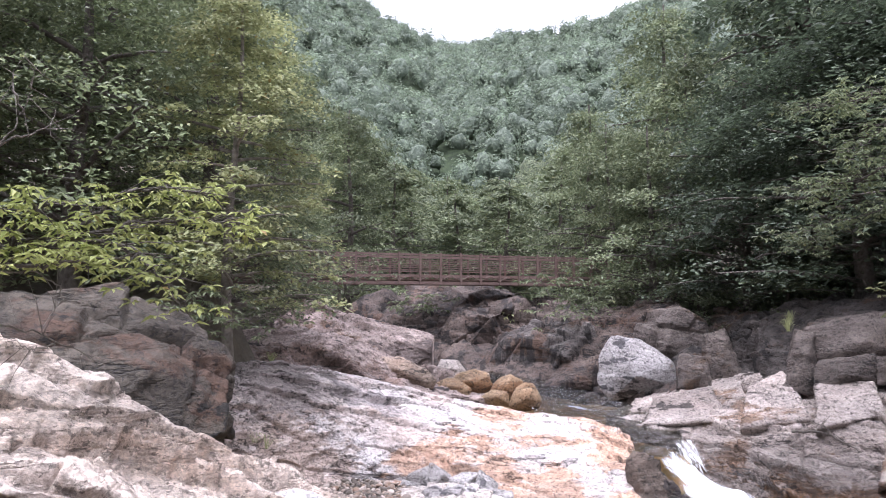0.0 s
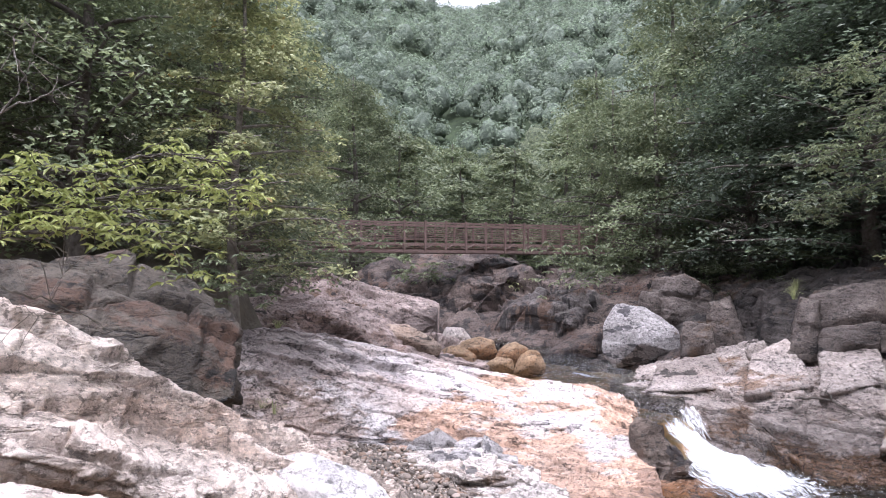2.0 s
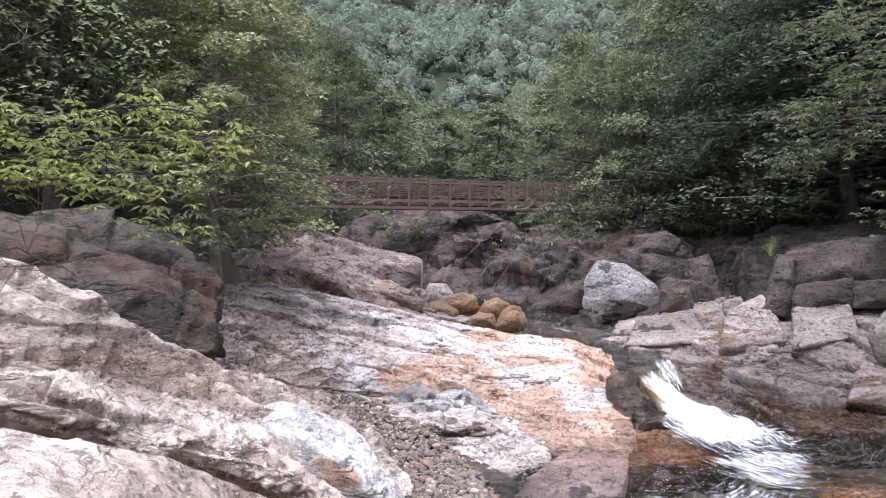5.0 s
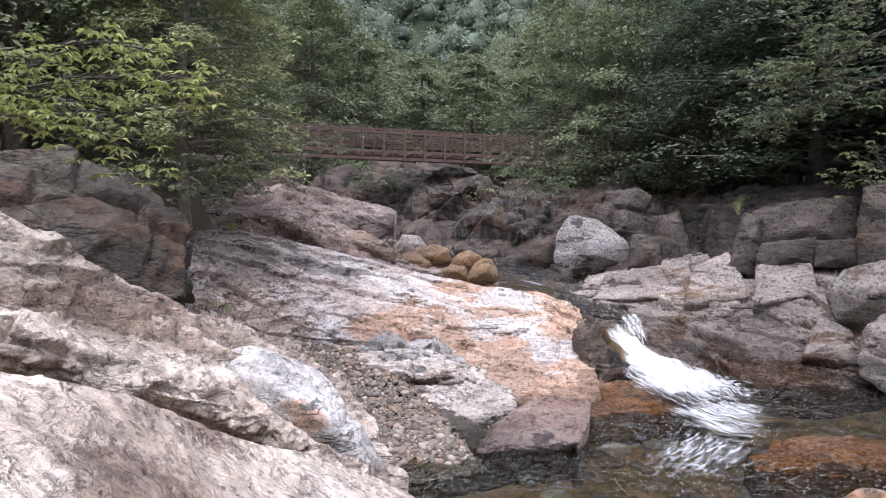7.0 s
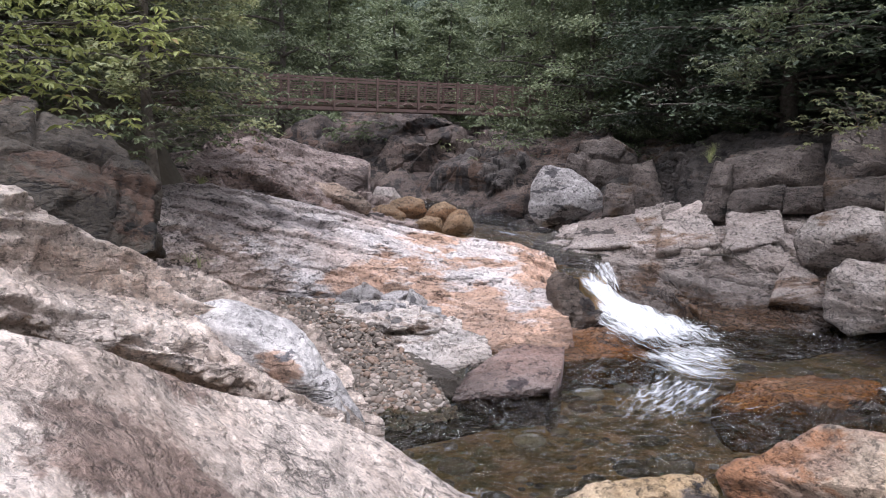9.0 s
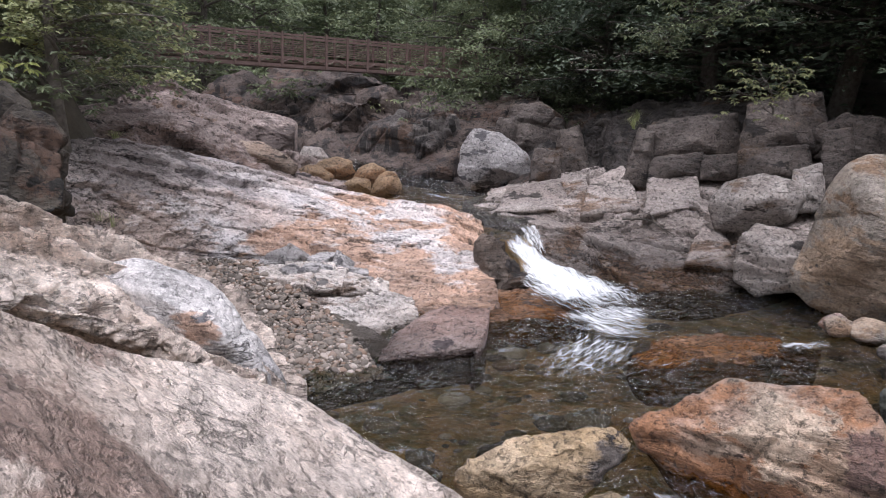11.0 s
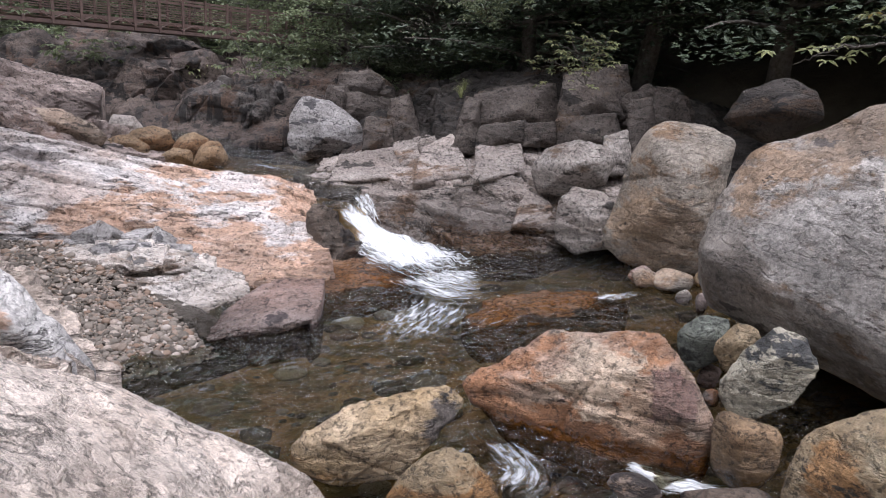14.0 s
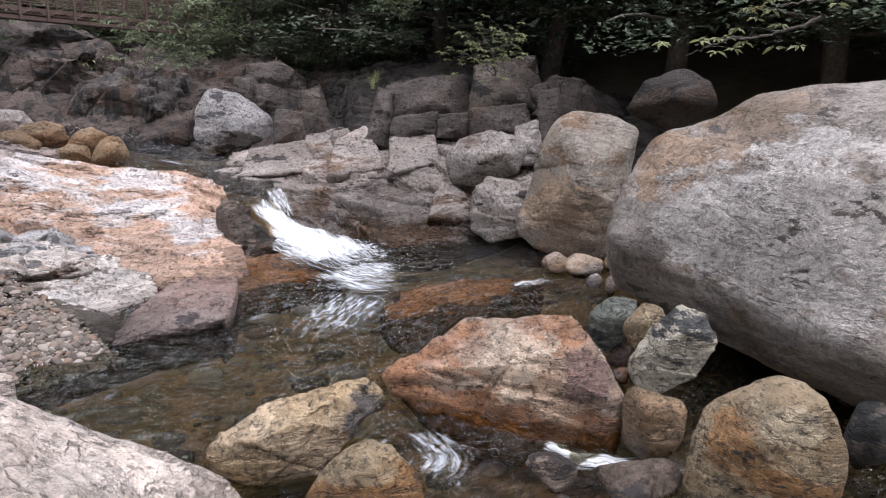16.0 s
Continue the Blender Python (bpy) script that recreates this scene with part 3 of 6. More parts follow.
    i = np.clip(t.astype(int), 0, k - 2)
    u = (t - i).reshape(-1, *([1] * (p.ndim - 1)))
    ext = np.concatenate([2 * p[:1] - p[1:2], p, 2 * p[-1:] - p[-2:-1]])
    a, b, c, d = ext[i], ext[i + 1], ext[i + 2], ext[i + 3]
    return 0.5 * (2 * b + (c - a) * u + (2 * a - 5 * b + 4 * c - d) * u ** 2 + (3 * b - a - 3 * c + d) * u ** 3)


def vertex_normals(v, f):
    nrm = np.zeros_like(v)
    fn = np.cross(v[f[:, 1]] - v[f[:, 0]], v[f[:, 2]] - v[f[:, 0]])
    for c in range(f.shape[1]):
        np.add.at(nrm, f[:, c], fn)
    return nrm / (np.linalg.norm(nrm, axis=1, keepdims=True) + 1e-9)


def joints(q, seed, turn, pitch):
    """Blocks between three sets of joints: each block's own number, its lean, and how near a joint runs."""
    r = np.array(Euler([radians(t) for t in turn]).to_matrix())
    w = q @ r.T * np.array(pitch) + 0.22 * np.stack([fbm(q * 0.9, 2, seed + k) for k in (41, 42, 43)], 1)
    k = np.floor(w[:, 2]).astype(np.int64)
    w[:, 0] += 0.9 * hash3(k, k * 0 + 3, k * 0, seed)
    i = np.floor(w[:, 0]).astype(np.int64)
    w[:, 1] += 0.9 * hash3(k, i, k * 0 + 5, seed)
    j = np.floor(w[:, 1]).astype(np.int64)
    fr = w - np.stack([i, j, k], 1)
    lean = np.stack([hash3(i, j, k, seed + m) for m in (11, 12, 13)], 1) - 0.5
    near = np.minimum(fr, 1 - fr).min(1)
    return hash3(i, j, k, seed + 9) - 0.5, ((fr - 0.5) * lean).sum(1), 1 - np.clip(near / 0.05, 0, 1)


def terrace(v, seed, strike, scale, levels=3.0):
    """Sheets of rock broken back one behind another: level treads and sharp ragged risers along the strike."""
    c, s_ = math.cos(radians(strike)), math.sin(radians(strike))
    p = np.stack([(v[:, 0] * c + v[:, 1] * s_) * 0.3, (v[:, 1] * c - v[:, 0] * s_), v[:, 2] * 0.9], 1) / scale
    f = (fbm(p, 2, seed) + 0.16 * fbm(p * np.array([9.0, 5.0, 5.0]), 3, seed + 5, 0.6)) * levels
    fr = f - np.floor(f)
    return np.floor(f) + np.clip((fr - 0.94) / 0.06, 0, 1) - 0.45 * fr


def weather(v, nrm, size, seed, ledge=(0.3, 0.2, 1.0), steps=0.5, rough=1.0, blocks=0.0, grain=(1.0, 1.0, 1.0)):
    """Push a rock's skin in and out: lumps, broken bedding ledges, joint blocks, chips."""
    q = v / size
    lump = fbm(q * 1.3, 3, seed) * 0.018
    axis_ = np.array(ledge) / np.linalg.norm(ledge)
    s = (q @ axis_) * 5.0 + 0.7 * fbm(q * 1.1, 3, seed + 7)
    saw = s - np.floor(s)
    step = np.where(saw < 0.95, saw / 0.95, (1 - saw) / 0.05) * (0.5 + 0.5 * vnoise(q * 1.7, seed + 3))
    if blocks:
        cell, slope, groove = joints(q, seed, (18, -24, 12 + 40 * (seed % 5)), np.array(grain) * 2.4)
        lump = lump + blocks * (0.08 * cell + 0.13 * slope - 0.035 * groove)
        cell, slope, groove = joints(q + 5.0, seed + 60, (-30, 14, 50 + 31 * (seed % 4)), np.array(grain) * 5.2)
        lump = lump + blocks * (0.022 * cell + 0.04 * slope - 0.01 * groove)
    ridge = (1 - np.abs(fbm(q * 3.0, 4, seed + 11))) ** 2
    fine = fbm(q * 9.0, 3, seed + 5) * 0.006
    return v + nrm * ((lump + steps * 0.04 * (step - 0.4) + 0.014 * rough * (ridge - 0.6) + fine * rough) * size)[:, None]


def slab(name, cage, mat, label, size, seed, nu=110, nv=170, floor=-1.0, ledge=(0.3, 0.2, 1.0), steps=0.5, kind="", blocks=0.0, grain=(1.0, 1.0, 1.0), tread=0.0, strike=0.0, sheet_size=1.5, bands=0, cross=0.0, proud=0.1, cracked=0.08):
    """A bedrock slab: a curved skin over a coarse cage, closed down into the ground."""
    c = np.array(cage, float)
    s = catmull(catmull(c, nu).swapaxes(0, 1), nv).swapaxes(0, 1)
    v, f = s.reshape(-1, 3), grid_faces(nu, nv)
    nrm = vertex_normals(v, f)
    if nrm[:, 2].mean() < 0:
        f, nrm = f[:, ::-1], -nrm
    if bands:
        # bedding sheets that end in long ragged edges, one below the other
        uu, vv = np.repeat(np.linspace(0, 1, nu), nv), np.tile(np.linspace(0, 1, nv), nu)
        k = uu * bands + vv * cross
        p = np.stack([vv * 4.0, k * 0.8, 0 * k], 1)
        k = k + 0.42 * fbm(p, 3, seed + 31) + 0.07 * fbm(p * 7.0, 3, seed + 36, 0.6)
        saw = k - np.floor(k)
        edge = np.where(saw < 0.94, (saw / 0.94) ** 1.6, (1 - saw) / 0.06)
        v = v + nrm * (proud * (edge - 0.4) * np.clip(0.55 + 0.9 * fbm(p * 1.3 + 4.0, 2, seed + 37), 0.05, 1.2))[:, None]
        # an open crack along the foot of each edge, in places
        cleft = np.exp(-(np.minimum(saw, 1 - saw) / 0.03) ** 2) * smooth01(fbm(p * 1.1 + 9.0, 2, seed + 39), -0.25, 0.15)
        v = v - nrm * (cracked * cleft)[:, None]
    if tread:
        v = v + nrm * (tread * (terrace(v, seed + 31, strike, sheet_size) + 0.5 * terrace(v, seed + 77, strike + 25, sheet_size * 0.45)))[:, None]
    v = weather(v, nrm, size, seed, ledge, steps, 1.0, blocks, grain)
    idx = np.arange(nu * nv).reshape(nu, nv)
    rim = np.concatenate([idx[0, :-1], idx[:-1, -1], idx[-1, :0:-1], idx[:0:-1, 0]])
    low = v[rim].copy()
    low[:, 2] = np.minimum(low[:, 2] - 0.4, floor)
    mid_ = 0.5 * (v[rim] + low)
    k, n0 = len(rim), len(v)
    a, b = np.arange(k), (np.arange(k) + 1) % k
    sides = np.concatenate([np.stack([rim[a], rim[b], n0 + b, n0 + a], 1), np.stack([n0 + a, n0 + b, n0 + k + b, n0 + k + a], 1)])
    allv = np.concatenate([v, mid_, low])
    ob = thing(name, allv, np.concatenate([f, sides]), mat, label, "rock slab", kind=kind)
    return ob


def hull_planes(corners):
    bm = bmesh.new()
    for p in corners:
        bm.verts.new(p)
    bmesh.ops.convex_hull(bm, input=list(bm.verts))
    bm.normal_update()
    fn = np.array([f.normal for f in bm.faces])
    fp = np.array([f.calc_center_median() for f in bm.faces])
    bm.free()
    return fn, fp


def boulder_mesh(corners, seed, sharp=56.0, level=5, rough=1.0, steps=0.5, ledge=(0.3, 0.2, 1.0), chips=8, blocks=0.25, grain=(1.0, 1.0, 1.0)):
    """A weathered boulder: the rounded body that a few corners span."""
    p = np.array(corners, float)
    fn, fp = hull_planes(p)
    c = p.mean(0)
    d = ((fp - c) * fn).sum(1)
    keep = d > 1e-3
    fn, d = fn[keep], d[keep]
    key = np.round(np.c_[fn, d[:, None]], 3)
    _, first = np.unique(key, axis=0, return_index=True)
    fn, d = fn[first], d[first]
    # broken corners: extra flat faces a little inside the body
    rg = np.random.default_rng(seed)
    cn = rg.normal(0, 1, (chips, 3))
    cn /= np.linalg.norm(cn, axis=1, keepdims=True)
    cd = ((p - c) @ cn.T).max(0) * rg.uniform(0.87, 0.96, chips)
    fn, d = np.concatenate([fn, cn]), np.concatenate([d, cd])
    u, f = ICO[level]
    k = np.maximum(u @ fn.T, 0) / d
    r = 1.0 / (k ** sharp).sum(1) ** (1.0 / sharp)
    v = c + u * (r * 1.03)[:, None]
    size = float(np.cbrt(np.prod(p.max(0) - p.min(0))))
    nrm = vertex_normals(v, f)
    return weather(v, nrm, max(size, 0.2), seed, ledge, steps, rough, blocks, grain), f


def boulder(name, corners, mat, label, seed, category="boulder", group="", **kw):
    v, f = boulder_mesh(corners, seed, **kw)
    return thing(name, v, f, mat, label, category, group)


slab("rock_slab", [
    [(-2.97, 3.30, 3.35), (-2.06, 3.36, 3.26), (-1.46, 3.73, 3.01), (-1.10, 4.38, 2.55), (-0.50, 5.08, 2.05), (0.34, 5.24, 1.58), (1.38, 4.73, 1.11), (1.75, 4.58, 0.69)],
    [(-2.42, 2.65, 3.21), (-1.55, 2.55, 3.19), (-1.17, 3.01, 2.90), (-0.87, 3.53, 2.51), (-0.37, 4.10, 2.07), (0.24, 4.38, 1.66), (1.04, 4.37, 1.19), (1.44, 4.28, 0.69)],
    [(-1.91, 2.05, 3.05), (-1.14, 1.88, 3.10), (-0.87, 2.26, 2.81), (-0.63, 2.65, 2.49), (-0.30, 3.09, 2.11), (0.14, 3.46, 1.72), (0.71, 3.74, 1.29), (1.15, 3.73, 0.75)],
    [(-1.49, 1.54, 2.84), (-0.81, 1.32, 2.97), (-0.57, 1.53, 2.72), (-0.39, 1.78, 2.45), (-0.16, 2.15, 2.05), (0.16, 2.50, 1.66), (0.61, 2.81, 1.28), (0.99, 2.79, 0.79)],
    [(-4.60, -0.90, 3.05), (-2.60, -0.60, 2.95), (-1.60, -0.50, 2.85), (-0.80, -0.40, 2.75), (0.10, -0.30, 2.62), (0.90, -0.10, 2.40), (1.50, 0.40, 1.60), (2.10, 0.50, 0.30)],
    [(-5.50, -5.20, 3.40), (-3.20, -5.00, 3.30), (-1.80, -5.20, 3.20), (-0.60, -5.20, 3.00), (0.60, -5.00, 2.80), (1.60, -4.60, 2.30), (2.40, -4.00, 1.20), (3.10, -3.80, -0.20)],
], M_NEAR, "pale pink granite slab with rough grain and dark patches", 2.2, 4, nu=260, nv=330, floor=-1.2, steps=0.2, blocks=0.05, grain=(0.6, 0.7, 1.0), tread=0.008, strike=-38, sheet_size=1.1)
slab("rock_slab", [
    [(-5.17, 6.95, 3.85), (-3.91, 7.26, 3.54), (-2.79, 7.27, 3.01), (-1.68, 7.19, 2.45), (-0.67, 7.00, 1.92), (0.14, 6.42, 1.15)],
    [(-4.44, 6.00, 4.11), (-3.43, 6.39, 3.72), (-2.60, 6.51, 3.26), (-1.47, 6.55, 2.67), (-0.57, 6.56, 2.15), (0.11, 6.10, 1.42)],
    [(-3.84, 5.15, 3.53), (-2.98, 5.55, 3.26), (-2.40, 5.67, 2.99), (-1.50, 5.86, 2.52), (-0.87, 5.96, 2.07), (-0.22, 5.73, 1.59)],
    [(-3.34, 4.46, 3.19), (-2.57, 4.78, 2.99), (-2.02, 5.07, 2.66), (-1.38, 5.40, 2.33), (-0.86, 5.63, 2.05), (-0.24, 5.65, 1.65)],
    [(-3.84, 5.10, 2.71), (-2.96, 5.46, 2.43), (-2.28, 5.69, 2.13), (-1.52, 5.92, 1.76), (-0.93, 6.07, 1.54), (-0.28, 5.98, 1.20)],
], M_NEAR, "stepped pink and blue-grey granite slab behind the nearest one", 2.4, 8, nu=230, nv=300, floor=-1.2, steps=0.3, blocks=0.3, grain=(0.6, 0.8, 1.5), bands=7, cross=1.3, proud=0.26, tread=0.022, strike=-30, sheet_size=1.2)
slab("rock_slab", [
    [(-4.88, 15.06, 2.91), (-3.96, 15.85, 2.81), (-2.33, 17.45, 2.33), (-0.29, 18.75, 1.75), (2.26, 19.85, 1.04), (3.96, 18.87, 1.00), (4.79, 16.98, 0.90)],
    [(-4.48, 14.16, 3.23), (-3.71, 14.90, 3.08), (-2.17, 16.29, 2.67), (-0.26, 17.59, 2.09), (2.15, 18.90, 1.37), (3.78, 18.02, 1.30), (4.50, 16.49, 1.21)],
    [(-4.19, 13.12, 2.42), (-3.33, 13.86, 2.22), (-1.92, 14.59, 1.89), (-0.20, 15.27, 1.49), (1.83, 15.72, 1.10), (3.30, 15.47, 0.97), (4.27, 14.76, 0.75)],
    [(-4.02, 12.51, 1.24), (-3.07, 13.22, 0.98), (-1.77, 13.61, 0.76), (-0.14, 13.46, 0.55), (1.56, 12.84, 0.27), (2.79, 12.23, 0.28), (3.99, 12.60, 0.31)],
], M_MID, "broad white and orange stained granite slab sloping to the stream", 3.2, 12, nu=240, nv=400, floor=-1.0, steps=0.3, blocks=0.18, grain=(0.5, 0.8, 1.6), bands=7, cross=-1.4, proud=0.13, cracked=0.07, tread=0.035, strike=12, sheet_size=2.2)
slab("rock_ledge", [
    [(-6.47, 19.96, 3.49), (-4.79, 21.45, 3.42), (-3.17, 22.74, 3.03), (-1.72, 23.84, 2.17), (-0.13, 24.85, 1.59), (1.92, 24.70, 1.04)],
    [(-5.71, 18.10, 3.46), (-4.42, 19.08, 3.64), (-2.83, 20.28, 3.31), (-1.54, 21.37, 2.54), (-0.30, 22.18, 2.03), (1.58, 22.75, 1.39)],
    [(-5.30, 16.62, 2.94), (-3.89, 17.49, 2.58), (-2.59, 18.70, 2.23), (-1.42, 19.78, 1.78), (-0.11, 20.78, 1.31), (1.64, 21.16, 0.91)],
], M_LEDGE, "pinkish grey bedrock ledge above the white slab", 3.0, 17, floor=0.3, nu=140, nv=220, blocks=0.22, grain=(0.5, 0.5, 1.4), bands=2, cross=0.4, proud=0.4, tread=0.05, strike=25, sheet_size=2.0, steps=0.9)
slab("rock_ledge", [
    [(-7.44, 28.02, 3.49), (-5.77, 28.42, 4.26), (-4.08, 29.21, 3.70), (-2.41, 29.88, 3.23), (-0.46, 29.95, 2.76)],
    [(-6.04, 24.25, 3.71), (-4.98, 24.50, 4.48), (-3.74, 25.22, 3.95), (-2.09, 25.90, 3.45), (-0.44, 25.96, 3.01)],
    [(-5.70, 22.23, 2.84), (-4.45, 22.51, 2.82), (-3.22, 23.19, 2.39), (-1.91, 23.80, 1.94), (-0.59, 24.88, 1.93)],
], M_LEDGE, "upper grey-pink bedrock ledge with a broken end", 3.0, 21, floor=0.3, nu=140, nv=220, blocks=0.22, grain=(0.5, 0.5, 1.4), bands=3, cross=0.4, proud=0.4, tread=0.05, strike=15, sheet_size=2.0, steps=0.9)
bank = slab("rock_bank", [
    [(5.47, 22.30, 0.82), (7.45, 22.90, 1.46), (9.38, 22.42, 2.06), (10.26, 20.61, 2.44), (11.55, 19.20, 2.79), (12.68, 17.76, 2.85), (13.55, 15.24, 2.54)],
    [(4.85, 20.37, 0.96), (6.87, 20.36, 1.37), (8.43, 19.98, 1.86), (9.37, 18.68, 2.22), (10.34, 17.27, 2.14), (11.31, 15.81, 1.89), (12.76, 14.32, 1.71)],
    [(5.39, 18.57, 0.93), (6.72, 18.18, 1.12), (7.71, 17.57, 1.22), (8.76, 16.80, 1.25), (9.70, 15.61, 1.17), (10.51, 14.67, 1.03), (12.05, 13.52, 1.06)],
    [(6.13, 17.08, 0.67), (6.91, 16.49, 0.64), (7.59, 15.93, 0.56), (8.49, 15.40, 0.49), (9.41, 14.65, 0.40), (10.34, 14.02, 0.40), (11.76, 13.04, 0.47)],
    [(5.92, 15.95, 0.00), (6.64, 15.01, -0.15), (7.28, 14.03, -0.20), (8.02, 13.41, -0.20), (9.02, 13.32, -0.20), (10.52, 13.66, -0.20), (12.68, 14.00, -0.20)],
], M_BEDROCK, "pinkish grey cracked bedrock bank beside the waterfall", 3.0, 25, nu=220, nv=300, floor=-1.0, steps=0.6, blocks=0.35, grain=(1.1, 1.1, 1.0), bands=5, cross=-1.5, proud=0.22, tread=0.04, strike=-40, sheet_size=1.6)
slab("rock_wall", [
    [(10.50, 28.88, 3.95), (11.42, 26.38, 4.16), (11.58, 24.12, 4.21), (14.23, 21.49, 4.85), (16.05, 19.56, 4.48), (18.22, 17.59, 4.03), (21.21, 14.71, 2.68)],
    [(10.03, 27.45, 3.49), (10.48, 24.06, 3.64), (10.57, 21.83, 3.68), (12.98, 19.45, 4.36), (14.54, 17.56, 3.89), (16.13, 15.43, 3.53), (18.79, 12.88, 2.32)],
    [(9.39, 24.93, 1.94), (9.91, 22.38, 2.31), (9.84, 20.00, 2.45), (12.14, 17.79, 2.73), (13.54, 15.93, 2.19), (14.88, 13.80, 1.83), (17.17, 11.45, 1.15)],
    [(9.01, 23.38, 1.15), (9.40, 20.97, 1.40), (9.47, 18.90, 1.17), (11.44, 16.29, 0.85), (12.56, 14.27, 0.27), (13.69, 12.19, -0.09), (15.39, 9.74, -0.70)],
], M_BANK_SHADED, "broken rock wall below the wooded slope, darkened as in tree shade", 2.2, 29, nu=110, nv=190, floor=-0.5, steps=0.8, ledge=(1.0, 0.3, 0.5), blocks=1.6, grain=(1.0, 1.0, 0.8))
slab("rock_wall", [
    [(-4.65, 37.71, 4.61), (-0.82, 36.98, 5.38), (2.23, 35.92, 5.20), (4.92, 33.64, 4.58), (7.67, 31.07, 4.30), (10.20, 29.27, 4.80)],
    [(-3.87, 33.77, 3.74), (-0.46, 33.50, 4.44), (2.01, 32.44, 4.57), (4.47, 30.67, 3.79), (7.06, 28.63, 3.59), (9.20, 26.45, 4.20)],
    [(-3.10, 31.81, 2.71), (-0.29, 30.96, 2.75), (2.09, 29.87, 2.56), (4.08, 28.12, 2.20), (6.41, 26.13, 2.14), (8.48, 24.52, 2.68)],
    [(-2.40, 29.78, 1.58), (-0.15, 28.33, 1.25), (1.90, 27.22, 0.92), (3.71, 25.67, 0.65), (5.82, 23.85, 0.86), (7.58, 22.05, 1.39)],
], M_GORGE_SHADED, "streaked rock wall of the gorge, colour darkened for shade under the bridge", 2.6, 33, nu=90, nv=150, floor=0.0, steps=0.8, ledge=(1.0, 0.2, 0.3), blocks=1.6, grain=(1.0, 1.0, 0.55))
slab("rock_shelf", [
    [(2.97, 13.51, 0.03), (3.91, 13.71, 0.13), (5.10, 13.82, 0.15), (6.44, 13.56, 0.00)],
    [(2.90, 12.60, 0.05), (3.87, 12.65, 0.12), (4.82, 12.64, 0.12), (6.00, 12.69, -0.01)],
    [(2.93, 11.96, -0.09), (3.71, 11.68, -0.07), (4.51, 11.73, -0.07), (5.72, 12.16, -0.15)],
], M_WETRED, "red-brown wet shelf of rock under thin water", 1.2, 38, nu=60, nv=80, floor=-0.9, steps=0.8, blocks=0.6, tread=0.02, sheet_size=0.8)
slab("rock_shelf", [
    [(5.67, 10.20, -0.05), (6.86, 10.75, 0.07), (8.60, 10.72, 0.09), (9.75, 10.38, -0.03)],
    [(5.56, 9.69, -0.01), (6.48, 9.88, 0.11), (8.02, 9.91, 0.11), (8.99, 9.64, -0.01)],
    [(5.58, 9.24, -0.14), (6.30, 9.14, -0.09), (7.53, 9.20, -0.09), (8.66, 9.38, -0.14)],
], M_WETRED, "brown wet rock just breaking the pool surface", 1.2, 39, nu=60, nv=80, floor=-0.9, steps=0.8, blocks=0.6, tread=0.02, sheet_size=0.8)
slab("rock_slab", [
    [(-0.21, 12.41, 0.50), (0.50, 13.03, 0.52), (1.35, 12.87, 0.48), (2.13, 12.52, 0.36)],
    [(-0.06, 12.22, 0.36), (0.58, 12.21, 0.38), (1.39, 12.06, 0.34), (2.21, 12.02, 0.24)],
    [(0.14, 11.88, 0.22), (0.71, 11.66, 0.20), (1.45, 11.60, 0.16), (2.14, 11.78, 0.12)],
    [(0.28, 11.66, 0.10), (0.79, 11.16, 0.05), (1.43, 11.33, 0.00), (2.05, 11.81, -0.02)],
], M_CREAM, "flat cream bedrock sheet among the gravel", 1.2, 46, nu=80, nv=110, floor=-0.5, steps=0.8, blocks=0.5, grain=(0.7, 1.0, 1.5), tread=0.03, strike=-10, sheet_size=0.7)
slab("rock_slab", [
    [(1.59, 10.99, 0.14), (2.56, 11.76, 0.40), (3.47, 11.52, 0.42)],
    [(1.42, 10.62, 0.08), (2.29, 10.81, 0.30), (3.17, 10.60, 0.36)],
    [(1.28, 10.23, 0.02), (2.14, 10.17, 0.14), (2.91, 10.17, 0.20)],
    [(1.24, 10.25, -0.12), (2.15, 10.17, -0.10), (2.87, 10.35, -0.05)],
], M_RED, "red and blue-grey wedge of rock at the waterline", 1.1, 47, nu=80, nv=110, floor=-0.8, steps=0.4, blocks=0.25, tread=0.015, sheet_size=0.7)
slab("gravel_bar", [
    [(-3.30, 14.04, 0.85), (-2.02, 13.88, 0.80), (-0.89, 13.65, 0.72), (0.38, 13.48, 0.40)],
    [(-2.50, 13.27, 0.62), (-1.20, 12.74, 0.56), (-0.12, 12.39, 0.50), (0.87, 12.21, 0.20)],
    [(-1.19, 11.74, 0.30), (-0.29, 11.57, 0.27), (0.54, 11.24, 0.20), (1.56, 10.90, 0.02)],
    [(-0.50, 10.58, 0.10), (0.18, 10.42, 0.08), (0.87, 10.27, 0.05), (1.75, 10.48, -0.10)],
    [(0.11, 9.17, -0.15), (0.58, 9.48, -0.17), (1.18, 9.80, -0.20), (1.95, 10.25, -0.30)],
], M_GRAVEL, "bar of grey-brown gravel between the slabs", 3.0, 36, nu=60, nv=30, floor=-1.0, steps=0.0)

slab("rock_slab", [
    [(-0.97, 13.50, 0.73), (-0.05, 13.73, 0.78), (0.93, 13.43, 0.73), (1.73, 13.09, 0.48)],
    [(-0.82, 12.87, 0.58), (0.08, 12.37, 0.68), (0.87, 12.34, 0.63), (1.64, 12.70, 0.38)],
    [(-0.64, 12.99, 0.28), (0.12, 12.46, 0.33), (0.78, 12.57, 0.28), (1.42, 12.69, 0.23)],
], M_CREAM, "broken pale grey crag of bedrock above the gravel", 1.0, 49, nu=110, nv=170, floor=-0.5, steps=0.8, blocks=0.9, grain=(0.8, 0.8, 1.2), bands=2, proud=0.12)

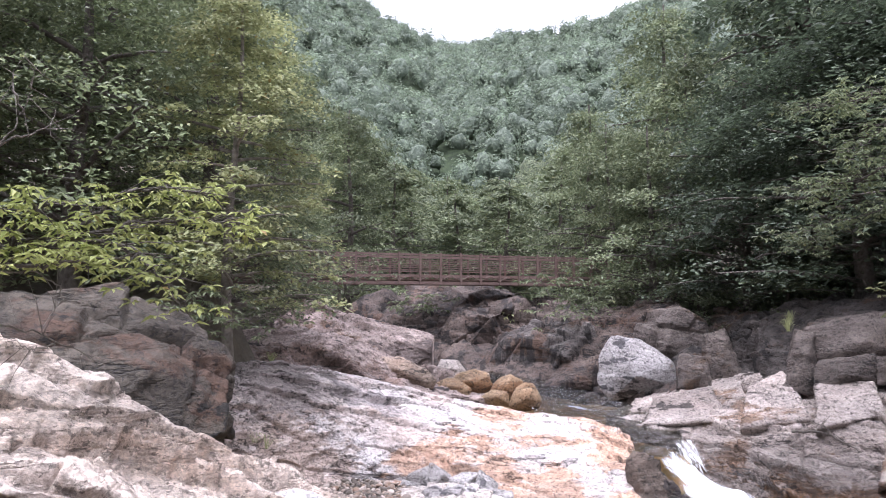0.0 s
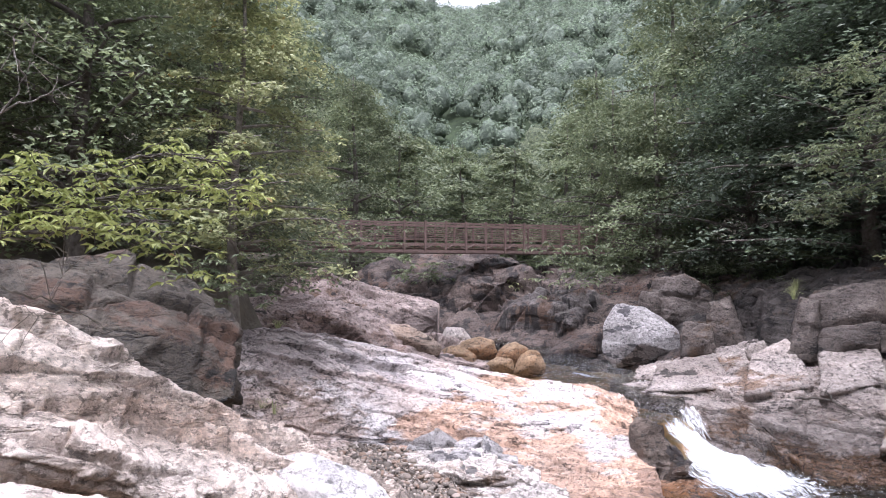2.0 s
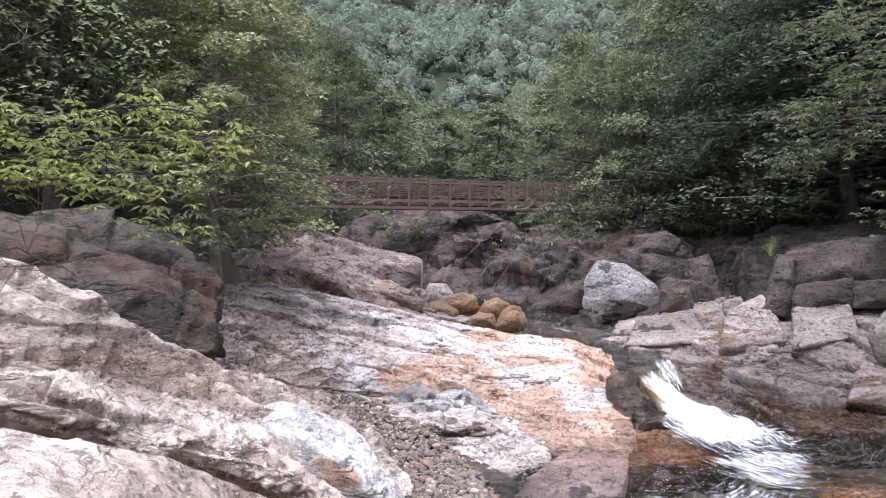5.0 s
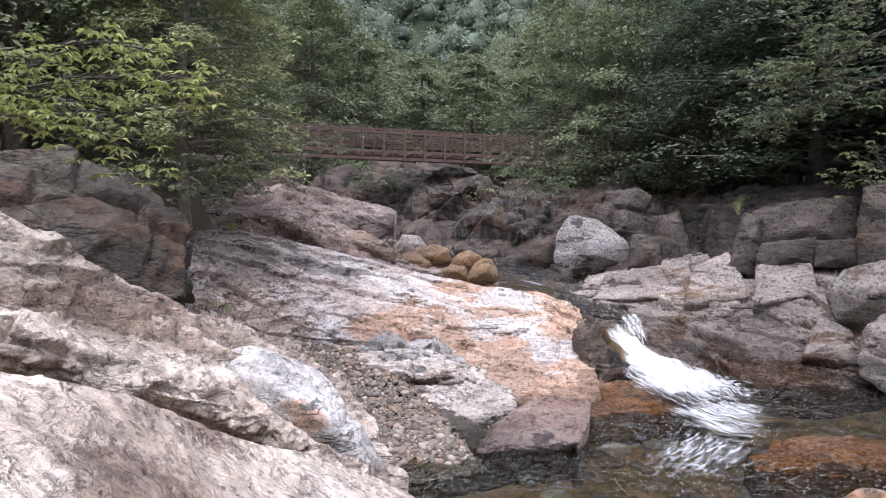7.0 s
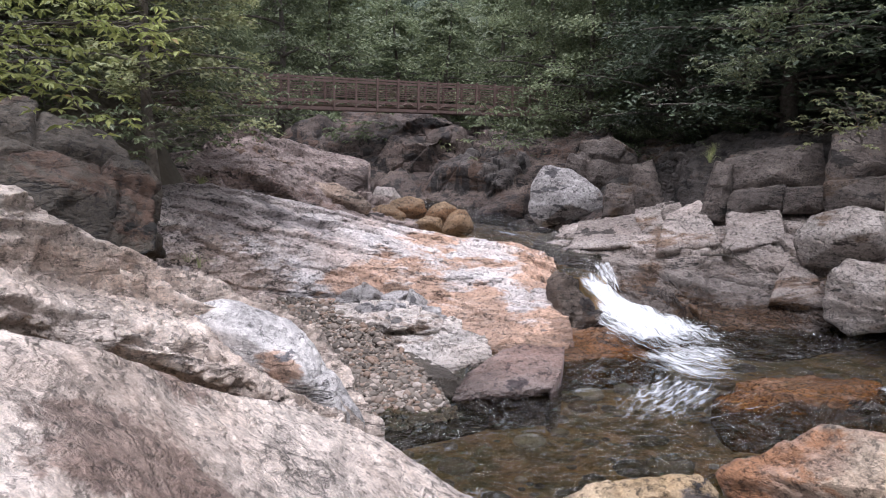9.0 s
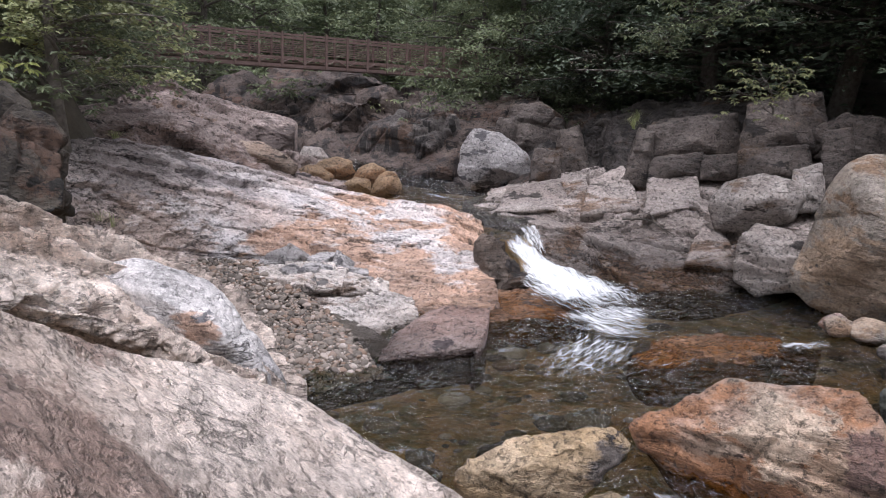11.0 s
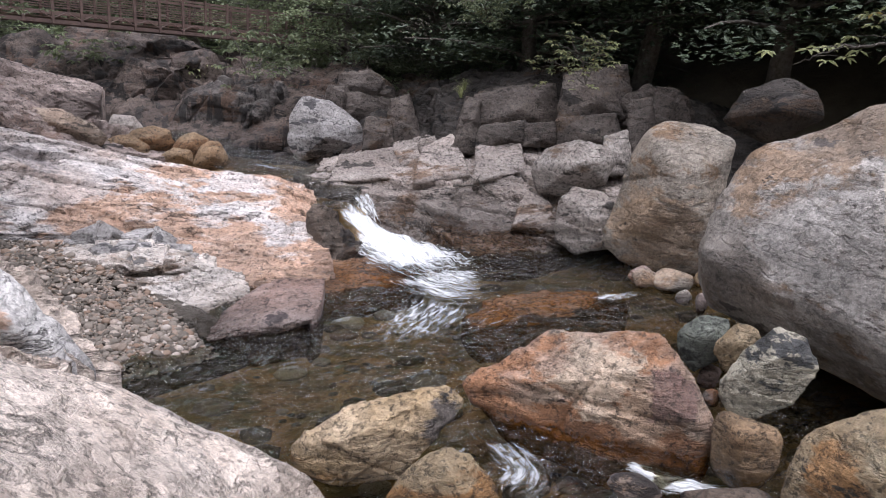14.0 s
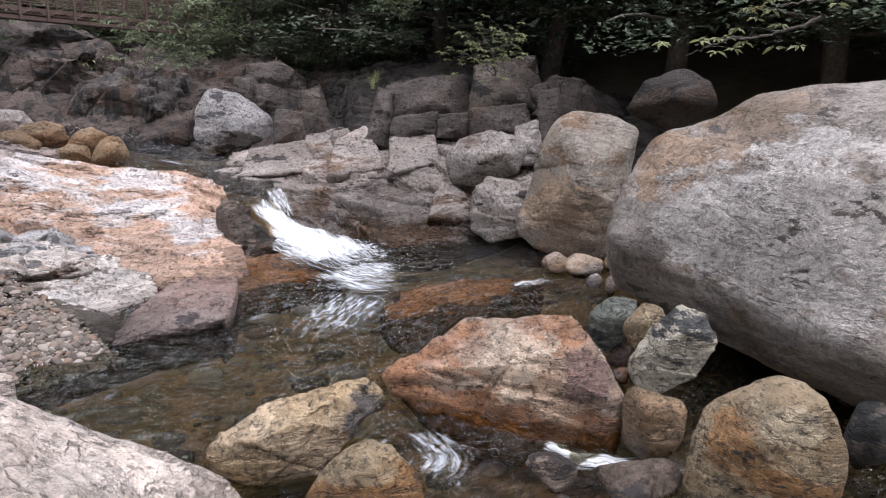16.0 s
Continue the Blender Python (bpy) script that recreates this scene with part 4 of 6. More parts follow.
# plates split from the bank along its joints
for i, corners in enumerate([
    [(7.46, 17.17, 1.24), (8.13, 18.23, 2.14), (9.17, 18.40, 2.55), (9.10, 16.90, 1.50), (7.81, 17.72, 0.74), (8.48, 18.78, 1.64), (9.52, 18.95, 2.05), (9.45, 17.45, 1.00)],
    [(5.29, 18.43, 1.12), (6.15, 20.02, 1.61), (7.95, 20.27, 1.95), (7.46, 17.94, 1.30), (5.64, 18.98, 0.62), (6.50, 20.57, 1.11), (8.30, 20.82, 1.45), (7.81, 18.49, 0.80)],
    [(8.81, 16.18, 1.43), (9.49, 17.44, 2.34), (10.95, 17.56, 2.80), (10.45, 16.06, 1.75), (9.16, 16.73, 0.93), (9.84, 17.99, 1.84), (11.30, 18.11, 2.30), (10.80, 16.61, 1.25)],
    [(9.09, 14.40, 0.54), (9.92, 15.16, 1.38), (10.33, 14.67, 1.12), (10.25, 13.92, 0.53), (9.44, 14.95, 0.04), (10.27, 15.71, 0.88), (10.68, 15.22, 0.62), (10.60, 14.47, 0.03)],
]):
    v, f = boulder_mesh(corners, 640 + i, sharp=110.0, level=5, chips=3, blocks=0.3, steps=0.5)
    part("rock_plate", v - np.array(bank.location), f, M_BEDROCK, bank)


def stone(name, centre, half, height, mat, label, seed):
    """A loose rounded stone."""
    rg = np.random.default_rng(seed)
    corners = rg.normal(0, 1, (14, 3))
    corners /= np.linalg.norm(corners, axis=1, keepdims=True)
    corners = corners * [half * 1.05, half * 0.85, height * 1.1] + np.array(centre)
    v, f = boulder_mesh(corners, seed, sharp=16.0, level=4 if half > 0.3 else 3, chips=6, steps=0.2)
    return thing(name, v, f, mat, label, "stone", "loose stones round the pool")


def fragment(centre, size, seed):
    """One angular block broken out of the bedrock."""
    rg = np.random.default_rng(seed)
    corners = np.array([(x, y, z) for x in (-1, 1) for y in (-1, 1) for z in (-1, 1)], float)
    corners = corners * [1.0, 0.7, 0.55] * rg.uniform(0.55, 1.1, (8, 3)) * size
    turn = np.array(Euler((rg.normal(0, 0.35), rg.normal(0, 0.35), rg.uniform(0, 6.3))).to_matrix())
    v, f = boulder_mesh(corners @ turn.T + np.array(centre), seed, sharp=140.0, level=4, chips=1, blocks=0.2, rough=0.6)
    return thing("stone", v, f, M_CRAG, "angular blue-grey block broken from the bedrock", "stone", "broken blocks beside the gravel")


for i, (centre, size) in enumerate([((-0.75, 13.90, 0.54), 0.30), ((-0.43, 14.05, 0.63), 0.37), ((-0.05, 14.18, 0.70), 0.39), ((0.40, 14.05, 0.67), 0.34), ((0.79, 13.80, 0.62), 0.34), ((1.05, 13.43, 0.56), 0.28), ((-0.55, 13.19, 0.52), 0.25), ((-0.19, 13.21, 0.59), 0.31), ((0.18, 13.29, 0.62), 0.34), ((0.55, 13.20, 0.56), 0.30), ((0.90, 13.02, 0.52), 0.25), ((0.02, 12.98, 0.48), 0.23), ((0.39, 12.79, 0.46), 0.23), ((1.25, 13.08, 0.52), 0.21)]):
    fragment(centre, size, 500 + i)
boulder("boulder", [(-1.66, 6.14, 2.49), (-1.50, 6.23, 2.68), (-1.19, 6.30, 2.67), (-0.76, 6.32, 2.47), (-0.51, 6.28, 2.24), (-0.28, 6.18, 1.89), (0.03, 6.01, 1.46), (-0.17, 5.90, 1.24), (-0.71, 5.98, 1.52), (-1.13, 6.00, 1.73), (-1.46, 6.06, 2.09), (-1.00, 5.83, 2.38), (-0.63, 5.76, 2.15), (-1.47, 6.97, 2.01), (-1.18, 7.07, 2.12), (-0.78, 7.06, 1.86), (-0.45, 6.90, 1.39), (-0.90, 6.88, 1.43), (-1.35, 6.93, 1.77)], M_BLUE, "blue-grey and cream bulge of bedrock above the gravel", 40)
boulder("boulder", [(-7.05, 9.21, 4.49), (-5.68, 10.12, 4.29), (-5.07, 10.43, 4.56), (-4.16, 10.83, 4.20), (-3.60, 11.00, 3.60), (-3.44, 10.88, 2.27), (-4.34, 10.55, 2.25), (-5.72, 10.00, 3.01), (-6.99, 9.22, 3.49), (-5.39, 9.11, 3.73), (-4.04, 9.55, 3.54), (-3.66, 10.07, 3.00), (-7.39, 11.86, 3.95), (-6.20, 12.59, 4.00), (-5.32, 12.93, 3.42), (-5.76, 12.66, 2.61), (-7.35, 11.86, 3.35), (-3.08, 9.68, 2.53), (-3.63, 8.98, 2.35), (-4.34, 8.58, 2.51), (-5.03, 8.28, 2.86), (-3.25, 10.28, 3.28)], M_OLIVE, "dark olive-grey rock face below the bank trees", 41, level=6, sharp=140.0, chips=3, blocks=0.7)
boulder("boulder", [(5.43, 23.78, 2.54), (5.88, 23.72, 3.26), (6.80, 23.47, 3.10), (7.86, 23.09, 2.39), (7.92, 22.99, 1.56), (6.85, 23.28, 1.21), (5.70, 23.56, 0.99), (5.38, 23.71, 1.62), (6.43, 22.65, 1.96), (6.35, 23.27, 3.00), (6.22, 25.03, 2.23), (7.05, 24.85, 2.57), (7.72, 24.56, 1.64), (6.39, 24.90, 1.30)], M_CRAG, "pale grey pyramid shaped boulder in the gorge", 42, level=6, sharp=120.0, chips=2, blocks=0.08)
boulder("boulder", [(6.88, 24.95, 1.33), (7.12, 25.03, 3.26), (7.60, 24.91, 4.02), (8.61, 24.60, 4.24), (9.36, 24.32, 3.62), (9.87, 23.99, 1.53), (8.04, 24.59, 1.08), (7.93, 23.94, 2.94), (7.68, 27.22, 1.27), (8.36, 27.18, 3.82), (10.04, 26.62, 3.44), (8.78, 26.87, 1.03)], M_BLOCK_SHADED, "brown-grey block behind a pale pyramid boulder", 43, level=6, sharp=150.0, chips=1, blocks=0.7, steps=0.8)
boulder("boulder", [(8.06, 24.09, 2.47), (8.80, 23.86, 2.92), (9.72, 23.49, 2.56), (9.92, 23.31, 1.56), (8.09, 23.96, 1.23), (8.80, 23.17, 2.16), (8.79, 25.01, 2.25), (9.79, 24.65, 2.30), (8.81, 24.93, 1.50)], M_BANK_SHADED, "cracked grey rock block on the wooded bank", 44, level=4)
boulder("boulder", [(1.99, 21.61, 1.04), (2.20, 21.66, 1.60), (2.56, 21.66, 1.87), (2.88, 21.61, 1.81), (3.12, 21.52, 1.36), (3.02, 21.49, 1.04), (2.53, 21.54, 0.92), (2.60, 21.20, 1.49), (2.31, 22.23, 1.09), (2.65, 22.26, 1.59), (2.99, 22.18, 1.28), (2.64, 22.19, 1.02)], M_ORANGE, "rounded orange-brown boulder at the stream edge", 45, level=4, sharp=40.0, chips=7, blocks=0.2)
boulder("boulder", [(1.47, 22.22, 1.52), (1.75, 22.24, 1.90), (2.18, 22.22, 2.05), (2.60, 22.16, 1.84), (2.52, 22.07, 1.08), (2.01, 22.10, 0.97), (1.54, 22.18, 1.24), (1.97, 21.79, 1.68), (1.74, 22.80, 1.44), (2.16, 22.80, 1.76), (2.37, 22.71, 1.18), (1.78, 22.78, 1.28)], M_ORANGE, "rounded orange-tan boulder leaning on its neighbours", 46, level=4, sharp=40.0, chips=7, blocks=0.2)
boulder("boulder", [(1.14, 21.81, 1.37), (1.50, 21.82, 1.61), (2.03, 21.77, 1.55), (2.11, 21.71, 1.13), (1.61, 21.74, 1.07), (1.23, 21.78, 1.19), (1.64, 21.49, 1.43), (1.36, 22.28, 1.28), (1.89, 22.26, 1.39), (1.64, 22.24, 1.10)], M_ORANGE, "small tan boulder at the foot of larger ones", 47, level=4, sharp=40.0, chips=7, blocks=0.2)
boulder("boulder", [(-2.86, 21.21, 2.10), (-2.43, 21.32, 2.73), (-1.45, 21.41, 2.69), (-0.54, 21.43, 2.31), (-0.14, 21.40, 1.95), (-0.35, 21.35, 1.59), (-1.43, 21.32, 1.72), (-2.50, 21.24, 1.96), (-1.42, 20.98, 2.33), (-0.70, 21.09, 1.97), (-2.39, 22.45, 1.99), (-1.54, 22.57, 2.35), (-0.76, 22.56, 1.90), (-1.53, 22.52, 1.77)], M_TAN, "tan-orange rounded end of the bedrock ledge", 48)
boulder("boulder", [(0.12, 22.58, 1.68), (0.48, 22.62, 2.07), (1.05, 22.61, 2.20), (1.54, 22.57, 2.06), (1.66, 22.51, 1.58), (1.17, 22.50, 1.28), (0.49, 22.53, 1.30), (0.86, 22.18, 1.80), (0.47, 23.30, 1.62), (1.03, 23.32, 1.93), (1.39, 23.26, 1.56), (0.69, 23.27, 1.39)], M_ORANGE, "orange-brown boulder lying in the stream bed", 49, level=4, sharp=40.0, chips=7, blocks=0.2)
boulder("boulder", [(-0.44, 22.16, 1.60), (-0.09, 22.20, 1.91), (0.38, 22.20, 1.95), (0.92, 22.15, 1.59), (0.77, 22.11, 1.25), (0.02, 22.13, 1.31), (0.29, 21.87, 1.69), (-0.16, 22.78, 1.53), (0.34, 22.81, 1.74), (0.57, 22.75, 1.32)], M_ORANGE, "low orange boulder below the ledge", 50, level=4, sharp=40.0, chips=7, blocks=0.2)
boulder("boulder", [(-0.31, 24.82, 2.01), (-0.13, 24.85, 2.33), (0.50, 24.84, 2.28), (0.87, 24.79, 1.82), (0.73, 24.77, 1.57), (-0.22, 24.79, 1.67), (0.30, 24.52, 2.01), (-0.09, 25.39, 1.93), (0.40, 25.40, 2.09), (0.54, 25.36, 1.67)], M_GREY, "pale cream rock block in the gorge", 51, level=4)
boulder("boulder", [(-5.41, 34.57, 3.72), (-4.28, 34.73, 4.88), (-2.83, 34.88, 5.18), (-2.24, 34.93, 4.30), (-2.08, 34.89, 2.55), (-5.39, 34.54, 2.57), (-3.59, 33.80, 3.74), (-4.93, 36.56, 3.75), (-3.38, 36.74, 4.63), (-2.93, 36.75, 3.05)], M_GORGE_SHADED, "dark grey cliff rock in the gorge", 52, level=4, blocks=0.6)
boulder("boulder", [(-0.42, 30.96, 2.75), (0.36, 31.00, 4.17), (1.66, 30.96, 4.43), (3.60, 30.79, 4.69), (4.09, 30.71, 3.28), (2.91, 30.71, 1.24), (-0.16, 30.83, 1.10), (2.10, 29.92, 3.80), (1.11, 30.23, 2.54), (0.66, 34.91, 2.73), (1.91, 34.91, 3.73), (3.36, 34.76, 3.04), (0.81, 34.83, 1.74)], M_GORGE_SHADED, "brown rock head with dark water streaks under the bridge", 53, level=6, sharp=150.0, chips=2, blocks=1.0, grain=(1.2, 1.2, 0.7))
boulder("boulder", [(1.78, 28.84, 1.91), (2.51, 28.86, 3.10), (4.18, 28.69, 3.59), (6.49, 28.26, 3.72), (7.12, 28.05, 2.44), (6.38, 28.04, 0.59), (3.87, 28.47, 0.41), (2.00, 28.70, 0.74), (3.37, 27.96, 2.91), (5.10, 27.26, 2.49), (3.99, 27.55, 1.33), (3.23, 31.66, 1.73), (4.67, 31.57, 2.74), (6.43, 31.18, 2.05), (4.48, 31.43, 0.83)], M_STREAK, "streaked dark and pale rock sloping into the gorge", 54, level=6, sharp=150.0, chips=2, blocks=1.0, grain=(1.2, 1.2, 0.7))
boulder("boulder", [(3.48, 25.56, 1.13), (4.54, 25.48, 1.88), (5.77, 25.26, 2.21), (5.92, 25.09, 0.98), (5.11, 25.23, 0.72), (3.68, 25.49, 0.76), (4.79, 24.59, 1.66), (4.22, 26.69, 1.04), (5.59, 26.51, 1.69), (5.19, 26.49, 0.80)], M_GORGE_SHADED, "dark grey cliff rock in the gorge", 55, level=4)
boulder("boulder", [(13.51, 16.00, 1.96), (13.46, 16.19, 3.78), (14.05, 15.69, 4.20), (14.89, 14.92, 4.08), (15.28, 14.40, 2.24), (14.61, 15.00, 1.82), (13.86, 15.17, 3.33), (15.16, 17.74, 1.88), (15.67, 17.45, 4.01), (16.84, 16.22, 2.15)], M_BLOCK_SHADED, "dull brown block in the shade of the trees", 59, level=6, sharp=150.0, chips=1, blocks=0.7, steps=0.8)
boulder("boulder", [(9.98, 15.08, 2.05), (10.21, 15.00, 2.49), (10.95, 14.55, 2.84), (11.60, 14.07, 2.77), (11.76, 13.89, 2.26), (11.60, 13.96, 1.90), (10.69, 14.54, 1.51), (10.14, 14.90, 1.50), (10.53, 13.81, 2.31), (11.47, 15.33, 2.46), (9.98, 15.08, 1.85), (11.60, 13.96, 1.70), (10.69, 14.54, 1.31), (10.14, 14.90, 1.30), (10.88, 15.65, 1.79), (11.95, 14.93, 1.91), (11.31, 15.32, 1.46)], M_GREY, "rounded grey boulder on the rocky bank", 60, level=5, sharp=60.0, chips=6, blocks=0.3, steps=0.3)
boulder("boulder", [(9.95, 13.61, 0.74), (9.99, 13.72, 1.28), (10.30, 13.58, 1.70), (10.92, 13.10, 1.62), (11.20, 12.76, 1.08), (11.07, 12.75, 0.64), (10.30, 13.28, 0.40), (10.36, 13.00, 1.23), (10.91, 14.33, 1.45), (9.95, 13.61, 0.39), (11.07, 12.75, 0.29), (10.30, 13.28, 0.05), (10.60, 14.36, 0.24), (11.72, 13.60, 0.54), (10.91, 14.06, -0.07)], M_GREY, "low slanting grey rock at the foot of the bank", 61, level=5, sharp=80.0, chips=3, blocks=0.3)
boulder("boulder", [(10.56, 12.64, 0.75), (10.91, 12.54, 1.55), (11.02, 12.54, 2.00), (11.13, 12.56, 2.87), (11.30, 12.45, 3.31), (11.65, 12.14, 3.56), (12.36, 11.43, 3.46), (12.79, 10.94, 3.13), (12.69, 10.97, 2.39), (12.54, 10.95, 1.48), (12.34, 10.82, 0.28), (11.60, 11.50, 0.06), (10.99, 12.13, 0.23), (10.96, 11.37, 2.96), (10.69, 11.81, 1.03), (11.11, 10.82, 2.05), (12.96, 13.77, 2.47), (13.60, 13.16, 2.56), (10.56, 12.64, 0.50), (10.91, 12.54, 1.30), (12.54, 10.95, 1.23), (12.34, 10.82, 0.03), (11.60, 11.50, -0.19), (10.99, 12.13, -0.02), (12.52, 13.88, 0.68), (12.79, 13.82, 1.43), (13.80, 12.88, 1.66), (13.59, 12.79, 0.40), (12.78, 13.58, 0.37)], M_PEAR, "tall pear shaped grey-tan boulder by the pool", 62, level=6, sharp=26.0, chips=5, blocks=0.12, steps=0.12)
boulder("boulder", [(12.88, 11.77, 3.53), (13.18, 11.45, 4.27), (13.67, 10.86, 4.66), (14.16, 10.24, 4.37), (14.26, 10.11, 3.76), (13.67, 10.83, 3.08), (13.06, 10.36, 3.95), (14.05, 12.12, 3.68), (14.52, 11.57, 4.36), (14.88, 11.12, 3.82)], M_BANK_SHADED, "dark brown boulder with lichen spots under the trees", 63, level=4)
boulder("boulder", [(8.58, 7.64, 1.69), (8.81, 7.63, 2.63), (9.10, 7.41, 3.30), (9.87, 6.45, 4.01), (10.25, 5.84, 4.25), (10.76, 4.88, 4.44), (11.41, 3.18, 4.12), (13.69, 2.69, -0.93), (12.46, 4.51, -1.03), (11.87, 5.44, -0.92), (10.91, 7.14, -0.31), (9.35, 7.95, 0.67), (8.28, 7.23, 1.76), (8.55, 5.91, 1.68), (8.68, 4.64, 1.44), (8.52, 3.16, 1.28), (9.20, 4.78, 3.23), (8.83, 3.76, 3.38), (12.35, 8.67, 1.08), (12.67, 8.53, 2.04), (13.36, 7.59, 2.61), (14.05, 5.99, 2.54), (14.68, 6.79, -0.55), (13.75, 8.37, -0.12), (8.63, 7.20, 0.97), (8.84, 6.41, 0.87), (9.18, 5.48, 0.53), (9.42, 4.52, 0.31), (9.73, 3.53, 0.13)], M_GIANT, "huge grey granite boulder leaning over the pool", 64, level=6, sharp=110.0, chips=2, blocks=0.1, steps=0.2)
boulder("boulder", [(4.02, 6.85, 0.45), (4.69, 6.64, 0.80), (5.09, 6.54, 1.18), (5.50, 6.29, 1.32), (6.04, 5.84, 1.40), (6.21, 5.52, 1.09), (6.33, 4.95, 0.42), (6.17, 4.93, 0.17), (5.52, 5.40, -0.11), (5.11, 5.89, 0.05), (4.46, 6.44, 0.19), (4.99, 5.75, 0.81), (5.47, 5.46, 1.04), (5.81, 5.01, 0.63), (5.91, 7.13, 0.47), (6.48, 6.71, 0.60), (6.33, 4.95, -0.08), (6.17, 4.93, -0.33), (5.52, 5.40, -0.61), (5.11, 5.89, -0.45), (4.46, 6.44, -0.31), (5.27, 7.32, -0.47), (6.66, 6.18, -0.49), (6.17, 6.45, -0.80), (5.53, 7.07, -0.62)], M_BIG, "large rust-red and cream boulder in the pool", 65, level=6, sharp=110.0, chips=5, blocks=0.3, steps=0.8)
boulder("boulder", [(1.66, 6.06, 0.47), (2.24, 6.08, 0.76), (2.81, 5.96, 0.92), (3.34, 5.77, 1.02), (3.43, 5.66, 0.92), (3.21, 5.59, 0.60), (2.76, 5.62, 0.32), (1.99, 5.80, 0.19), (1.74, 5.91, 0.26), (2.75, 5.65, 0.88), (2.17, 5.67, 0.64), (1.66, 6.06, 0.27), (2.76, 5.62, 0.12), (1.99, 5.80, -0.01), (1.74, 5.91, 0.06), (2.31, 6.70, -0.12), (3.00, 6.64, 0.15), (3.37, 6.46, 0.15), (2.97, 6.44, -0.21), (2.35, 6.61, -0.24)], M_YELLOW, "long yellow-grey boulder with a dark end", 66, level=6, sharp=110.0, chips=5, blocks=0.3, steps=0.8)
boulder("boulder", [(2.38, 5.30, 0.19), (2.66, 5.37, 0.47), (3.02, 5.30, 0.61), (3.25, 5.14, 0.56), (3.39, 4.89, 0.33), (3.43, 4.64, 0.05), (2.35, 5.12, -0.05), (2.83, 4.96, 0.54), (2.38, 5.30, -0.21), (3.43, 4.64, -0.35), (2.35, 5.12, -0.45), (2.86, 5.74, -0.55), (3.24, 5.74, -0.30), (3.47, 5.50, -0.47), (2.84, 5.64, -0.69)], M_OCHRE, "small grey-ochre boulder in the shallow water", 67, level=4)
boulder("boulder", [(6.90, 5.46, 0.67), (7.14, 5.40, 1.06), (7.43, 5.22, 1.44), (7.60, 4.94, 1.37), (7.62, 4.72, 1.05), (7.41, 4.81, 0.73), (7.05, 5.10, 0.41), (6.90, 5.31, 0.46), (7.02, 4.97, 1.10), (7.23, 4.86, 1.26), (7.81, 5.51, 1.01), (6.90, 5.46, 0.55), (7.41, 4.81, 0.61), (7.05, 5.10, 0.29), (6.90, 5.31, 0.34), (7.49, 5.66, 0.43), (7.93, 5.21, 0.66), (7.58, 5.44, 0.27)], M_PALE, "pale angular boulder wedged under the giant one", 68, level=6, sharp=120.0, chips=2, blocks=0.08)
boulder("boulder", [(7.37, 6.76, 0.79), (7.61, 6.64, 1.08), (7.90, 6.31, 1.11), (7.86, 6.18, 0.74), (7.48, 6.43, 0.40), (7.35, 6.66, 0.56), (7.41, 6.30, 0.91), (8.09, 6.66, 0.84), (7.86, 6.18, 0.62), (7.48, 6.43, 0.28), (7.35, 6.66, 0.44), (7.77, 6.93, 0.52), (7.83, 6.73, 0.29)], M_GREEN, "greenish grey boulder at the water edge", 69, level=4)
boulder("boulder", [(7.42, 6.11, 0.86), (7.65, 6.00, 1.19), (7.84, 5.75, 1.17), (7.79, 5.68, 0.90), (7.49, 5.89, 0.61), (7.44, 5.76, 1.03), (8.00, 6.00, 0.97), (7.42, 6.11, 0.74), (7.49, 5.89, 0.49), (7.75, 6.22, 0.67), (7.79, 6.09, 0.52)], M_OCHRE, "brown speckled boulder beside a greenish one", 70, level=4)
boulder("boulder", [(6.16, 4.89, 0.53), (6.27, 4.88, 0.72), (6.59, 4.43, 0.68), (6.64, 4.27, 0.57), (6.54, 4.26, 0.37), (6.27, 4.39, 0.10), (6.11, 4.73, 0.26), (6.11, 4.40, 0.62), (6.54, 4.26, 0.12), (6.27, 4.39, -0.15), (6.11, 4.73, 0.01), (6.52, 4.96, 0.08), (6.78, 4.69, 0.17), (6.75, 4.59, -0.01), (6.49, 4.87, -0.08)], M_ORANGE, "wet orange-brown boulder with a pale vein", 71, level=4)
boulder("boulder", [(5.94, 3.75, 0.60), (6.16, 3.77, 0.99), (6.39, 3.59, 1.23), (6.62, 3.35, 1.43), (6.76, 3.05, 1.39), (6.77, 2.74, 1.09), (6.66, 2.55, 0.72), (6.46, 2.59, 0.40), (6.09, 3.20, 0.31), (5.92, 3.62, 0.43), (6.03, 3.02, 1.10), (6.30, 2.89, 1.27), (5.94, 3.75, 0.10), (6.66, 2.55, 0.22), (6.46, 2.59, -0.10), (6.09, 3.20, -0.19), (5.92, 3.62, -0.07), (6.83, 3.93, -0.18), (7.10, 3.83, 0.19), (7.32, 3.51, 0.29), (7.26, 3.21, -0.11), (6.92, 3.60, -0.36)], M_OCHRE, "rounded ochre and grey boulder in the shallows", 72, level=6, sharp=26.0, chips=5, blocks=0.12, steps=0.12)
boulder("boulder", [(3.83, 14.34, 1.16), (4.18, 14.30, 1.43), (4.47, 14.11, 0.97), (4.96, 13.78, 0.31), (4.60, 13.75, -0.18), (3.80, 13.96, -0.26), (4.06, 13.70, 0.57), (4.96, 13.78, -0.19), (4.60, 13.75, -0.68), (3.80, 13.96, -0.76), (4.35, 15.34, 0.13), (4.74, 15.20, 0.02), (4.81, 14.98, -0.67)], M_BROWN, "dark wet rock beside the waterfall", 73, level=5, blocks=1.0)
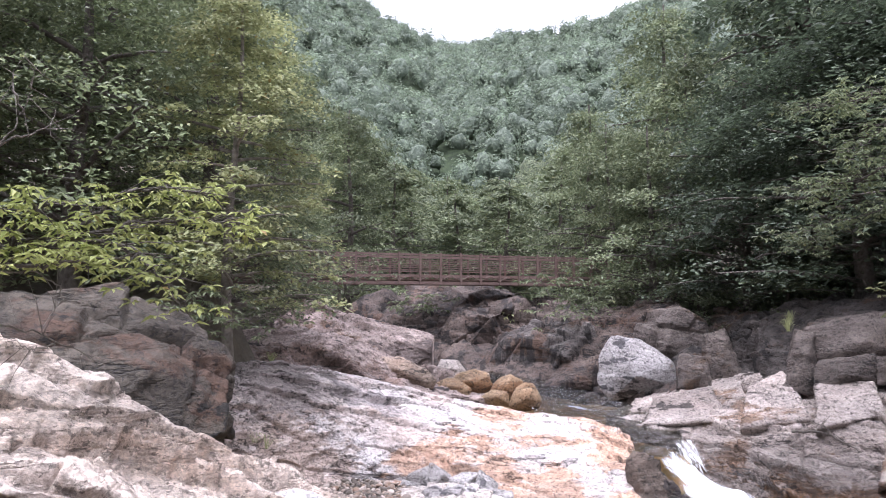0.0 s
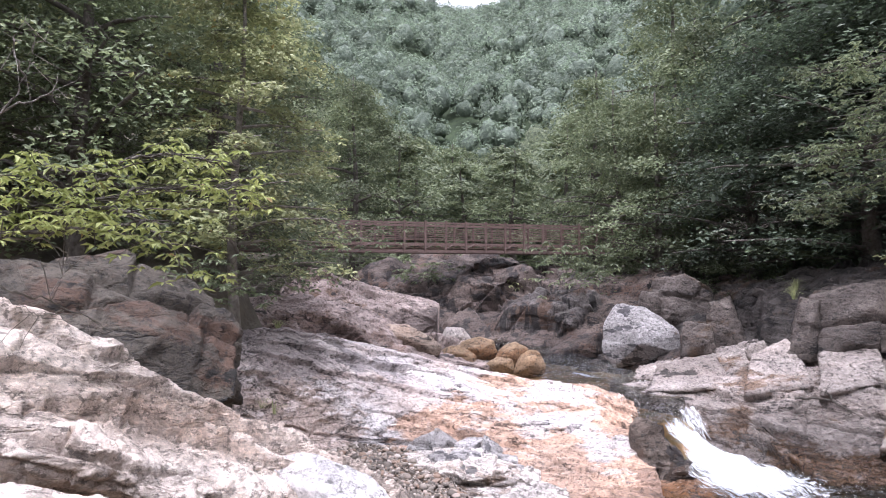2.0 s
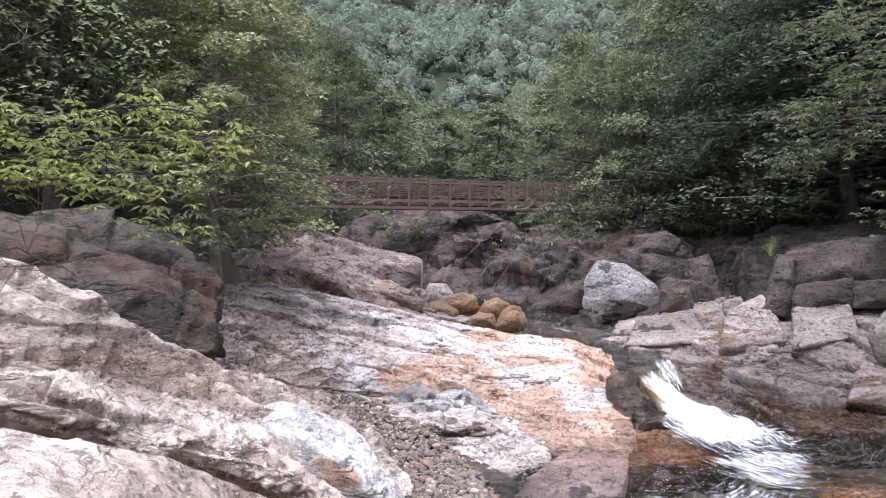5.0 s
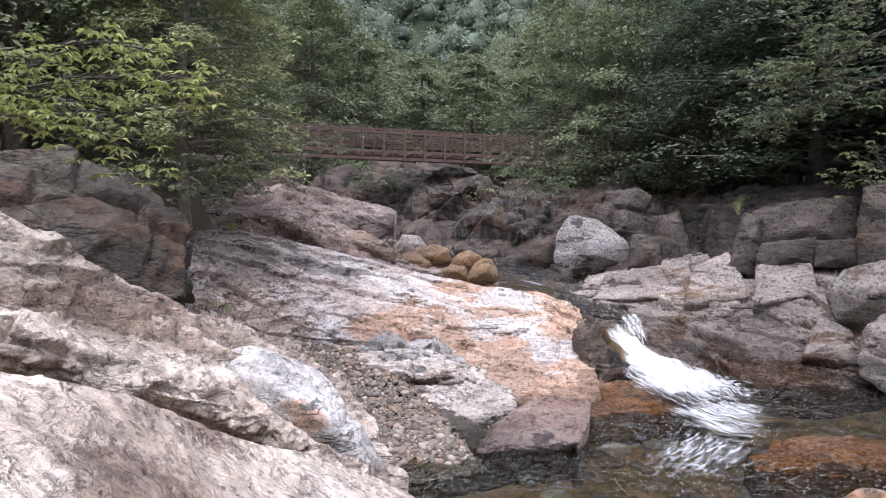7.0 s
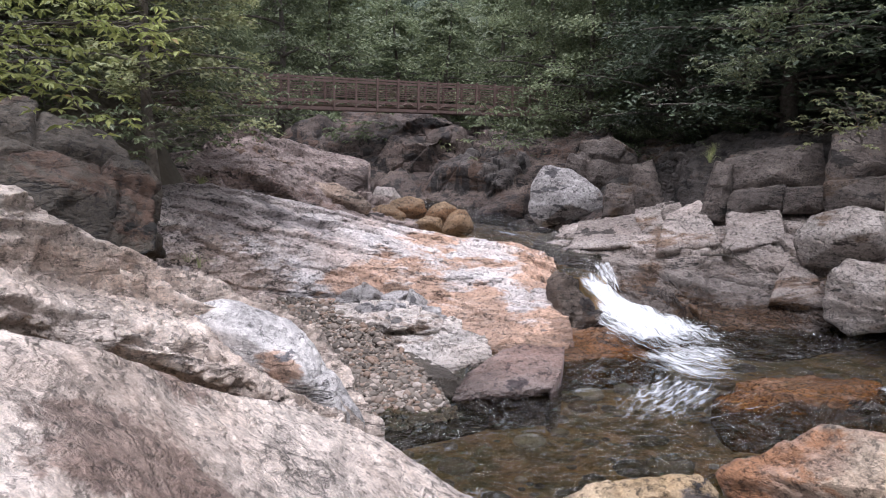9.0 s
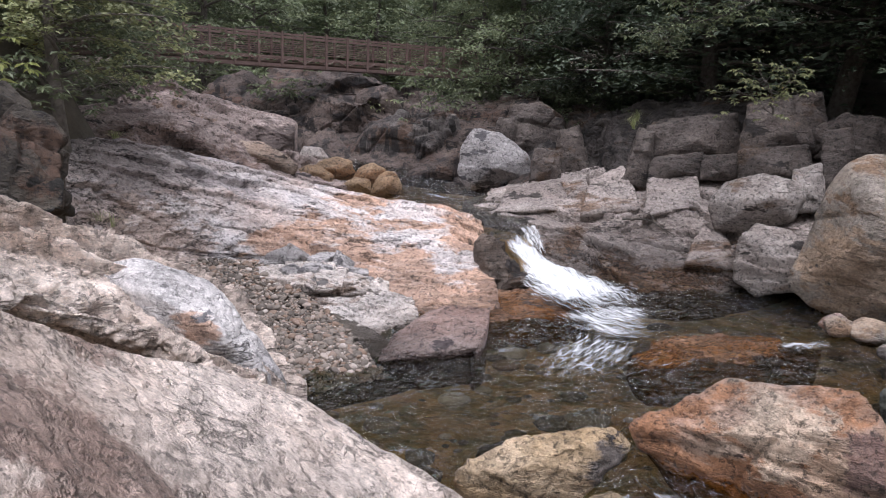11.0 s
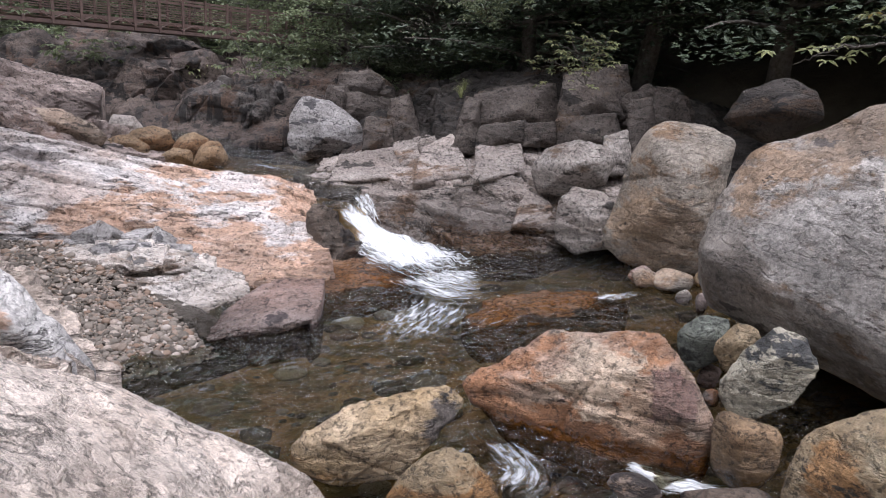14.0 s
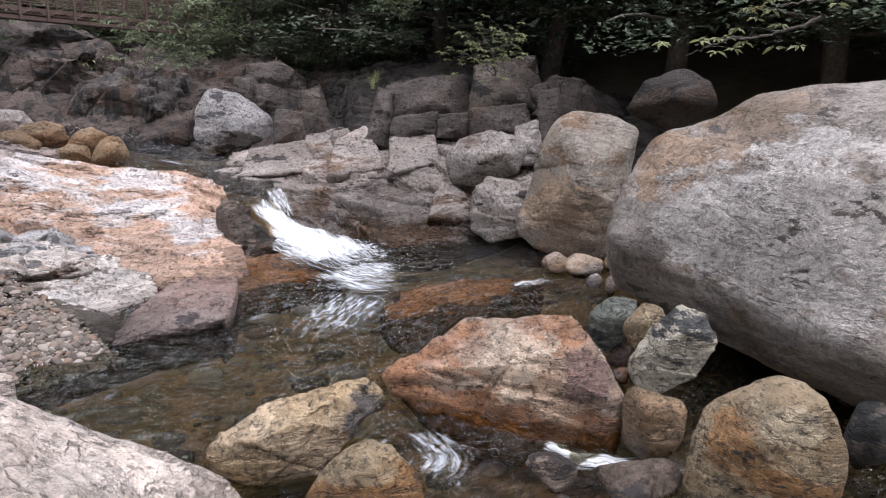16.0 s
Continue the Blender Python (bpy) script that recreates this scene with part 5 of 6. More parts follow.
boulder("boulder", [(9.53, 18.52, 2.66), (9.99, 18.66, 3.78), (12.41, 17.99, 4.24), (12.59, 17.56, 2.79), (11.01, 17.78, 3.33), (10.86, 20.48, 2.68), (11.29, 20.61, 3.76), (13.60, 19.97, 4.20), (13.77, 19.56, 2.81)], M_BLOCK_SHADED, "broad brown-grey jointed block with a flat top", 156, group="jointed blocks of the bank", level=5, sharp=140.0, chips=2, blocks=0.45, steps=0.5)
boulder("boulder", [(8.86, 17.94, 2.06), (9.43, 18.15, 3.63), (9.86, 17.99, 3.55), (9.65, 17.66, 1.95), (9.44, 17.70, 2.76), (9.54, 19.03, 2.12), (10.06, 19.22, 3.55), (10.45, 19.08, 3.47), (10.26, 18.78, 2.02)], M_BLOCK_SHADED, "narrow brown pillar of rock beside a block", 157, group="jointed blocks of the bank", level=5, sharp=140.0, chips=2, blocks=0.45, steps=0.5)
boulder("boulder", [(9.51, 17.43, 2.15), (9.64, 17.56, 2.82), (10.95, 17.19, 3.07), (11.07, 16.99, 2.41), (10.28, 17.05, 2.57), (10.26, 18.49, 2.16), (10.38, 18.60, 2.78), (11.58, 18.27, 3.00), (11.69, 18.08, 2.40)], M_BLOCK_SHADED, "low grey block split along level joints", 158, group="jointed blocks of the bank", level=5, sharp=140.0, chips=2, blocks=0.45, steps=0.5)
boulder("boulder", [(10.73, 16.86, 2.32), (10.81, 17.01, 3.01), (11.90, 16.67, 3.09), (11.86, 16.50, 2.33), (11.29, 16.53, 2.65), (11.54, 17.90, 2.33), (11.61, 18.03, 2.96), (12.60, 17.73, 3.03), (12.57, 17.57, 2.34)], M_BLOCK_SHADED, "squarish grey block wedged in the bank", 159, group="jointed blocks of the bank", level=5, sharp=140.0, chips=2, blocks=0.45, steps=0.5)
boulder("boulder", [(11.59, 16.52, 2.93), (11.83, 16.82, 4.46), (13.70, 16.30, 4.81), (13.86, 15.87, 3.27), (12.55, 15.96, 3.82), (13.27, 18.58, 3.00), (13.51, 18.88, 4.47), (15.32, 18.38, 4.82), (15.46, 17.95, 3.32)], M_BLOCK_SHADED, "tall brown-grey block under the trees", 160, group="jointed blocks of the bank", level=5, sharp=140.0, chips=2, blocks=0.45, steps=0.5)
boulder("boulder", [(11.20, 15.84, 2.30), (11.29, 16.04, 3.24), (12.93, 15.57, 3.47), (13.01, 15.31, 2.51), (12.06, 15.48, 2.84), (12.19, 17.03, 2.32), (12.28, 17.22, 3.19), (13.86, 16.76, 3.40), (13.94, 16.52, 2.52)], M_BLOCK_SHADED, "grey block with a broken lower edge", 161, group="jointed blocks of the bank", level=5, sharp=140.0, chips=2, blocks=0.45, steps=0.5)
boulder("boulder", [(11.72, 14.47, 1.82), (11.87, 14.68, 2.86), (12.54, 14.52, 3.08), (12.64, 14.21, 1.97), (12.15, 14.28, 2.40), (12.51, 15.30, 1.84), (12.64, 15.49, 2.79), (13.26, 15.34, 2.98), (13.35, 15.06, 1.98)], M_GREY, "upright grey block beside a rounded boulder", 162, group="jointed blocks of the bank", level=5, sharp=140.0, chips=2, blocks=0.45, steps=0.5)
boulder("boulder", [(12.96, 14.83, 2.27), (13.03, 15.19, 3.81), (13.67, 15.02, 3.97), (13.77, 14.65, 2.62), (13.29, 14.70, 3.13), (13.92, 15.83, 2.35), (13.99, 16.16, 3.76), (14.58, 16.01, 3.90), (14.67, 15.67, 2.67)], M_BLOCK_SHADED, "upright dull block behind the pear shaped boulder", 163, group="jointed blocks of the bank", level=5, sharp=140.0, chips=2, blocks=0.45, steps=0.5)
boulder("boulder", [(8.64, 22.53, 1.54), (8.81, 22.92, 3.32), (9.47, 22.77, 3.56), (9.80, 22.21, 1.78), (9.20, 22.30, 2.50), (9.33, 23.95, 1.62), (9.49, 24.30, 3.24), (10.09, 24.16, 3.46), (10.39, 23.66, 1.83)], M_BLOCK_SHADED, "grey block at the back of the gorge", 164, group="jointed blocks of the bank", level=5, sharp=140.0, chips=2, blocks=0.45, steps=0.5)
boulder("boulder", [(7.51, 22.03, 1.53), (7.70, 22.26, 2.69), (8.49, 21.99, 2.62), (8.59, 21.72, 1.68), (8.11, 21.74, 2.08), (8.04, 23.17, 1.57), (8.22, 23.37, 2.61), (8.93, 23.12, 2.56), (9.02, 22.88, 1.70)], M_BLOCK_SHADED, "cracked grey block beside the pyramid boulder", 165, group="jointed blocks of the bank", level=5, sharp=140.0, chips=2, blocks=0.45, steps=0.5)
stone("stone", (10.36, 10.87, 0.19), 0.33, 0.26, M_RED, "reddish-brown stone at the edge of the pool", 300)
stone("stone", (10.79, 10.40, 0.21), 0.53, 0.28, M_PEAR, "grey stone at the edge of the pool", 301)
stone("stone", (10.40, 9.62, 0.13), 0.22, 0.17, M_GREY, "small grey stone at the edge of the pool", 302)
stone("stone", (11.69, 10.44, 0.15), 0.20, 0.20, M_ORANGE, "small rusty stone beside the giant boulder", 303)
stone("stone", (10.28, 9.04, 0.19), 0.18, 0.26, M_RED, "small reddish stone beside the giant boulder", 304)
stone("stone", (7.83, 6.46, 0.16), 0.23, 0.21, M_RED, "reddish stone between larger boulders", 305)
stone("stone", (7.40, 5.96, 0.11), 0.17, 0.15, M_WET, "dark wet stone between larger boulders", 306)
stone("stone", (4.79, 4.52, 0.17), 0.33, 0.23, M_BROWN, "wet brown stone in the shallow run", 307)
stone("stone", (5.63, 4.06, 0.13), 0.58, 0.18, M_BROWN, "low wet brown stone in the shallow run", 308)
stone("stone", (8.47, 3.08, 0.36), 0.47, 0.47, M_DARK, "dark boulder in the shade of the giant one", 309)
stone("stone", (4.75, 13.97, 0.21), 0.45, 0.28, M_WET, "dark wet stone below the waterfall lip", 310)
stone("stone", (4.52, 13.87, 0.21), 0.50, 0.28, M_WET, "dark rounded stone below the slab end", 311)
stone("stone", (10.70, 7.72, 0.17), 0.18, 0.23, M_GREY, "small grey stone perched by the giant boulder", 312)
stone("stone", (10.24, 10.67, 0.19), 0.35, 0.25, M_TAN, "tan pebble boulder by the pool", 313)
stone("stone", (11.21, 16.21, 1.17), 0.74, 0.23, M_GREY, "flat grey stone on the bank", 314)
stone("stone", (12.79, 16.62, 1.16), 0.49, 0.21, M_GREY, "grey stone in a gap of the bank", 315)
stone("stone", (12.68, 15.17, 1.09), 0.33, 0.25, M_GREY, "round grey stone in a gap of the bank", 316)
stone("stone", (11.53, 14.33, 0.97), 0.34, 0.23, M_DARK, "dark stone in a gap of the bank", 317)
stone("stone", (14.22, 19.59, 2.41), 0.60, 0.28, M_GREY, "grey block on the bank", 318)
stone("stone", (8.78, 19.14, 2.04), 0.49, 0.32, M_GREY, "grey block above the stream", 319)
stone("stone", (7.68, 20.25, 1.36), 0.54, 0.22, M_GREY, "flat block by the upper stream", 320)

# ---- gravel: the nearest cobbles singly, the rest as one heap ----
def pebbles():
    bar = next(o for o in bpy.data.objects if o.name == "gravel_bar")
    rg = np.random.default_rng(77)
    cage = np.array([
    [(-3.30, 14.04, 0.85), (-2.02, 13.88, 0.80), (-0.89, 13.65, 0.72), (0.38, 13.48, 0.40)],
    [(-2.50, 13.27, 0.62), (-1.20, 12.74, 0.56), (-0.12, 12.39, 0.50), (0.87, 12.21, 0.20)],
    [(-1.19, 11.74, 0.30), (-0.29, 11.57, 0.27), (0.54, 11.24, 0.20), (1.56, 10.90, 0.02)],
    [(-0.50, 10.58, 0.10), (0.18, 10.42, 0.08), (0.87, 10.27, 0.05), (1.75, 10.48, -0.10)],
    [(0.11, 9.17, -0.15), (0.58, 9.48, -0.17), (1.18, 9.80, -0.20), (1.95, 10.25, -0.30)],
])
    u0, f0 = ICO[2]
    u1, f1 = ico(1)
    shapes, small = [], []
    for k in range(6):
        q = u0 * (1 + 0.16 * vnoise(u0 * 1.7 + 9 * k, k)[:, None]) * [1.0, rg.uniform(0.65, 0.85), rg.uniform(0.45, 0.6)]
        shapes.append(q)
        small.append(u1 * (1 + 0.2 * vnoise(u1 * 1.7 + 9 * k, k)[:, None]) * [1.05, 0.8, 0.6])
    meshes = [mesh_from("pebble", q, f0, M_PEBBLE) for q in shapes]
    surf = catmull(catmull(cage, 60).swapaxes(0, 1), 40).swapaxes(0, 1)
    heap, made = [], 0
    for i in range(7500):
        a, b = rg.uniform(0, 58.9), rg.uniform(0, 29.9)
        p = surf[int(a), int(b)] + rg.normal(0, 0.03, 3) * [1, 1, 0]
        s = 0.02 + 0.036 * rg.uniform() ** 2.0 + (0.05 if rg.uniform() < 0.04 else 0)
        p[2] += 0.25 * s + 0.02
        rot = Euler((rg.normal(0, 0.3), rg.normal(0, 0.3), rg.uniform(0, 6.3)))
        if a > 22 and s > 0.034 and made < 300:
            ob = new("pebble", meshes[i % 6])
            ob.parent = bar
            ob.location, ob.rotation_euler, ob.scale = Vector(p) - bar.location, rot, (s, s, s)
            made += 1
        else:
            m = np.array(rot.to_matrix())
            heap.append((shapes[i % 6] @ m.T * s + p, f0) if s > 0.05 else (small[i % 6] @ m.T * s + p, f1))
    v, f = join(heap)
    ob = part("gravel", v - np.array(bar.location), f, M_PEBBLE, bar)
    tagged(ob, "grey and brown rounded gravel", kind="stuff")
    # stones on the bed of the pool
    bed = []
    for i in range(1500):
        x, y = (rg.uniform(-0.5, 11.5), rg.uniform(2.5, 14)) if i < 420 else (rg.uniform(-9, 22), rg.uniform(-16, 12))
        s = 0.05 + 0.22 * rg.uniform() ** 3
        bed.append((shapes[i % 6] * s * [1.2, 1.2, 0.8] + [x, y, gz(x, y) + 0.1 * s], f0) if i < 420 else (small[i % 6] * 1.6 * s + [x, y, gz(x, y) + 0.1 * s], f1))
    v, f = join(bed)
    ob = new("bed_stones", mesh_from("bed_stones", v, f, M_PEBBLE))
    tagged(ob, "brown stones on the bed of the clear pool", "stones", kind="stuff")


def gz(x, y):
    return float(ground_height(np.array([float(x)]), np.array([float(y)]))[0])


pebbles()


# ---- bridge ----
def bridge():
    a, b = Vector((-9.5, 27.5, 5.33)), Vector((11.0, 34.6, 5.56))
    span = (b - a).length
    turn = math.atan2(b.y - a.y, b.x - a.x)
    root = new("footbridge")
    root.location, root.rotation_euler = a, (0, 0, turn)
    tagged(root, "brown painted steel footbridge with railings over the gorge", "bridge")
    for y in (0.0, 1.5):
        for nm, z0, z1, w in (("lower_chord", -0.1, 0.04, 0.06), ("upper_chord", 0.28, 0.35, 0.05)):
            part(nm, *box((0, y - w, z0), (span, y + w, z1)), M_STEEL, root, smooth=False)
        for z in (0.56, 0.74, 0.92, 1.1, 1.26):
            h = 0.04 if z > 1.2 else 0.02
            part("rail", *box((0, y - h, z - h), (span, y + h, z + h)), M_STEEL, root, smooth=False)
    n = int(span / 0.95)
    post = mesh_from("post", *box((-0.045, -0.045, -0.1), (0.045, 0.045, 1.36)), M_STEEL, False)
    br_v, br_f = tube([(0, 0, 0.08), (0.42, 0, 0.3)], [0.025, 0.025], 6)
    br_w, br_g = tube([(0.95, 0, 0.08), (0.53, 0, 0.3)], [0.025, 0.025], 6)
    brace = mesh_from("brace", *join([(br_v, br_f), (br_w, br_g)]), M_STEEL, False)
    beam = mesh_from("cross_beam", *box((-0.04, 0.05, -0.08), (0.04, 1.45, 0.04)), M_STEEL, False)
    for i in range(n + 1):
        x = i * span / n
        for y in (-0.07, 1.57):
            ob = new("post", post)
            ob.parent, ob.location = root, (x, y, 0)
            if i < n:
                ob = new("brace", brace)
                ob.parent, ob.location = root, (x, y * 0.98, 0)
        ob = new("cross_beam", beam)
        ob.parent, ob.location = root, (x, 0, 0)
    plank = mesh_from("plank", *box((0.006, 0.07, 0.1), (0.194, 1.43, 0.15)), M_PLANK, False)
    for i in range(int(span / 0.2)):
        ob = new("plank", plank)
        ob.parent, ob.location = root, (i * 0.2, 0, 0)


bridge()

# ---- water ----
def sheet(name, x0, x1, y0, y1, step, height, mat, label):
    xs, ys = np.arange(x0, x1, step), np.arange(y0, y1, step)
    X, Y = np.meshgrid(xs, ys)
    v = np.stack([X.ravel(), Y.ravel(), 0 * X.ravel()], 1)
    v[:, 2] = height(v)
    ob = new(name, mesh_from(name, v, grid_faces(len(ys), len(xs)), mat))
    return tagged(ob, label, "water", kind="structure")


def pool_level(v):
    ripple = 0.055 * fbm(v * np.array([1.2, 2.2, 1.0]) * 2.2, 4, 4, 0.6)
    return ripple - 0.10 * np.clip(6.4 - v[:, 1], 0, 8.5)


sheet("water_pool", -1.5, 13.0, 0.0, 15.9, 0.075, pool_level, M_WATER, "clear brownish stream pool with ripples")
sheet("water_run", -1.0, 15.0, -16.0, 0.0, 0.2, pool_level, M_WATER, "clear stream running on below the pool")


def run(name, centre, width, mat, label, seed):
    """A strip of running water along a curved line."""
    c, w = catmull(np.array(centre, float), 120), catmull(np.array(width, float).reshape(-1, 1), 120)
    d = np.gradient(c, axis=0)
    side = np.stack([d[:, 1], -d[:, 0], 0 * d[:, 0]], 1)
    side /= np.linalg.norm(side, axis=1, keepdims=True)
    v = (c[:, None] + side[:, None] * (np.linspace(-1, 1, 24)[None, :, None] * w[:, None])).reshape(-1, 3)
    v[:, 2] += 0.03 * fbm(v * 2.2, 3, seed)
    ob = new(name, mesh_from(name, v, grid_faces(120, 24), mat))
    return tagged(ob, label, "water", kind="structure")


run("water_upstream", [(4.7, 15.3, 0.95), (5.0, 16.6, 1.0), (5.0, 18.5, 1.03), (4.4, 21, 1.1), (3.6, 24, 1.25), (2, 28, 1.5), (0.5, 33, 1.8)], [0.5, 0.75, 1.3, 1.7, 1.5, 1.4, 1.5], M_STREAM, "dark shallow stream above the waterfall", 6)


def froth(name, centre, width, mat, label, nu=90, nv=40, crest=0.12, fade=(0.1, 0.25), seed=0, dense=1.0, soft=0.95):
    """White water along a curved line; the froth thins out at its sides and ends."""
    c = catmull(np.array(centre, float), nu)
    w = catmull(np.array(width, float).reshape(-1, 1), nu)[:, 0]
    d = np.gradient(c, axis=0)
    side = np.stack([d[:, 1], -d[:, 0], 0 * d[:, 0]], 1)
    side /= np.linalg.norm(side, axis=1, keepdims=True)
    s = np.linspace(-1, 1, nv)
    v = c[:, None] + side[:, None] * (s[None, :, None] * w[:, None, None])
    v = v.reshape(-1, 3)
    S, U = np.tile(s, nu), np.repeat(np.linspace(0, 1, nu), nv)
    body = (1 - S ** 2)
    v[:, 2] += crest * body * (1 + 0.9 * fbm(v * 3.5, 4, seed))
    me = mesh_from(name, v, grid_faces(nu, nv), mat)
    uv = me.uv_layers.new(name="flow")
    li = np.zeros(len(me.loops), np.int32)
    me.loops.foreach_get("vertex_index", li)
    length = np.linalg.norm(np.diff(c, axis=0), axis=1).sum()
    uv.data.foreach_set("uv", np.stack([(S * np.repeat(w, nv))[li], (U * length)[li]], 1).ravel().astype(np.float32))
    at = me.attributes.new("froth", "FLOAT", "POINT")
    cover = np.clip((1 - np.abs(S)) / soft, 0, 1) ** 0.8 * smooth01(U, 0, fade[0]) * (1 - 0.8 * smooth01(U, 1 - fade[1], 1)) * (0.72 + 0.28 * np.sin(np.clip(U * 1.6, 0, 1) * np.pi))
    at.data.foreach_set("value", (dense * cover).astype(np.float32))
    ob = new(name, me)
    return tagged(ob, label, "water", kind="structure")


froth("water_fall", [(4.95, 15.89, 1.20), (5.03, 14.83, 0.85), (5.46, 14.20, 0.38), (5.87, 13.21, 0.24), (6.36, 12.47, 0.18), (7.03, 11.92, 0.14), (7.86, 11.43, 0.12)], [0.34, 0.5, 1.0, 1.7, 2.3, 2.5, 2.0], M_FOAM, "white water sliding down a short rock chute", nu=220, nv=120, crest=0.12, seed=2, fade=(0.22, 0.5), dense=0.86, soft=0.75)
froth("water_fall", [(5.72, 16.58, 1.18), (5.64, 15.73, 0.90), (5.70, 15.02, 0.52), (6.00, 14.05, 0.28)], [0.34, 0.4, 0.45, 0.5], M_FOAM, "thin veil of water over the lip of the chute", nu=100, nv=60, crest=0.05, seed=3, fade=(0.15, 0.3), dense=0.52, soft=0.6)
froth("water_foam", [(5.60, 12.71, 0.18), (6.02, 11.60, 0.14), (6.76, 11.05, 0.12), (7.90, 10.74, 0.12)], [1.0, 1.7, 1.9, 1.6], M_FOAM, "spreading froth below the waterfall", nu=160, nv=130, crest=0.05, seed=12, fade=(0.25, 0.6), dense=0.54, soft=0.6)
# sparse white streaks laid over the pool as painted glints of its ripples
froth("water_foam", [(7.42, 11.05, 0.10), (5.04, 9.73, 0.10), (2.96, 9.34, 0.10), (1.38, 8.61, 0.10)], [1.3, 2.2, 2.0, 1.2], M_FOAM, "thin white lace standing for sky glints on the pool ripples", nu=160, nv=110, crest=0.02, seed=11, fade=(0.2, 0.35), dense=0.3, soft=0.6)
froth("water_foam", [(6.37, 11.53, 0.10), (5.18, 10.28, 0.10), (4.29, 9.41, 0.10), (3.64, 8.45, 0.10), (3.14, 7.53, 0.08)], [0.9, 1.2, 1.0, 0.8, 0.5], M_FOAM, "broken foam drifting across the pool", nu=140, nv=80, crest=0.03, seed=5, fade=(0.25, 0.5), dense=0.46, soft=0.7)
froth("water_foam", [(3.58, 5.34, -0.20), (4.13, 5.56, -0.12), (4.05, 6.38, -0.05), (4.04, 6.84, 0.02)], [0.6, 0.75, 0.6, 0.35], M_FOAM, "thin white water between the boulders", nu=120, nv=50, crest=0.05, seed=6, fade=(0.2, 0.3), dense=0.52)
froth("water_foam", [(5.28, 5.36, -0.10), (5.55, 5.05, -0.15), (6.05, 4.63, -0.20), (6.74, 4.13, -0.25), (7.33, 3.44, -0.30)], [0.3, 0.35, 0.4, 0.45, 0.4], M_FOAM, "white ripples in the shallow run", nu=120, nv=50, crest=0.05, seed=7, fade=(0.15, 0.2), dense=0.72)
froth("water_foam", [(8.04, 9.78, 0.10), (9.02, 9.97, 0.06), (9.93, 10.00, 0.03)], [0.25, 0.35, 0.25], M_FOAM, "small white riffle over a hidden stone", nu=60, nv=30, crest=0.08, seed=8, fade=(0.3, 0.3), dense=0.6)
froth("water_foam", [(3.30, 21.34, 1.22), (4.01, 20.73, 1.18), (4.68, 20.03, 1.14), (5.30, 19.26, 1.10)], [0.3, 0.5, 0.5, 0.3], M_FOAM, "white riffles on the shallow stream above the fall", nu=80, nv=40, crest=0.04, seed=9, fade=(0.3, 0.3), dense=0.5)

# ---- trees ----
def leaves(centres, normals, size, rng, droop=0.35, jitter=0.36, wide=0.27):
    """Folded leaf blades, one quad each with a bent midrib."""
    n = len(centres)
    az_ = rng.uniform(0, 2 * np.pi, n)
    nz = normals + rng.normal(0, jitter, (n, 3))
    nz /= np.linalg.norm(nz, axis=1, keepdims=True)
    d = np.stack([np.cos(az_), np.sin(az_), -droop + rng.normal(0, 0.25, n)], 1)
    d -= nz * (d * nz).sum(1, keepdims=True)
    d /= np.linalg.norm(d, axis=1, keepdims=True)
    w = np.cross(nz, d)
    s = (size * rng.uniform(0.65, 1.3, n))[:, None]
    base, tip = centres - d * s * 0.5, centres + d * s * 0.5 - nz * s * 0.12
    left, right = centres + w * s * wide + nz * s * 0.06, centres - w * s * wide + nz * s * 0.06
    v = np.stack([base, left, tip, right], 1).reshape(-1, 3)
    return v, np.arange(4 * n).reshape(-1, 4)


def crown_points(rng, height, radius, branches, sprays, per, base=0.22, profile=0.6, flat=0.22, spray=0.5):
    """Leaf places in flat sprays along limbs; also the limbs' lines."""
    pts, nrms, limbs = [], [], []
    for i in range(branches):
        h = base + (1 - base) * ((i + rng.uniform()) / branches) ** 0.9
        a = i * 2.399 + rng.uniform(-0.4, 0.4)
        rad = radius * (1 - h ** 2.2) ** profile * rng.uniform(0.65, 1.12) + 0.12 * radius
        z0 = h * height * 0.9
        rise = rng.uniform(0.02, 0.45) * rad
        t = np.linspace(0, 1, 6)
        line = np.stack([np.cos(a) * rad * t, np.sin(a) * rad * t, z0 + rise * t - 0.18 * rad * t ** 2], 1)
        line[:, :2] += rng.normal(0, 0.05 * rad, (6, 2)) * t[:, None]
        limbs.append(line)
        for j in range(sprays):
            u = 0.3 + 0.7 * (j + rng.uniform()) / sprays
            c = np.array([np.interp(u, t, line[:, k]) for k in range(3)]) + rng.normal(0, 0.10 * radius, 3) * [1, 1, 0.5]
            rs = spray * rng.uniform(0.6, 1.25)
            rr_, th = rs * np.sqrt(rng.uniform(0, 1, per)), rng.uniform(0, 2 * np.pi, per)
            tiltv = np.array([np.cos(a), np.sin(a), 0]) * 0.3
            q = np.stack([rr_ * np.cos(th), rr_ * np.sin(th), rng.normal(0, flat * rs, per)], 1) * [1.0, 1.0, 0.55]
            q[:, 2] -= 0.3 * rr_ ** 2 / rs + (q[:, :2] @ tiltv[:2]) * 0.5
            pts.append(c + q)
            nrms.append(np.tile([np.cos(a) * 0.25, np.sin(a) * 0.25, 0.95], (per, 1)))
    return np.concatenate(pts), np.concatenate(nrms), limbs


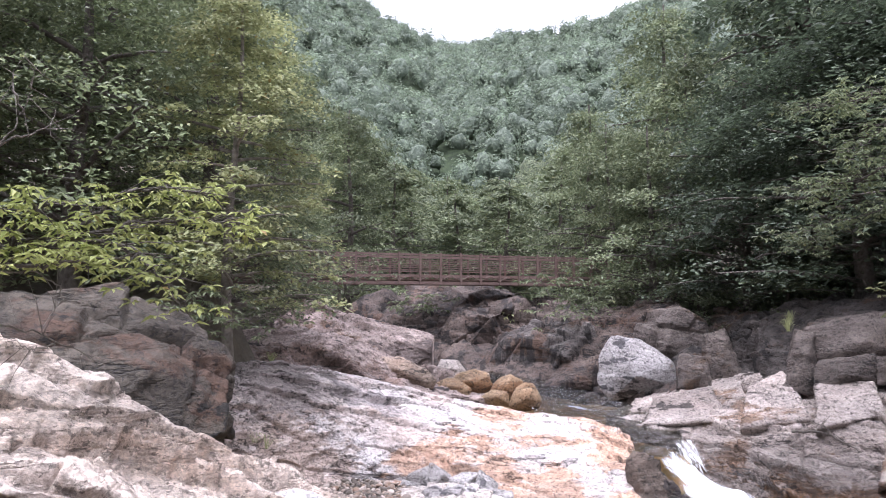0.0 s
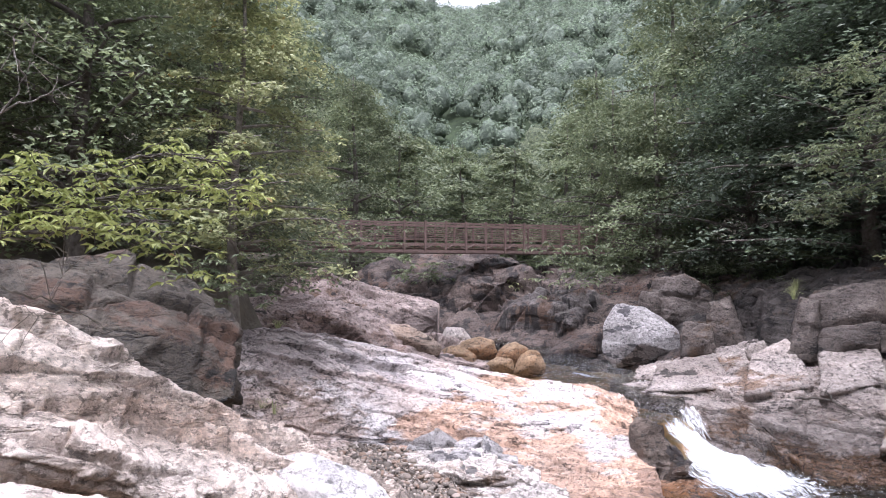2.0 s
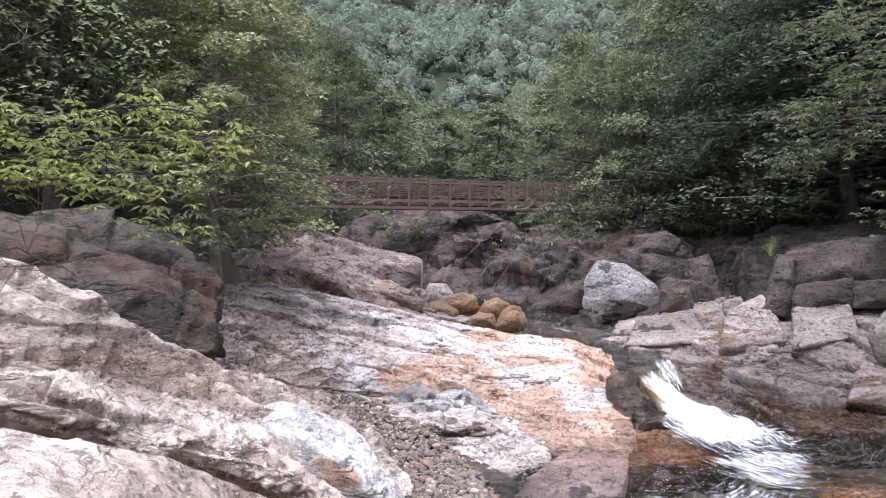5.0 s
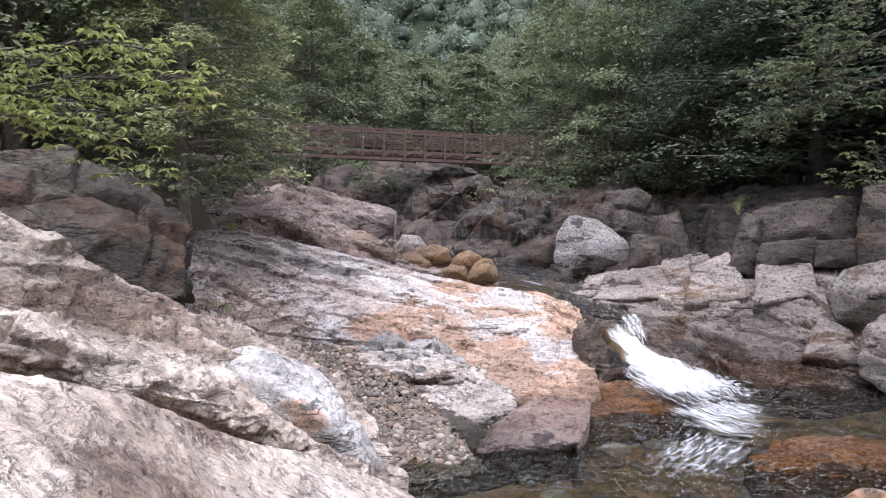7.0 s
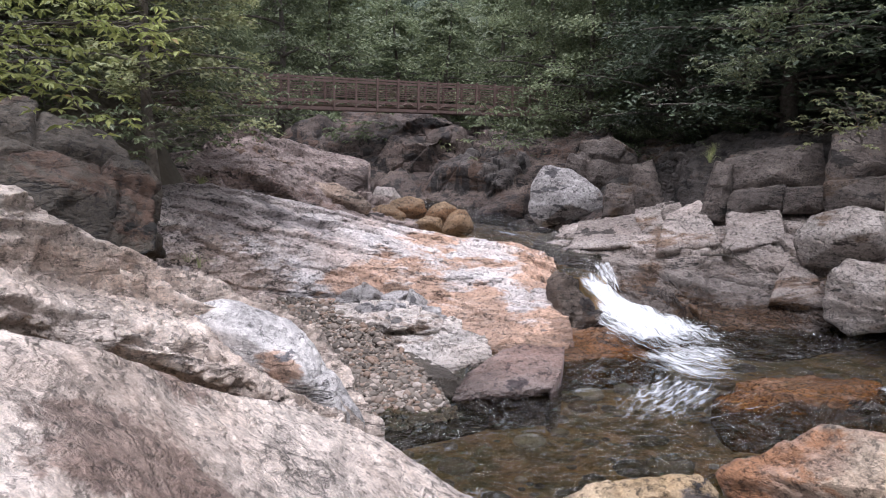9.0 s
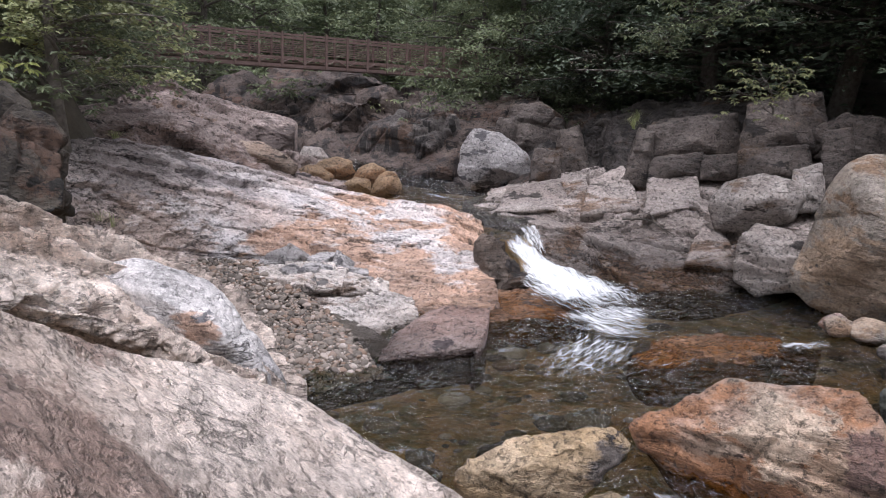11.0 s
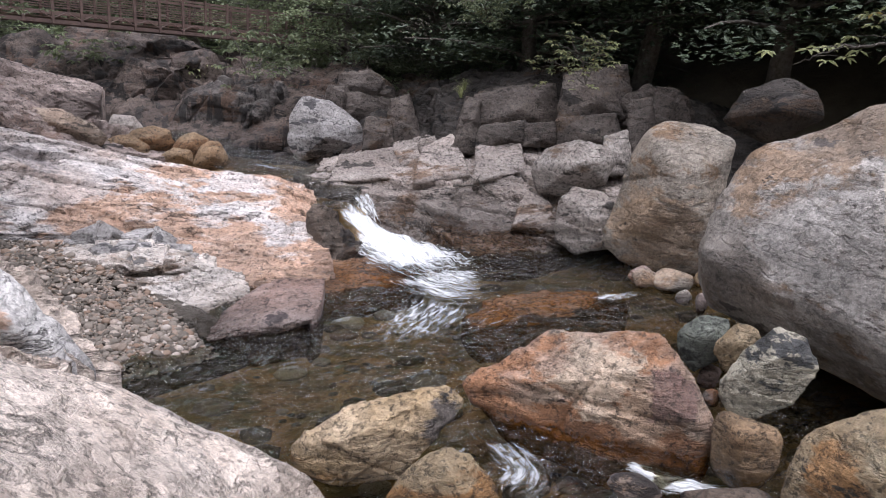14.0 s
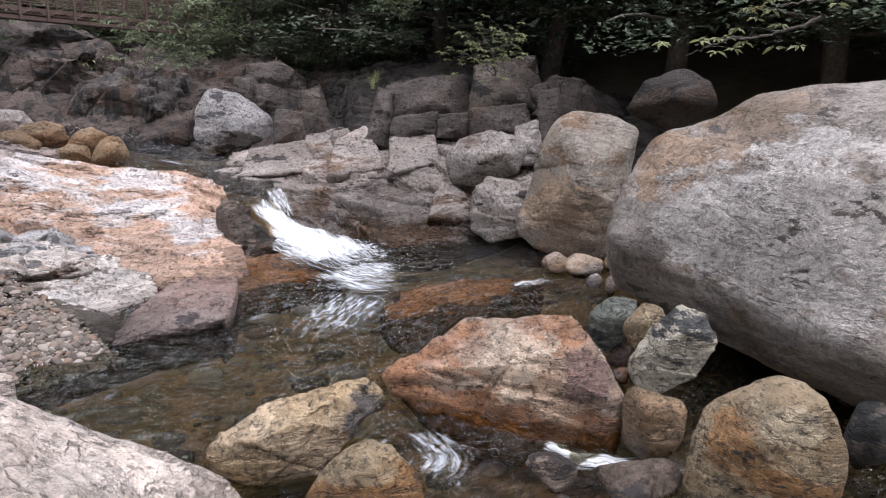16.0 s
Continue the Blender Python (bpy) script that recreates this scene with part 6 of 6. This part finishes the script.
def tree(name, place, height, radius, leaf, mat, label, seed, bark=None, branches=26, sprays=5, per=34, base=0.22, spray=0.55, lean=(0, 0), trunk_r=None, limb_shown=26):
    rng = np.random.default_rng(seed)
    root = new(name)
    root.location = place
    tagged(root, label, "tree")
    pts, nrms, limbs = crown_points(rng, height, radius, branches, sprays, per, base, spray=spray)
    bend = lambda p: p + np.stack([lean[0] * (p[:, 2] / height) ** 1.5, lean[1] * (p[:, 2] / height) ** 1.5, 0 * p[:, 2]], 1)
    v, f = leaves(bend(pts), nrms, leaf, rng)
    r0 = trunk_r or 0.022 * height
    z = np.linspace(-0.6, height * 0.93, 12)
    stem = np.stack([0.12 * np.sin(z * 0.7 + seed), 0.12 * np.cos(z * 0.6), z], 1)
    pieces = [tube(stem + np.stack([lean[0] * np.clip(z / height, 0, 1) ** 1.5, lean[1] * np.clip(z / height, 0, 1) ** 1.5, 0 * z], 1), r0 * (1 - 0.9 * np.clip(z / height, 0, 1)), 9)]
    for line in limbs[:limb_shown]:
        pieces.append(tube(bend(line), np.linspace(r0 * 0.32, r0 * 0.06, len(line)), 5))
    part("trunk", *join(pieces), bark or M_BARK, root)
    part("crown", v, f, mat, root, smooth=False)
    return root


rng = np.random.default_rng(11)
# slender yellow-green tree on the left bank and its darker neighbours
tree("tree", (-4.35, 13.7, gz(-4.35, 13.7)), 9.5, 2.1, 0.115, M_LEAF_YELLOW, "slender yellow-green tree on the rocks by the stream", 3, M_BARK_PALE, branches=50, sprays=6, per=46, base=0.24, spray=0.42, trunk_r=0.13)
SPECS = [
    # x, y, height, radius, which
    (-7.5, 13.5, 11, 3.2, 0), (-10.5, 12.5, 12, 3.6, 0), (-6.2, 17.5, 12, 3.0, 4), (-9.5, 18.5, 13, 3.6, 2), (-13.5, 16.0, 14, 4.0, 2),
    (-8.0, 24.0, 11, 3.0, 2), (-11.5, 25.0, 14, 3.8, 2), (-15.5, 23.0, 15, 4.2, 2), (-6.8, 29.5, 8, 2.4, 2), (-10.5, 32.0, 13, 3.4, 2), (-16.0, 32.0, 16, 4.4, 2),
    (-14.0, 9.0, 13, 3.8, 0), (-19.0, 18.0, 16, 4.4, 1),
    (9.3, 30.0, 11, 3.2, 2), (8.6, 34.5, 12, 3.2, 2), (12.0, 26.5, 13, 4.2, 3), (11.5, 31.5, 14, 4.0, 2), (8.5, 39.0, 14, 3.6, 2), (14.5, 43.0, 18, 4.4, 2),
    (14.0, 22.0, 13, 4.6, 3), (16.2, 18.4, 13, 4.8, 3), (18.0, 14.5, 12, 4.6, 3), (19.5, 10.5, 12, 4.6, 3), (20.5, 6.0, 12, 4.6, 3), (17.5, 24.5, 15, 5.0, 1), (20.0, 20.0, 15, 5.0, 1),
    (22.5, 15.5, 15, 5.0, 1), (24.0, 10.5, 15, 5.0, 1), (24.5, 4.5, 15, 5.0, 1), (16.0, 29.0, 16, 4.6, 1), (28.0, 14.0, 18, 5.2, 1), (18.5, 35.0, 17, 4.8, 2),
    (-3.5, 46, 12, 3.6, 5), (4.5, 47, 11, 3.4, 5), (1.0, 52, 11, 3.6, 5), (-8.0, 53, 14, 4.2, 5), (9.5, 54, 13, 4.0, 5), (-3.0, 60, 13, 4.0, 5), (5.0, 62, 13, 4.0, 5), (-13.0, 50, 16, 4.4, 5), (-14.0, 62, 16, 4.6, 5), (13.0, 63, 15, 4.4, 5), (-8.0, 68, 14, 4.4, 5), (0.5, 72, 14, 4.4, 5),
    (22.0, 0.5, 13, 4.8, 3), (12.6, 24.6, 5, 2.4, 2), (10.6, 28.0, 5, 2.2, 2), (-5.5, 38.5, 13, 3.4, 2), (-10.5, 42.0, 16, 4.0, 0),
]
TEMPLATES = [
    tree("tree", (0, 0, -200), 12, 3.6, 0.15, M_LEAF_SHADE, "dark green broadleaf tree on the wooded bank", 21, branches=46, sprays=5, per=72, base=0.22, spray=0.95),
    tree("tree", (0, 0, -200), 12, 3.6, 0.22, M_LEAF_WOOD_SHADE, "tall dark green broadleaf tree on the slope", 22, branches=46, sprays=4, per=62, base=0.02, spray=1.1),
    tree("tree", (0, 0, -200), 12, 3.6, 0.2, M_LEAF_MID, "mid green broadleaf tree in layered sprays", 23, branches=48, sprays=4, per=66, base=0.02, spray=1.0),
    tree("tree", (0, 0, -200), 12, 3.6, 0.14, M_LEAF_WOOD_SHADE, "tall broadleaf tree with a high dense crown over the bank", 24, branches=52, sprays=5, per=84, base=0.28, spray=1.0),
    tree("tree", (0, 0, -200), 12, 3.6, 0.17, M_LEAF_MID, "green broadleaf tree with fine leaves over the rocks", 25, branches=52, sprays=5, per=76, base=0.05, spray=0.9),
    tree("tree", (0, 0, -200), 12, 3.6, 0.34, M_LEAF_MID, "round green tree in the valley behind the bridge", 26, branches=50, sprays=5, per=20, base=0.02, spray=0.8),
]
used = set()
for i, (x, y, h, r, k) in enumerate(SPECS):
    m = pose(x, y, gz(x, y) - 0.3, 0, 0, rng.uniform(0, 360)) @ Matrix.Diagonal((r / 3.6, r / 3.6, h / 12, 1))
    if k in used:
        copy_thing(TEMPLATES[k], m)
    else:
        used.add(k)
        TEMPLATES[k].matrix_basis = m
for k, ob in enumerate(TEMPLATES):
    ob["group"] = "trees of the wooded banks"


def canopy_material(name, dark, light, scale, depth):
    """Close leaf cover seen from afar: mottled green with deep relief, its hollows coloured dark for shade between
    leaves, each crown a little different.
    """
    m, n, l, bsdf = material(name)
    g = n.new("ShaderNodeNewGeometry")
    f = noise_node(n, l, g.outputs["Position"], scale, 7, 0.72)
    col = mix(n, l, ramp(n, l, f, 0.36, 0.62), dark, light)
    own = n.new("ShaderNodeHueSaturation")
    r = ramp(n, l, g.outputs["Random Per Island"], 0.0, 1.0)
    r.node.inputs["To Min"].default_value, r.node.inputs["To Max"].default_value = 0.86, 1.16
    l.new(r, own.inputs["Value"])
    l.new(col, own.inputs["Color"])
    l.new(own.outputs[0], bsdf.inputs["Base Color"])
    bsdf.inputs["Roughness"].default_value = 0.7
    b = n.new("ShaderNodeBump")
    b.inputs["Strength"].default_value, b.inputs["Distance"].default_value = 1.0, depth
    l.new(f, b.inputs["Height"])
    l.new(b.outputs[0], bsdf.inputs["Normal"])
    return m


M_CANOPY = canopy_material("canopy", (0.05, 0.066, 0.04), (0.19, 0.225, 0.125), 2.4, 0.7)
# the far crowns' green is lightened and greyed to stand for haze
M_CANOPY_FAR_HAZE = canopy_material("canopy_far_haze", (0.078, 0.104, 0.0754), (0.195, 0.24, 0.176), 0.8, 1.0)


def forest(name, places, heights, leaf, per, mat, label, seed, inner, level=2, core=0.7):
    """A far wood: lobed uneven crowns with loose clumps of leaves round them, in one object."""
    rg = np.random.default_rng(seed)
    n = len(places)
    rad = heights * rg.uniform(0.28, 0.44, n)
    top = places + np.stack([0 * heights, 0 * heights, heights * 0.5], 1)
    shift_ = rg.uniform(0, 90, (n, 3))

    def skin(u, k):
        q = u.reshape(-1, 3) + np.repeat(shift_, k, 0)
        return (1 + 0.4 * vnoise(q * 1.7, seed) + 0.24 * vnoise(q * 4.1, seed + 1)).reshape(n, k, 1)

    tall = (rg.uniform(0.95, 1.5, n))[:, None, None] ** np.array([0, 0, 1])
    u = rg.normal(0, 1, (n, per, 3))
    u /= np.linalg.norm(u, axis=2, keepdims=True)
    u[..., 2] = np.abs(u[..., 2]) * 1.2 - 0.25
    c = top[:, None] + u * rad[:, None, None] * tall * skin(u, per) * rg.uniform(0.8, 1.08, (n, per, 1))
    size = np.repeat(leaf * np.clip(np.hypot(places[:, 0], places[:, 1]), 40, 230), per)
    v, f = leaves(c.reshape(-1, 3), (u + [0, 0, 0.45]).reshape(-1, 3), size, rg, 0.5, 0.3)
    s0, g0 = ICO[level]
    k = len(s0)
    body = np.tile(s0[None], (n, 1, 1))
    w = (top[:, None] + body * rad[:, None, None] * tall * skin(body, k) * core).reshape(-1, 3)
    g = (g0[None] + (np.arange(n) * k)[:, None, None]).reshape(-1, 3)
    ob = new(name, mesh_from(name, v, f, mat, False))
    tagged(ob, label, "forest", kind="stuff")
    # inner crown bodies, their dark mottling painted as shaded gaps in the foliage
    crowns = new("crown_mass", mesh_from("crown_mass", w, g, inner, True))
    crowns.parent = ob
    return ob


def scatter(n, x0, x1, y0, y1, seed, keep):
    rg = np.random.default_rng(seed)
    x, y = rg.uniform(x0, x1, n), rg.uniform(y0, y1, n)
    ok = keep(x, y)
    x, y = x[ok], y[ok]
    return np.stack([x, y, ground_height(x, y)], 1), rg


pl, rg = scatter(560, -40, 40, 50, 135, 31, lambda x, y: ((y > 66) | (np.abs(x - 1) > 17)) & (np.abs(x - 1) < 0.34 * y))
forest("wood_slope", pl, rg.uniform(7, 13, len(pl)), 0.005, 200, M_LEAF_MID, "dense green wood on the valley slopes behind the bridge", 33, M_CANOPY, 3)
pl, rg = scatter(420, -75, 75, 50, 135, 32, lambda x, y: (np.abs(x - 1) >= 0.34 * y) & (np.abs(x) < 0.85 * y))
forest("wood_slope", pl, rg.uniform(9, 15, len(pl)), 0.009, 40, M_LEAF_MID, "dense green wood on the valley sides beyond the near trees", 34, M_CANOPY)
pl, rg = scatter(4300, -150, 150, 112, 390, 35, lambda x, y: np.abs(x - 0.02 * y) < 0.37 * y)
forest("wood_far", pl, rg.uniform(6, 11, len(pl)), 0.0052, 150, M_LEAF_FAR_HAZE, "far wooded mountain side under a pale sky", 37, M_CANOPY_FAR_HAZE, 2, 0.6)
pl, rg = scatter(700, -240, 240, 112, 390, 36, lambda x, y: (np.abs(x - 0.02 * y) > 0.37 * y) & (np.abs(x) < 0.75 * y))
forest("wood_far", pl, rg.uniform(13, 20, len(pl)), 0.01, 20, M_LEAF_FAR_HAZE, "far wooded valley side beyond the near trees", 38, M_CANOPY_FAR_HAZE, 2)
# unseen wood, added behind the camera to cut light from the low sky
pl, rg = scatter(200, -45, 60, -48, -14, 41, lambda x, y: np.abs(x - 8) + 0 * y < 60)
forest("wood_behind", pl, rg.uniform(14, 20, len(pl)), 0.02, 30, M_LEAF_MID, "unseen green wood added downstream to block low sky light", 43, M_CANOPY)


# ---- branch with large bright leaves reaching over the left slab ----
def whorls(tips, out, size, rg, per=6, droop=0.25, wide=0.2):
    """Leaves spread like fingers round each twig end, drooping a little."""
    n = len(tips)
    face = math.pi * 1.5
    a0 = np.arctan2(out[:, 1], out[:, 0])
    az_ = a0[:, None] + np.linspace(-0.5, 0.5, per) * face + rg.normal(0, 0.25, (n, per))
    d = np.stack([np.cos(az_), np.sin(az_), -droop + rg.normal(0, 0.22, (n, per))], 2).reshape(-1, 3)
    d /= np.linalg.norm(d, axis=1, keepdims=True)
    up = np.array([0.0, 0.0, 1.0]) + rg.normal(0, 0.25, (n * per, 3))
    up -= d * (up * d).sum(1, keepdims=True)
    up /= np.linalg.norm(up, axis=1, keepdims=True)
    w = np.cross(up, d)
    s = (size * rg.uniform(0.6, 1.25, n * per))[:, None]
    base = np.repeat(tips, per, 0) + d * s * 0.12
    mid_, tip = base + d * s * 0.5 + up * s * 0.03, base + d * s - up * s * 0.16
    v = np.stack([base, mid_ + w * s * wide + up * s * 0.05, tip, mid_ - w * s * wide + up * s * 0.05], 1).reshape(-1, 3)
    return v, np.arange(4 * n * per).reshape(-1, 4)


def leafy_bough(name, lines, leaf, per_m, mat, label, seed, radius=0.35, thick=0.03, flat=0.35, droop=0.25):
    """A bough of limbs and twigs with a whorl of leaves at each twig's end."""
    rg = np.random.default_rng(seed)
    root = new(name)
    base = np.array(lines[0][0], float)
    root.location = base
    tagged(root, label, "branch")
    twigs, tips, outs = [], [], []
    for k, line in enumerate(lines):
        c = catmull(np.array(line, float) - base, 24)
        c += 0.015 * rg.normal(0, 1, c.shape)
        part("limb", *tube(c, np.linspace(thick, thick * 0.2, len(c)) * (1 if k == 0 else 0.6), 7), M_BARK, root)
        length = np.linalg.norm(np.diff(c, axis=0), axis=1).sum()
        n = max(6, int(length * per_m / 6))
        i = (rg.uniform(0.15, 1.0, n) ** 0.8 * 23).astype(int)
        tip = c[i] + rg.normal(0, radius, (n, 3)) * [1, 1, flat]
        tips.append(tip)
        outs.append(tip - c[np.maximum(i - 3, 0)])
        for j in range(0, n, 2):
            start = c[max(i[j] - 2, 0)]
            twigs.append(tube(np.stack([start, 0.5 * (start + tip[j]) + [0, 0, 0.02], tip[j]]), [thick * 0.2, thick * 0.14, thick * 0.07], 4))
    tagged(part("twig_spray", *join(twigs), M_BARK, root), "thin brown twigs", kind="stuff")
    v, f = whorls(np.concatenate(tips), np.concatenate(outs), leaf, rg, droop=droop)
    part("foliage", v, f, mat, root, smooth=False)
    return root


leafy_bough("leafy_branch", [[(-4.21, 4.82, 4.26), (-3.49, 5.24, 4.65), (-3.06, 5.48, 4.88), (-2.64, 5.79, 5.05), (-2.05, 6.23, 5.11), (-1.83, 6.52, 4.95)], [(-3.49, 5.24, 4.65), (-3.24, 5.24, 5.05), (-3.09, 5.20, 5.18)], [(-3.06, 5.48, 4.88), (-2.83, 5.67, 5.26), (-2.37, 6.07, 5.40), (-1.98, 6.34, 5.20)], [(-3.01, 5.40, 4.87), (-2.59, 5.39, 4.80), (-2.28, 5.44, 4.53), (-2.11, 5.51, 4.25)], [(-3.43, 5.16, 4.65), (-3.07, 5.14, 4.65), (-2.76, 5.20, 4.69), (-2.51, 5.33, 4.73)], [(-3.84, 5.12, 4.60), (-3.49, 5.23, 4.79), (-3.18, 5.31, 4.79)]], 0.095, 215, M_LEAF_BRIGHT, "bright yellow-green leafy branch reaching over the slab", 51, 0.21, 0.035, 0.3)
leafy_bough("leafy_branch", [[(9.85, 13.46, 7.66), (9.08, 14.11, 7.09), (8.37, 14.57, 6.93), (8.14, 14.73, 6.76)], [(9.90, 13.61, 6.76), (9.28, 14.10, 6.36), (8.30, 14.75, 5.95), (8.11, 14.88, 5.71)], [(10.27, 13.91, 9.36), (9.48, 14.59, 8.96), (8.14, 15.42, 8.82)], [(9.77, 13.27, 8.55), (9.19, 13.83, 8.00), (8.72, 14.28, 7.37)]], 0.15, 300, M_LEAF_MID, "pale green spray hanging at the edge of the wood", 53, 0.5, 0.03, 0.3)
leafy_bough("leafy_branch", [[(8.12, 4.45, 5.00), (7.92, 4.81, 4.82), (7.60, 5.30, 4.72), (7.36, 5.62, 4.52)], [(8.09, 4.47, 5.17), (7.87, 4.85, 5.11), (7.64, 5.19, 5.05)]], 0.12, 45, M_LEAF_YELLOW, "green leafy branch against the dark wood", 54, 0.22, 0.025, 0.35)
leafy_bough("leafy_branch", [[(10.98, 14.52, 4.19), (10.87, 14.59, 4.74), (10.58, 14.76, 5.27)], [(10.98, 14.52, 4.19), (11.14, 14.39, 4.90), (11.36, 14.18, 5.39)], [(10.98, 14.52, 4.19), (10.59, 14.79, 4.58), (10.29, 15.00, 4.70)]], 0.13, 120, M_LEAF_YELLOW, "green shrub spray rooted in the rock bank", 55, 0.42, 0.03, 0.6)


# ---- small plants rooted in the rock ----
def tuft(name, place, height, spread, count, mat, label, seed):
    """A tuft of narrow arching blades."""
    rg = np.random.default_rng(seed)
    vs, fs = [], []
    for i in range(count):
        a, lean_, h = rg.uniform(0, 6.28), rg.uniform(0.2, 1.0) * spread, height * rg.uniform(0.5, 1.1)
        d = np.array([math.cos(a), math.sin(a), 0])
        w = np.array([-d[1], d[0], 0]) * 0.004
        o = rg.normal(0, 0.05 * spread, 3) * [1, 1, 0]
        p = [o, o + d * lean_ * 0.35 + [0, 0, h * 0.7], o + d * lean_ + [0, 0, h * (0.9 - 0.5 * lean_ / spread)]]
        k = len(vs)
        vs += [p[0] - w, p[0] + w, p[1] - w, p[1] + w, p[2] - w * 0.1, p[2] + w * 0.1]
        fs += [(k, k + 1, k + 3, k + 2), (k + 2, k + 3, k + 5, k + 4)]
    ob = new(name, mesh_from(name, np.array(vs), np.array(fs), mat, False))
    ob.location = place
    return tagged(ob, label, "plant")


def bare_branch(name, lines, mat, label, thick, seed):
    rg = np.random.default_rng(seed)
    base = np.array(lines[0][0], float)
    root = new(name)
    root.location = base
    tagged(root, label, "branch")
    for k, line in enumerate(lines):
        c = catmull(np.array(line, float) - base, 18) + 0.012 * rg.normal(0, 1, (18, 3))
        limb = part("limb", *tube(c, np.linspace(thick, thick * 0.25, 18) * (1 if k == 0 else 0.6), 6), mat, root)
        for j in rg.integers(5, 17, 6):
            tip = c[j] + rg.normal(0, 0.22, 3)
            part("twig", *tube(np.stack([c[j], 0.5 * (c[j] + tip) + rg.normal(0, 0.02, 3), tip]), [thick * 0.25, thick * 0.2, thick * 0.08], 5), mat, limb)
    return root


tuft("grass_tuft", (-2.99, 11.49, 1.92), 0.30, 0.45, 16, M_LEAF_YELLOW, "thin green tuft growing in a crevice of the slab", 71)
tuft("grass_tuft", (-3.23, 11.65, 1.99), 0.25, 0.40, 10, M_LEAF_YELLOW, "small green tuft in a rock crevice", 72)
tuft("grass_tuft", (-4.45, 17.38, 2.88), 0.30, 0.50, 60, M_LEAF_YELLOW, "yellowish grass tuft below the ledge", 73)
tuft("grass_tuft", (-4.34, 9.96, 3.51), 0.35, 0.35, 50, M_LEAF_YELLOW, "grass tuft on the dark rock face", 74)
tuft("grass_tuft", (9.26, 18.15, 3.61), 0.50, 0.50, 60, M_LEAF_YELLOW, "mossy grass tuft on top of the bank rock", 75)
tuft("grass_tuft", (10.44, 20.34, 3.79), 0.50, 0.50, 60, M_LEAF_YELLOW, "yellow-green grass on the edge of the bank rock", 76)
bare_branch("bare_branch", [[(-5.46, 7.05, 5.60), (-4.94, 7.31, 6.11), (-4.66, 7.45, 6.29), (-4.43, 7.55, 6.45)], [(-4.94, 7.31, 6.11), (-4.73, 7.35, 6.49), (-4.59, 7.30, 6.93)], [(-4.73, 7.35, 6.49), (-4.78, 7.21, 6.83), (-4.64, 7.20, 7.12)]], M_BARK_PALE, "grey leafless branch above the bank", 0.02, 81)
bare_branch("bare_branch", [[(-3.77, 5.17, 4.34), (-3.47, 5.25, 4.21), (-3.14, 5.45, 4.05), (-2.80, 5.62, 3.83)], [(-3.14, 5.45, 4.05), (-3.22, 5.29, 3.99), (-3.35, 5.21, 4.08)], [(-3.43, 5.16, 4.60), (-3.12, 5.23, 4.56), (-2.97, 5.21, 4.43), (-3.02, 5.19, 4.30)]], M_BARK_PALE, "thin dry twigs hanging over the near slab", 0.014, 82)
leafy_bough("shrub", [[(-1.14, 32.96, 3.34), (-1.42, 32.97, 4.16), (-1.98, 32.94, 4.58)], [(-1.14, 32.96, 3.34), (-0.73, 32.99, 4.16), (-0.31, 33.00, 4.72)], [(-1.14, 32.96, 3.34), (-1.06, 32.98, 4.30), (-1.15, 32.97, 4.99)]], 0.26, 70, M_LEAF_MID, "shrub growing under the bridge", 90, 0.60, 0.03, 0.6)
leafy_bough("shrub", [[(3.07, 30.84, 3.48), (2.87, 30.86, 3.74), (2.56, 30.89, 3.89)], [(3.07, 30.84, 3.48), (3.33, 30.82, 3.79), (3.59, 30.79, 3.97)]], 0.26, 70, M_LEAF_YELLOW, "yellow-green shrub on the gorge rock below the bridge", 91, 0.32, 0.03, 0.6)
leafy_bough("shrub", [[(4.61, 27.61, 3.85), (4.28, 27.67, 4.77), (3.94, 27.70, 5.47)], [(4.61, 27.61, 3.85), (4.96, 27.55, 4.77), (5.19, 27.48, 5.70)], [(4.61, 27.61, 3.85), (5.62, 27.43, 4.31), (6.29, 27.28, 4.65)]], 0.26, 70, M_LEAF_MID, "green shrub hanging over the gorge wall", 92, 0.60, 0.03, 0.6)
leafy_bough("shrub", [[(-4.19, 26.67, 4.87), (-4.41, 26.62, 5.43), (-4.85, 26.53, 5.70)], [(-4.19, 26.67, 4.87), (-3.31, 26.77, 5.44), (-2.97, 26.78, 6.00)], [(-4.19, 26.67, 4.87), (-5.39, 25.94, 5.08), (-6.30, 25.22, 4.84)]], 0.26, 70, M_LEAF_MID, "green shrub at the end of the bridge", 93, 0.60, 0.03, 0.6)
leafy_bough("shrub", [[(-3.94, 12.27, 4.03), (-4.14, 11.99, 4.33), (-4.41, 11.68, 4.27)], [(-3.94, 12.27, 4.03), (-3.40, 12.85, 4.15), (-2.88, 12.88, 4.43)], [(-3.94, 12.27, 4.03), (-4.31, 11.40, 4.08), (-4.66, 10.93, 4.34)]], 0.14, 150, M_LEAF_MID, "low green shrub on the bank rocks", 94, 0.35, 0.03, 0.6)
bare_branch("bare_branch", [[(8.45, 16.58, 1.26), (8.98, 16.20, 1.30), (9.20, 15.77, 1.17), (9.42, 15.45, 1.02)], [(9.05, 16.07, 1.29), (9.02, 16.12, 1.44), (8.87, 16.18, 1.52)]], M_BARK, "dark dry stick lying in a cleft of the bank", 0.035, 83)
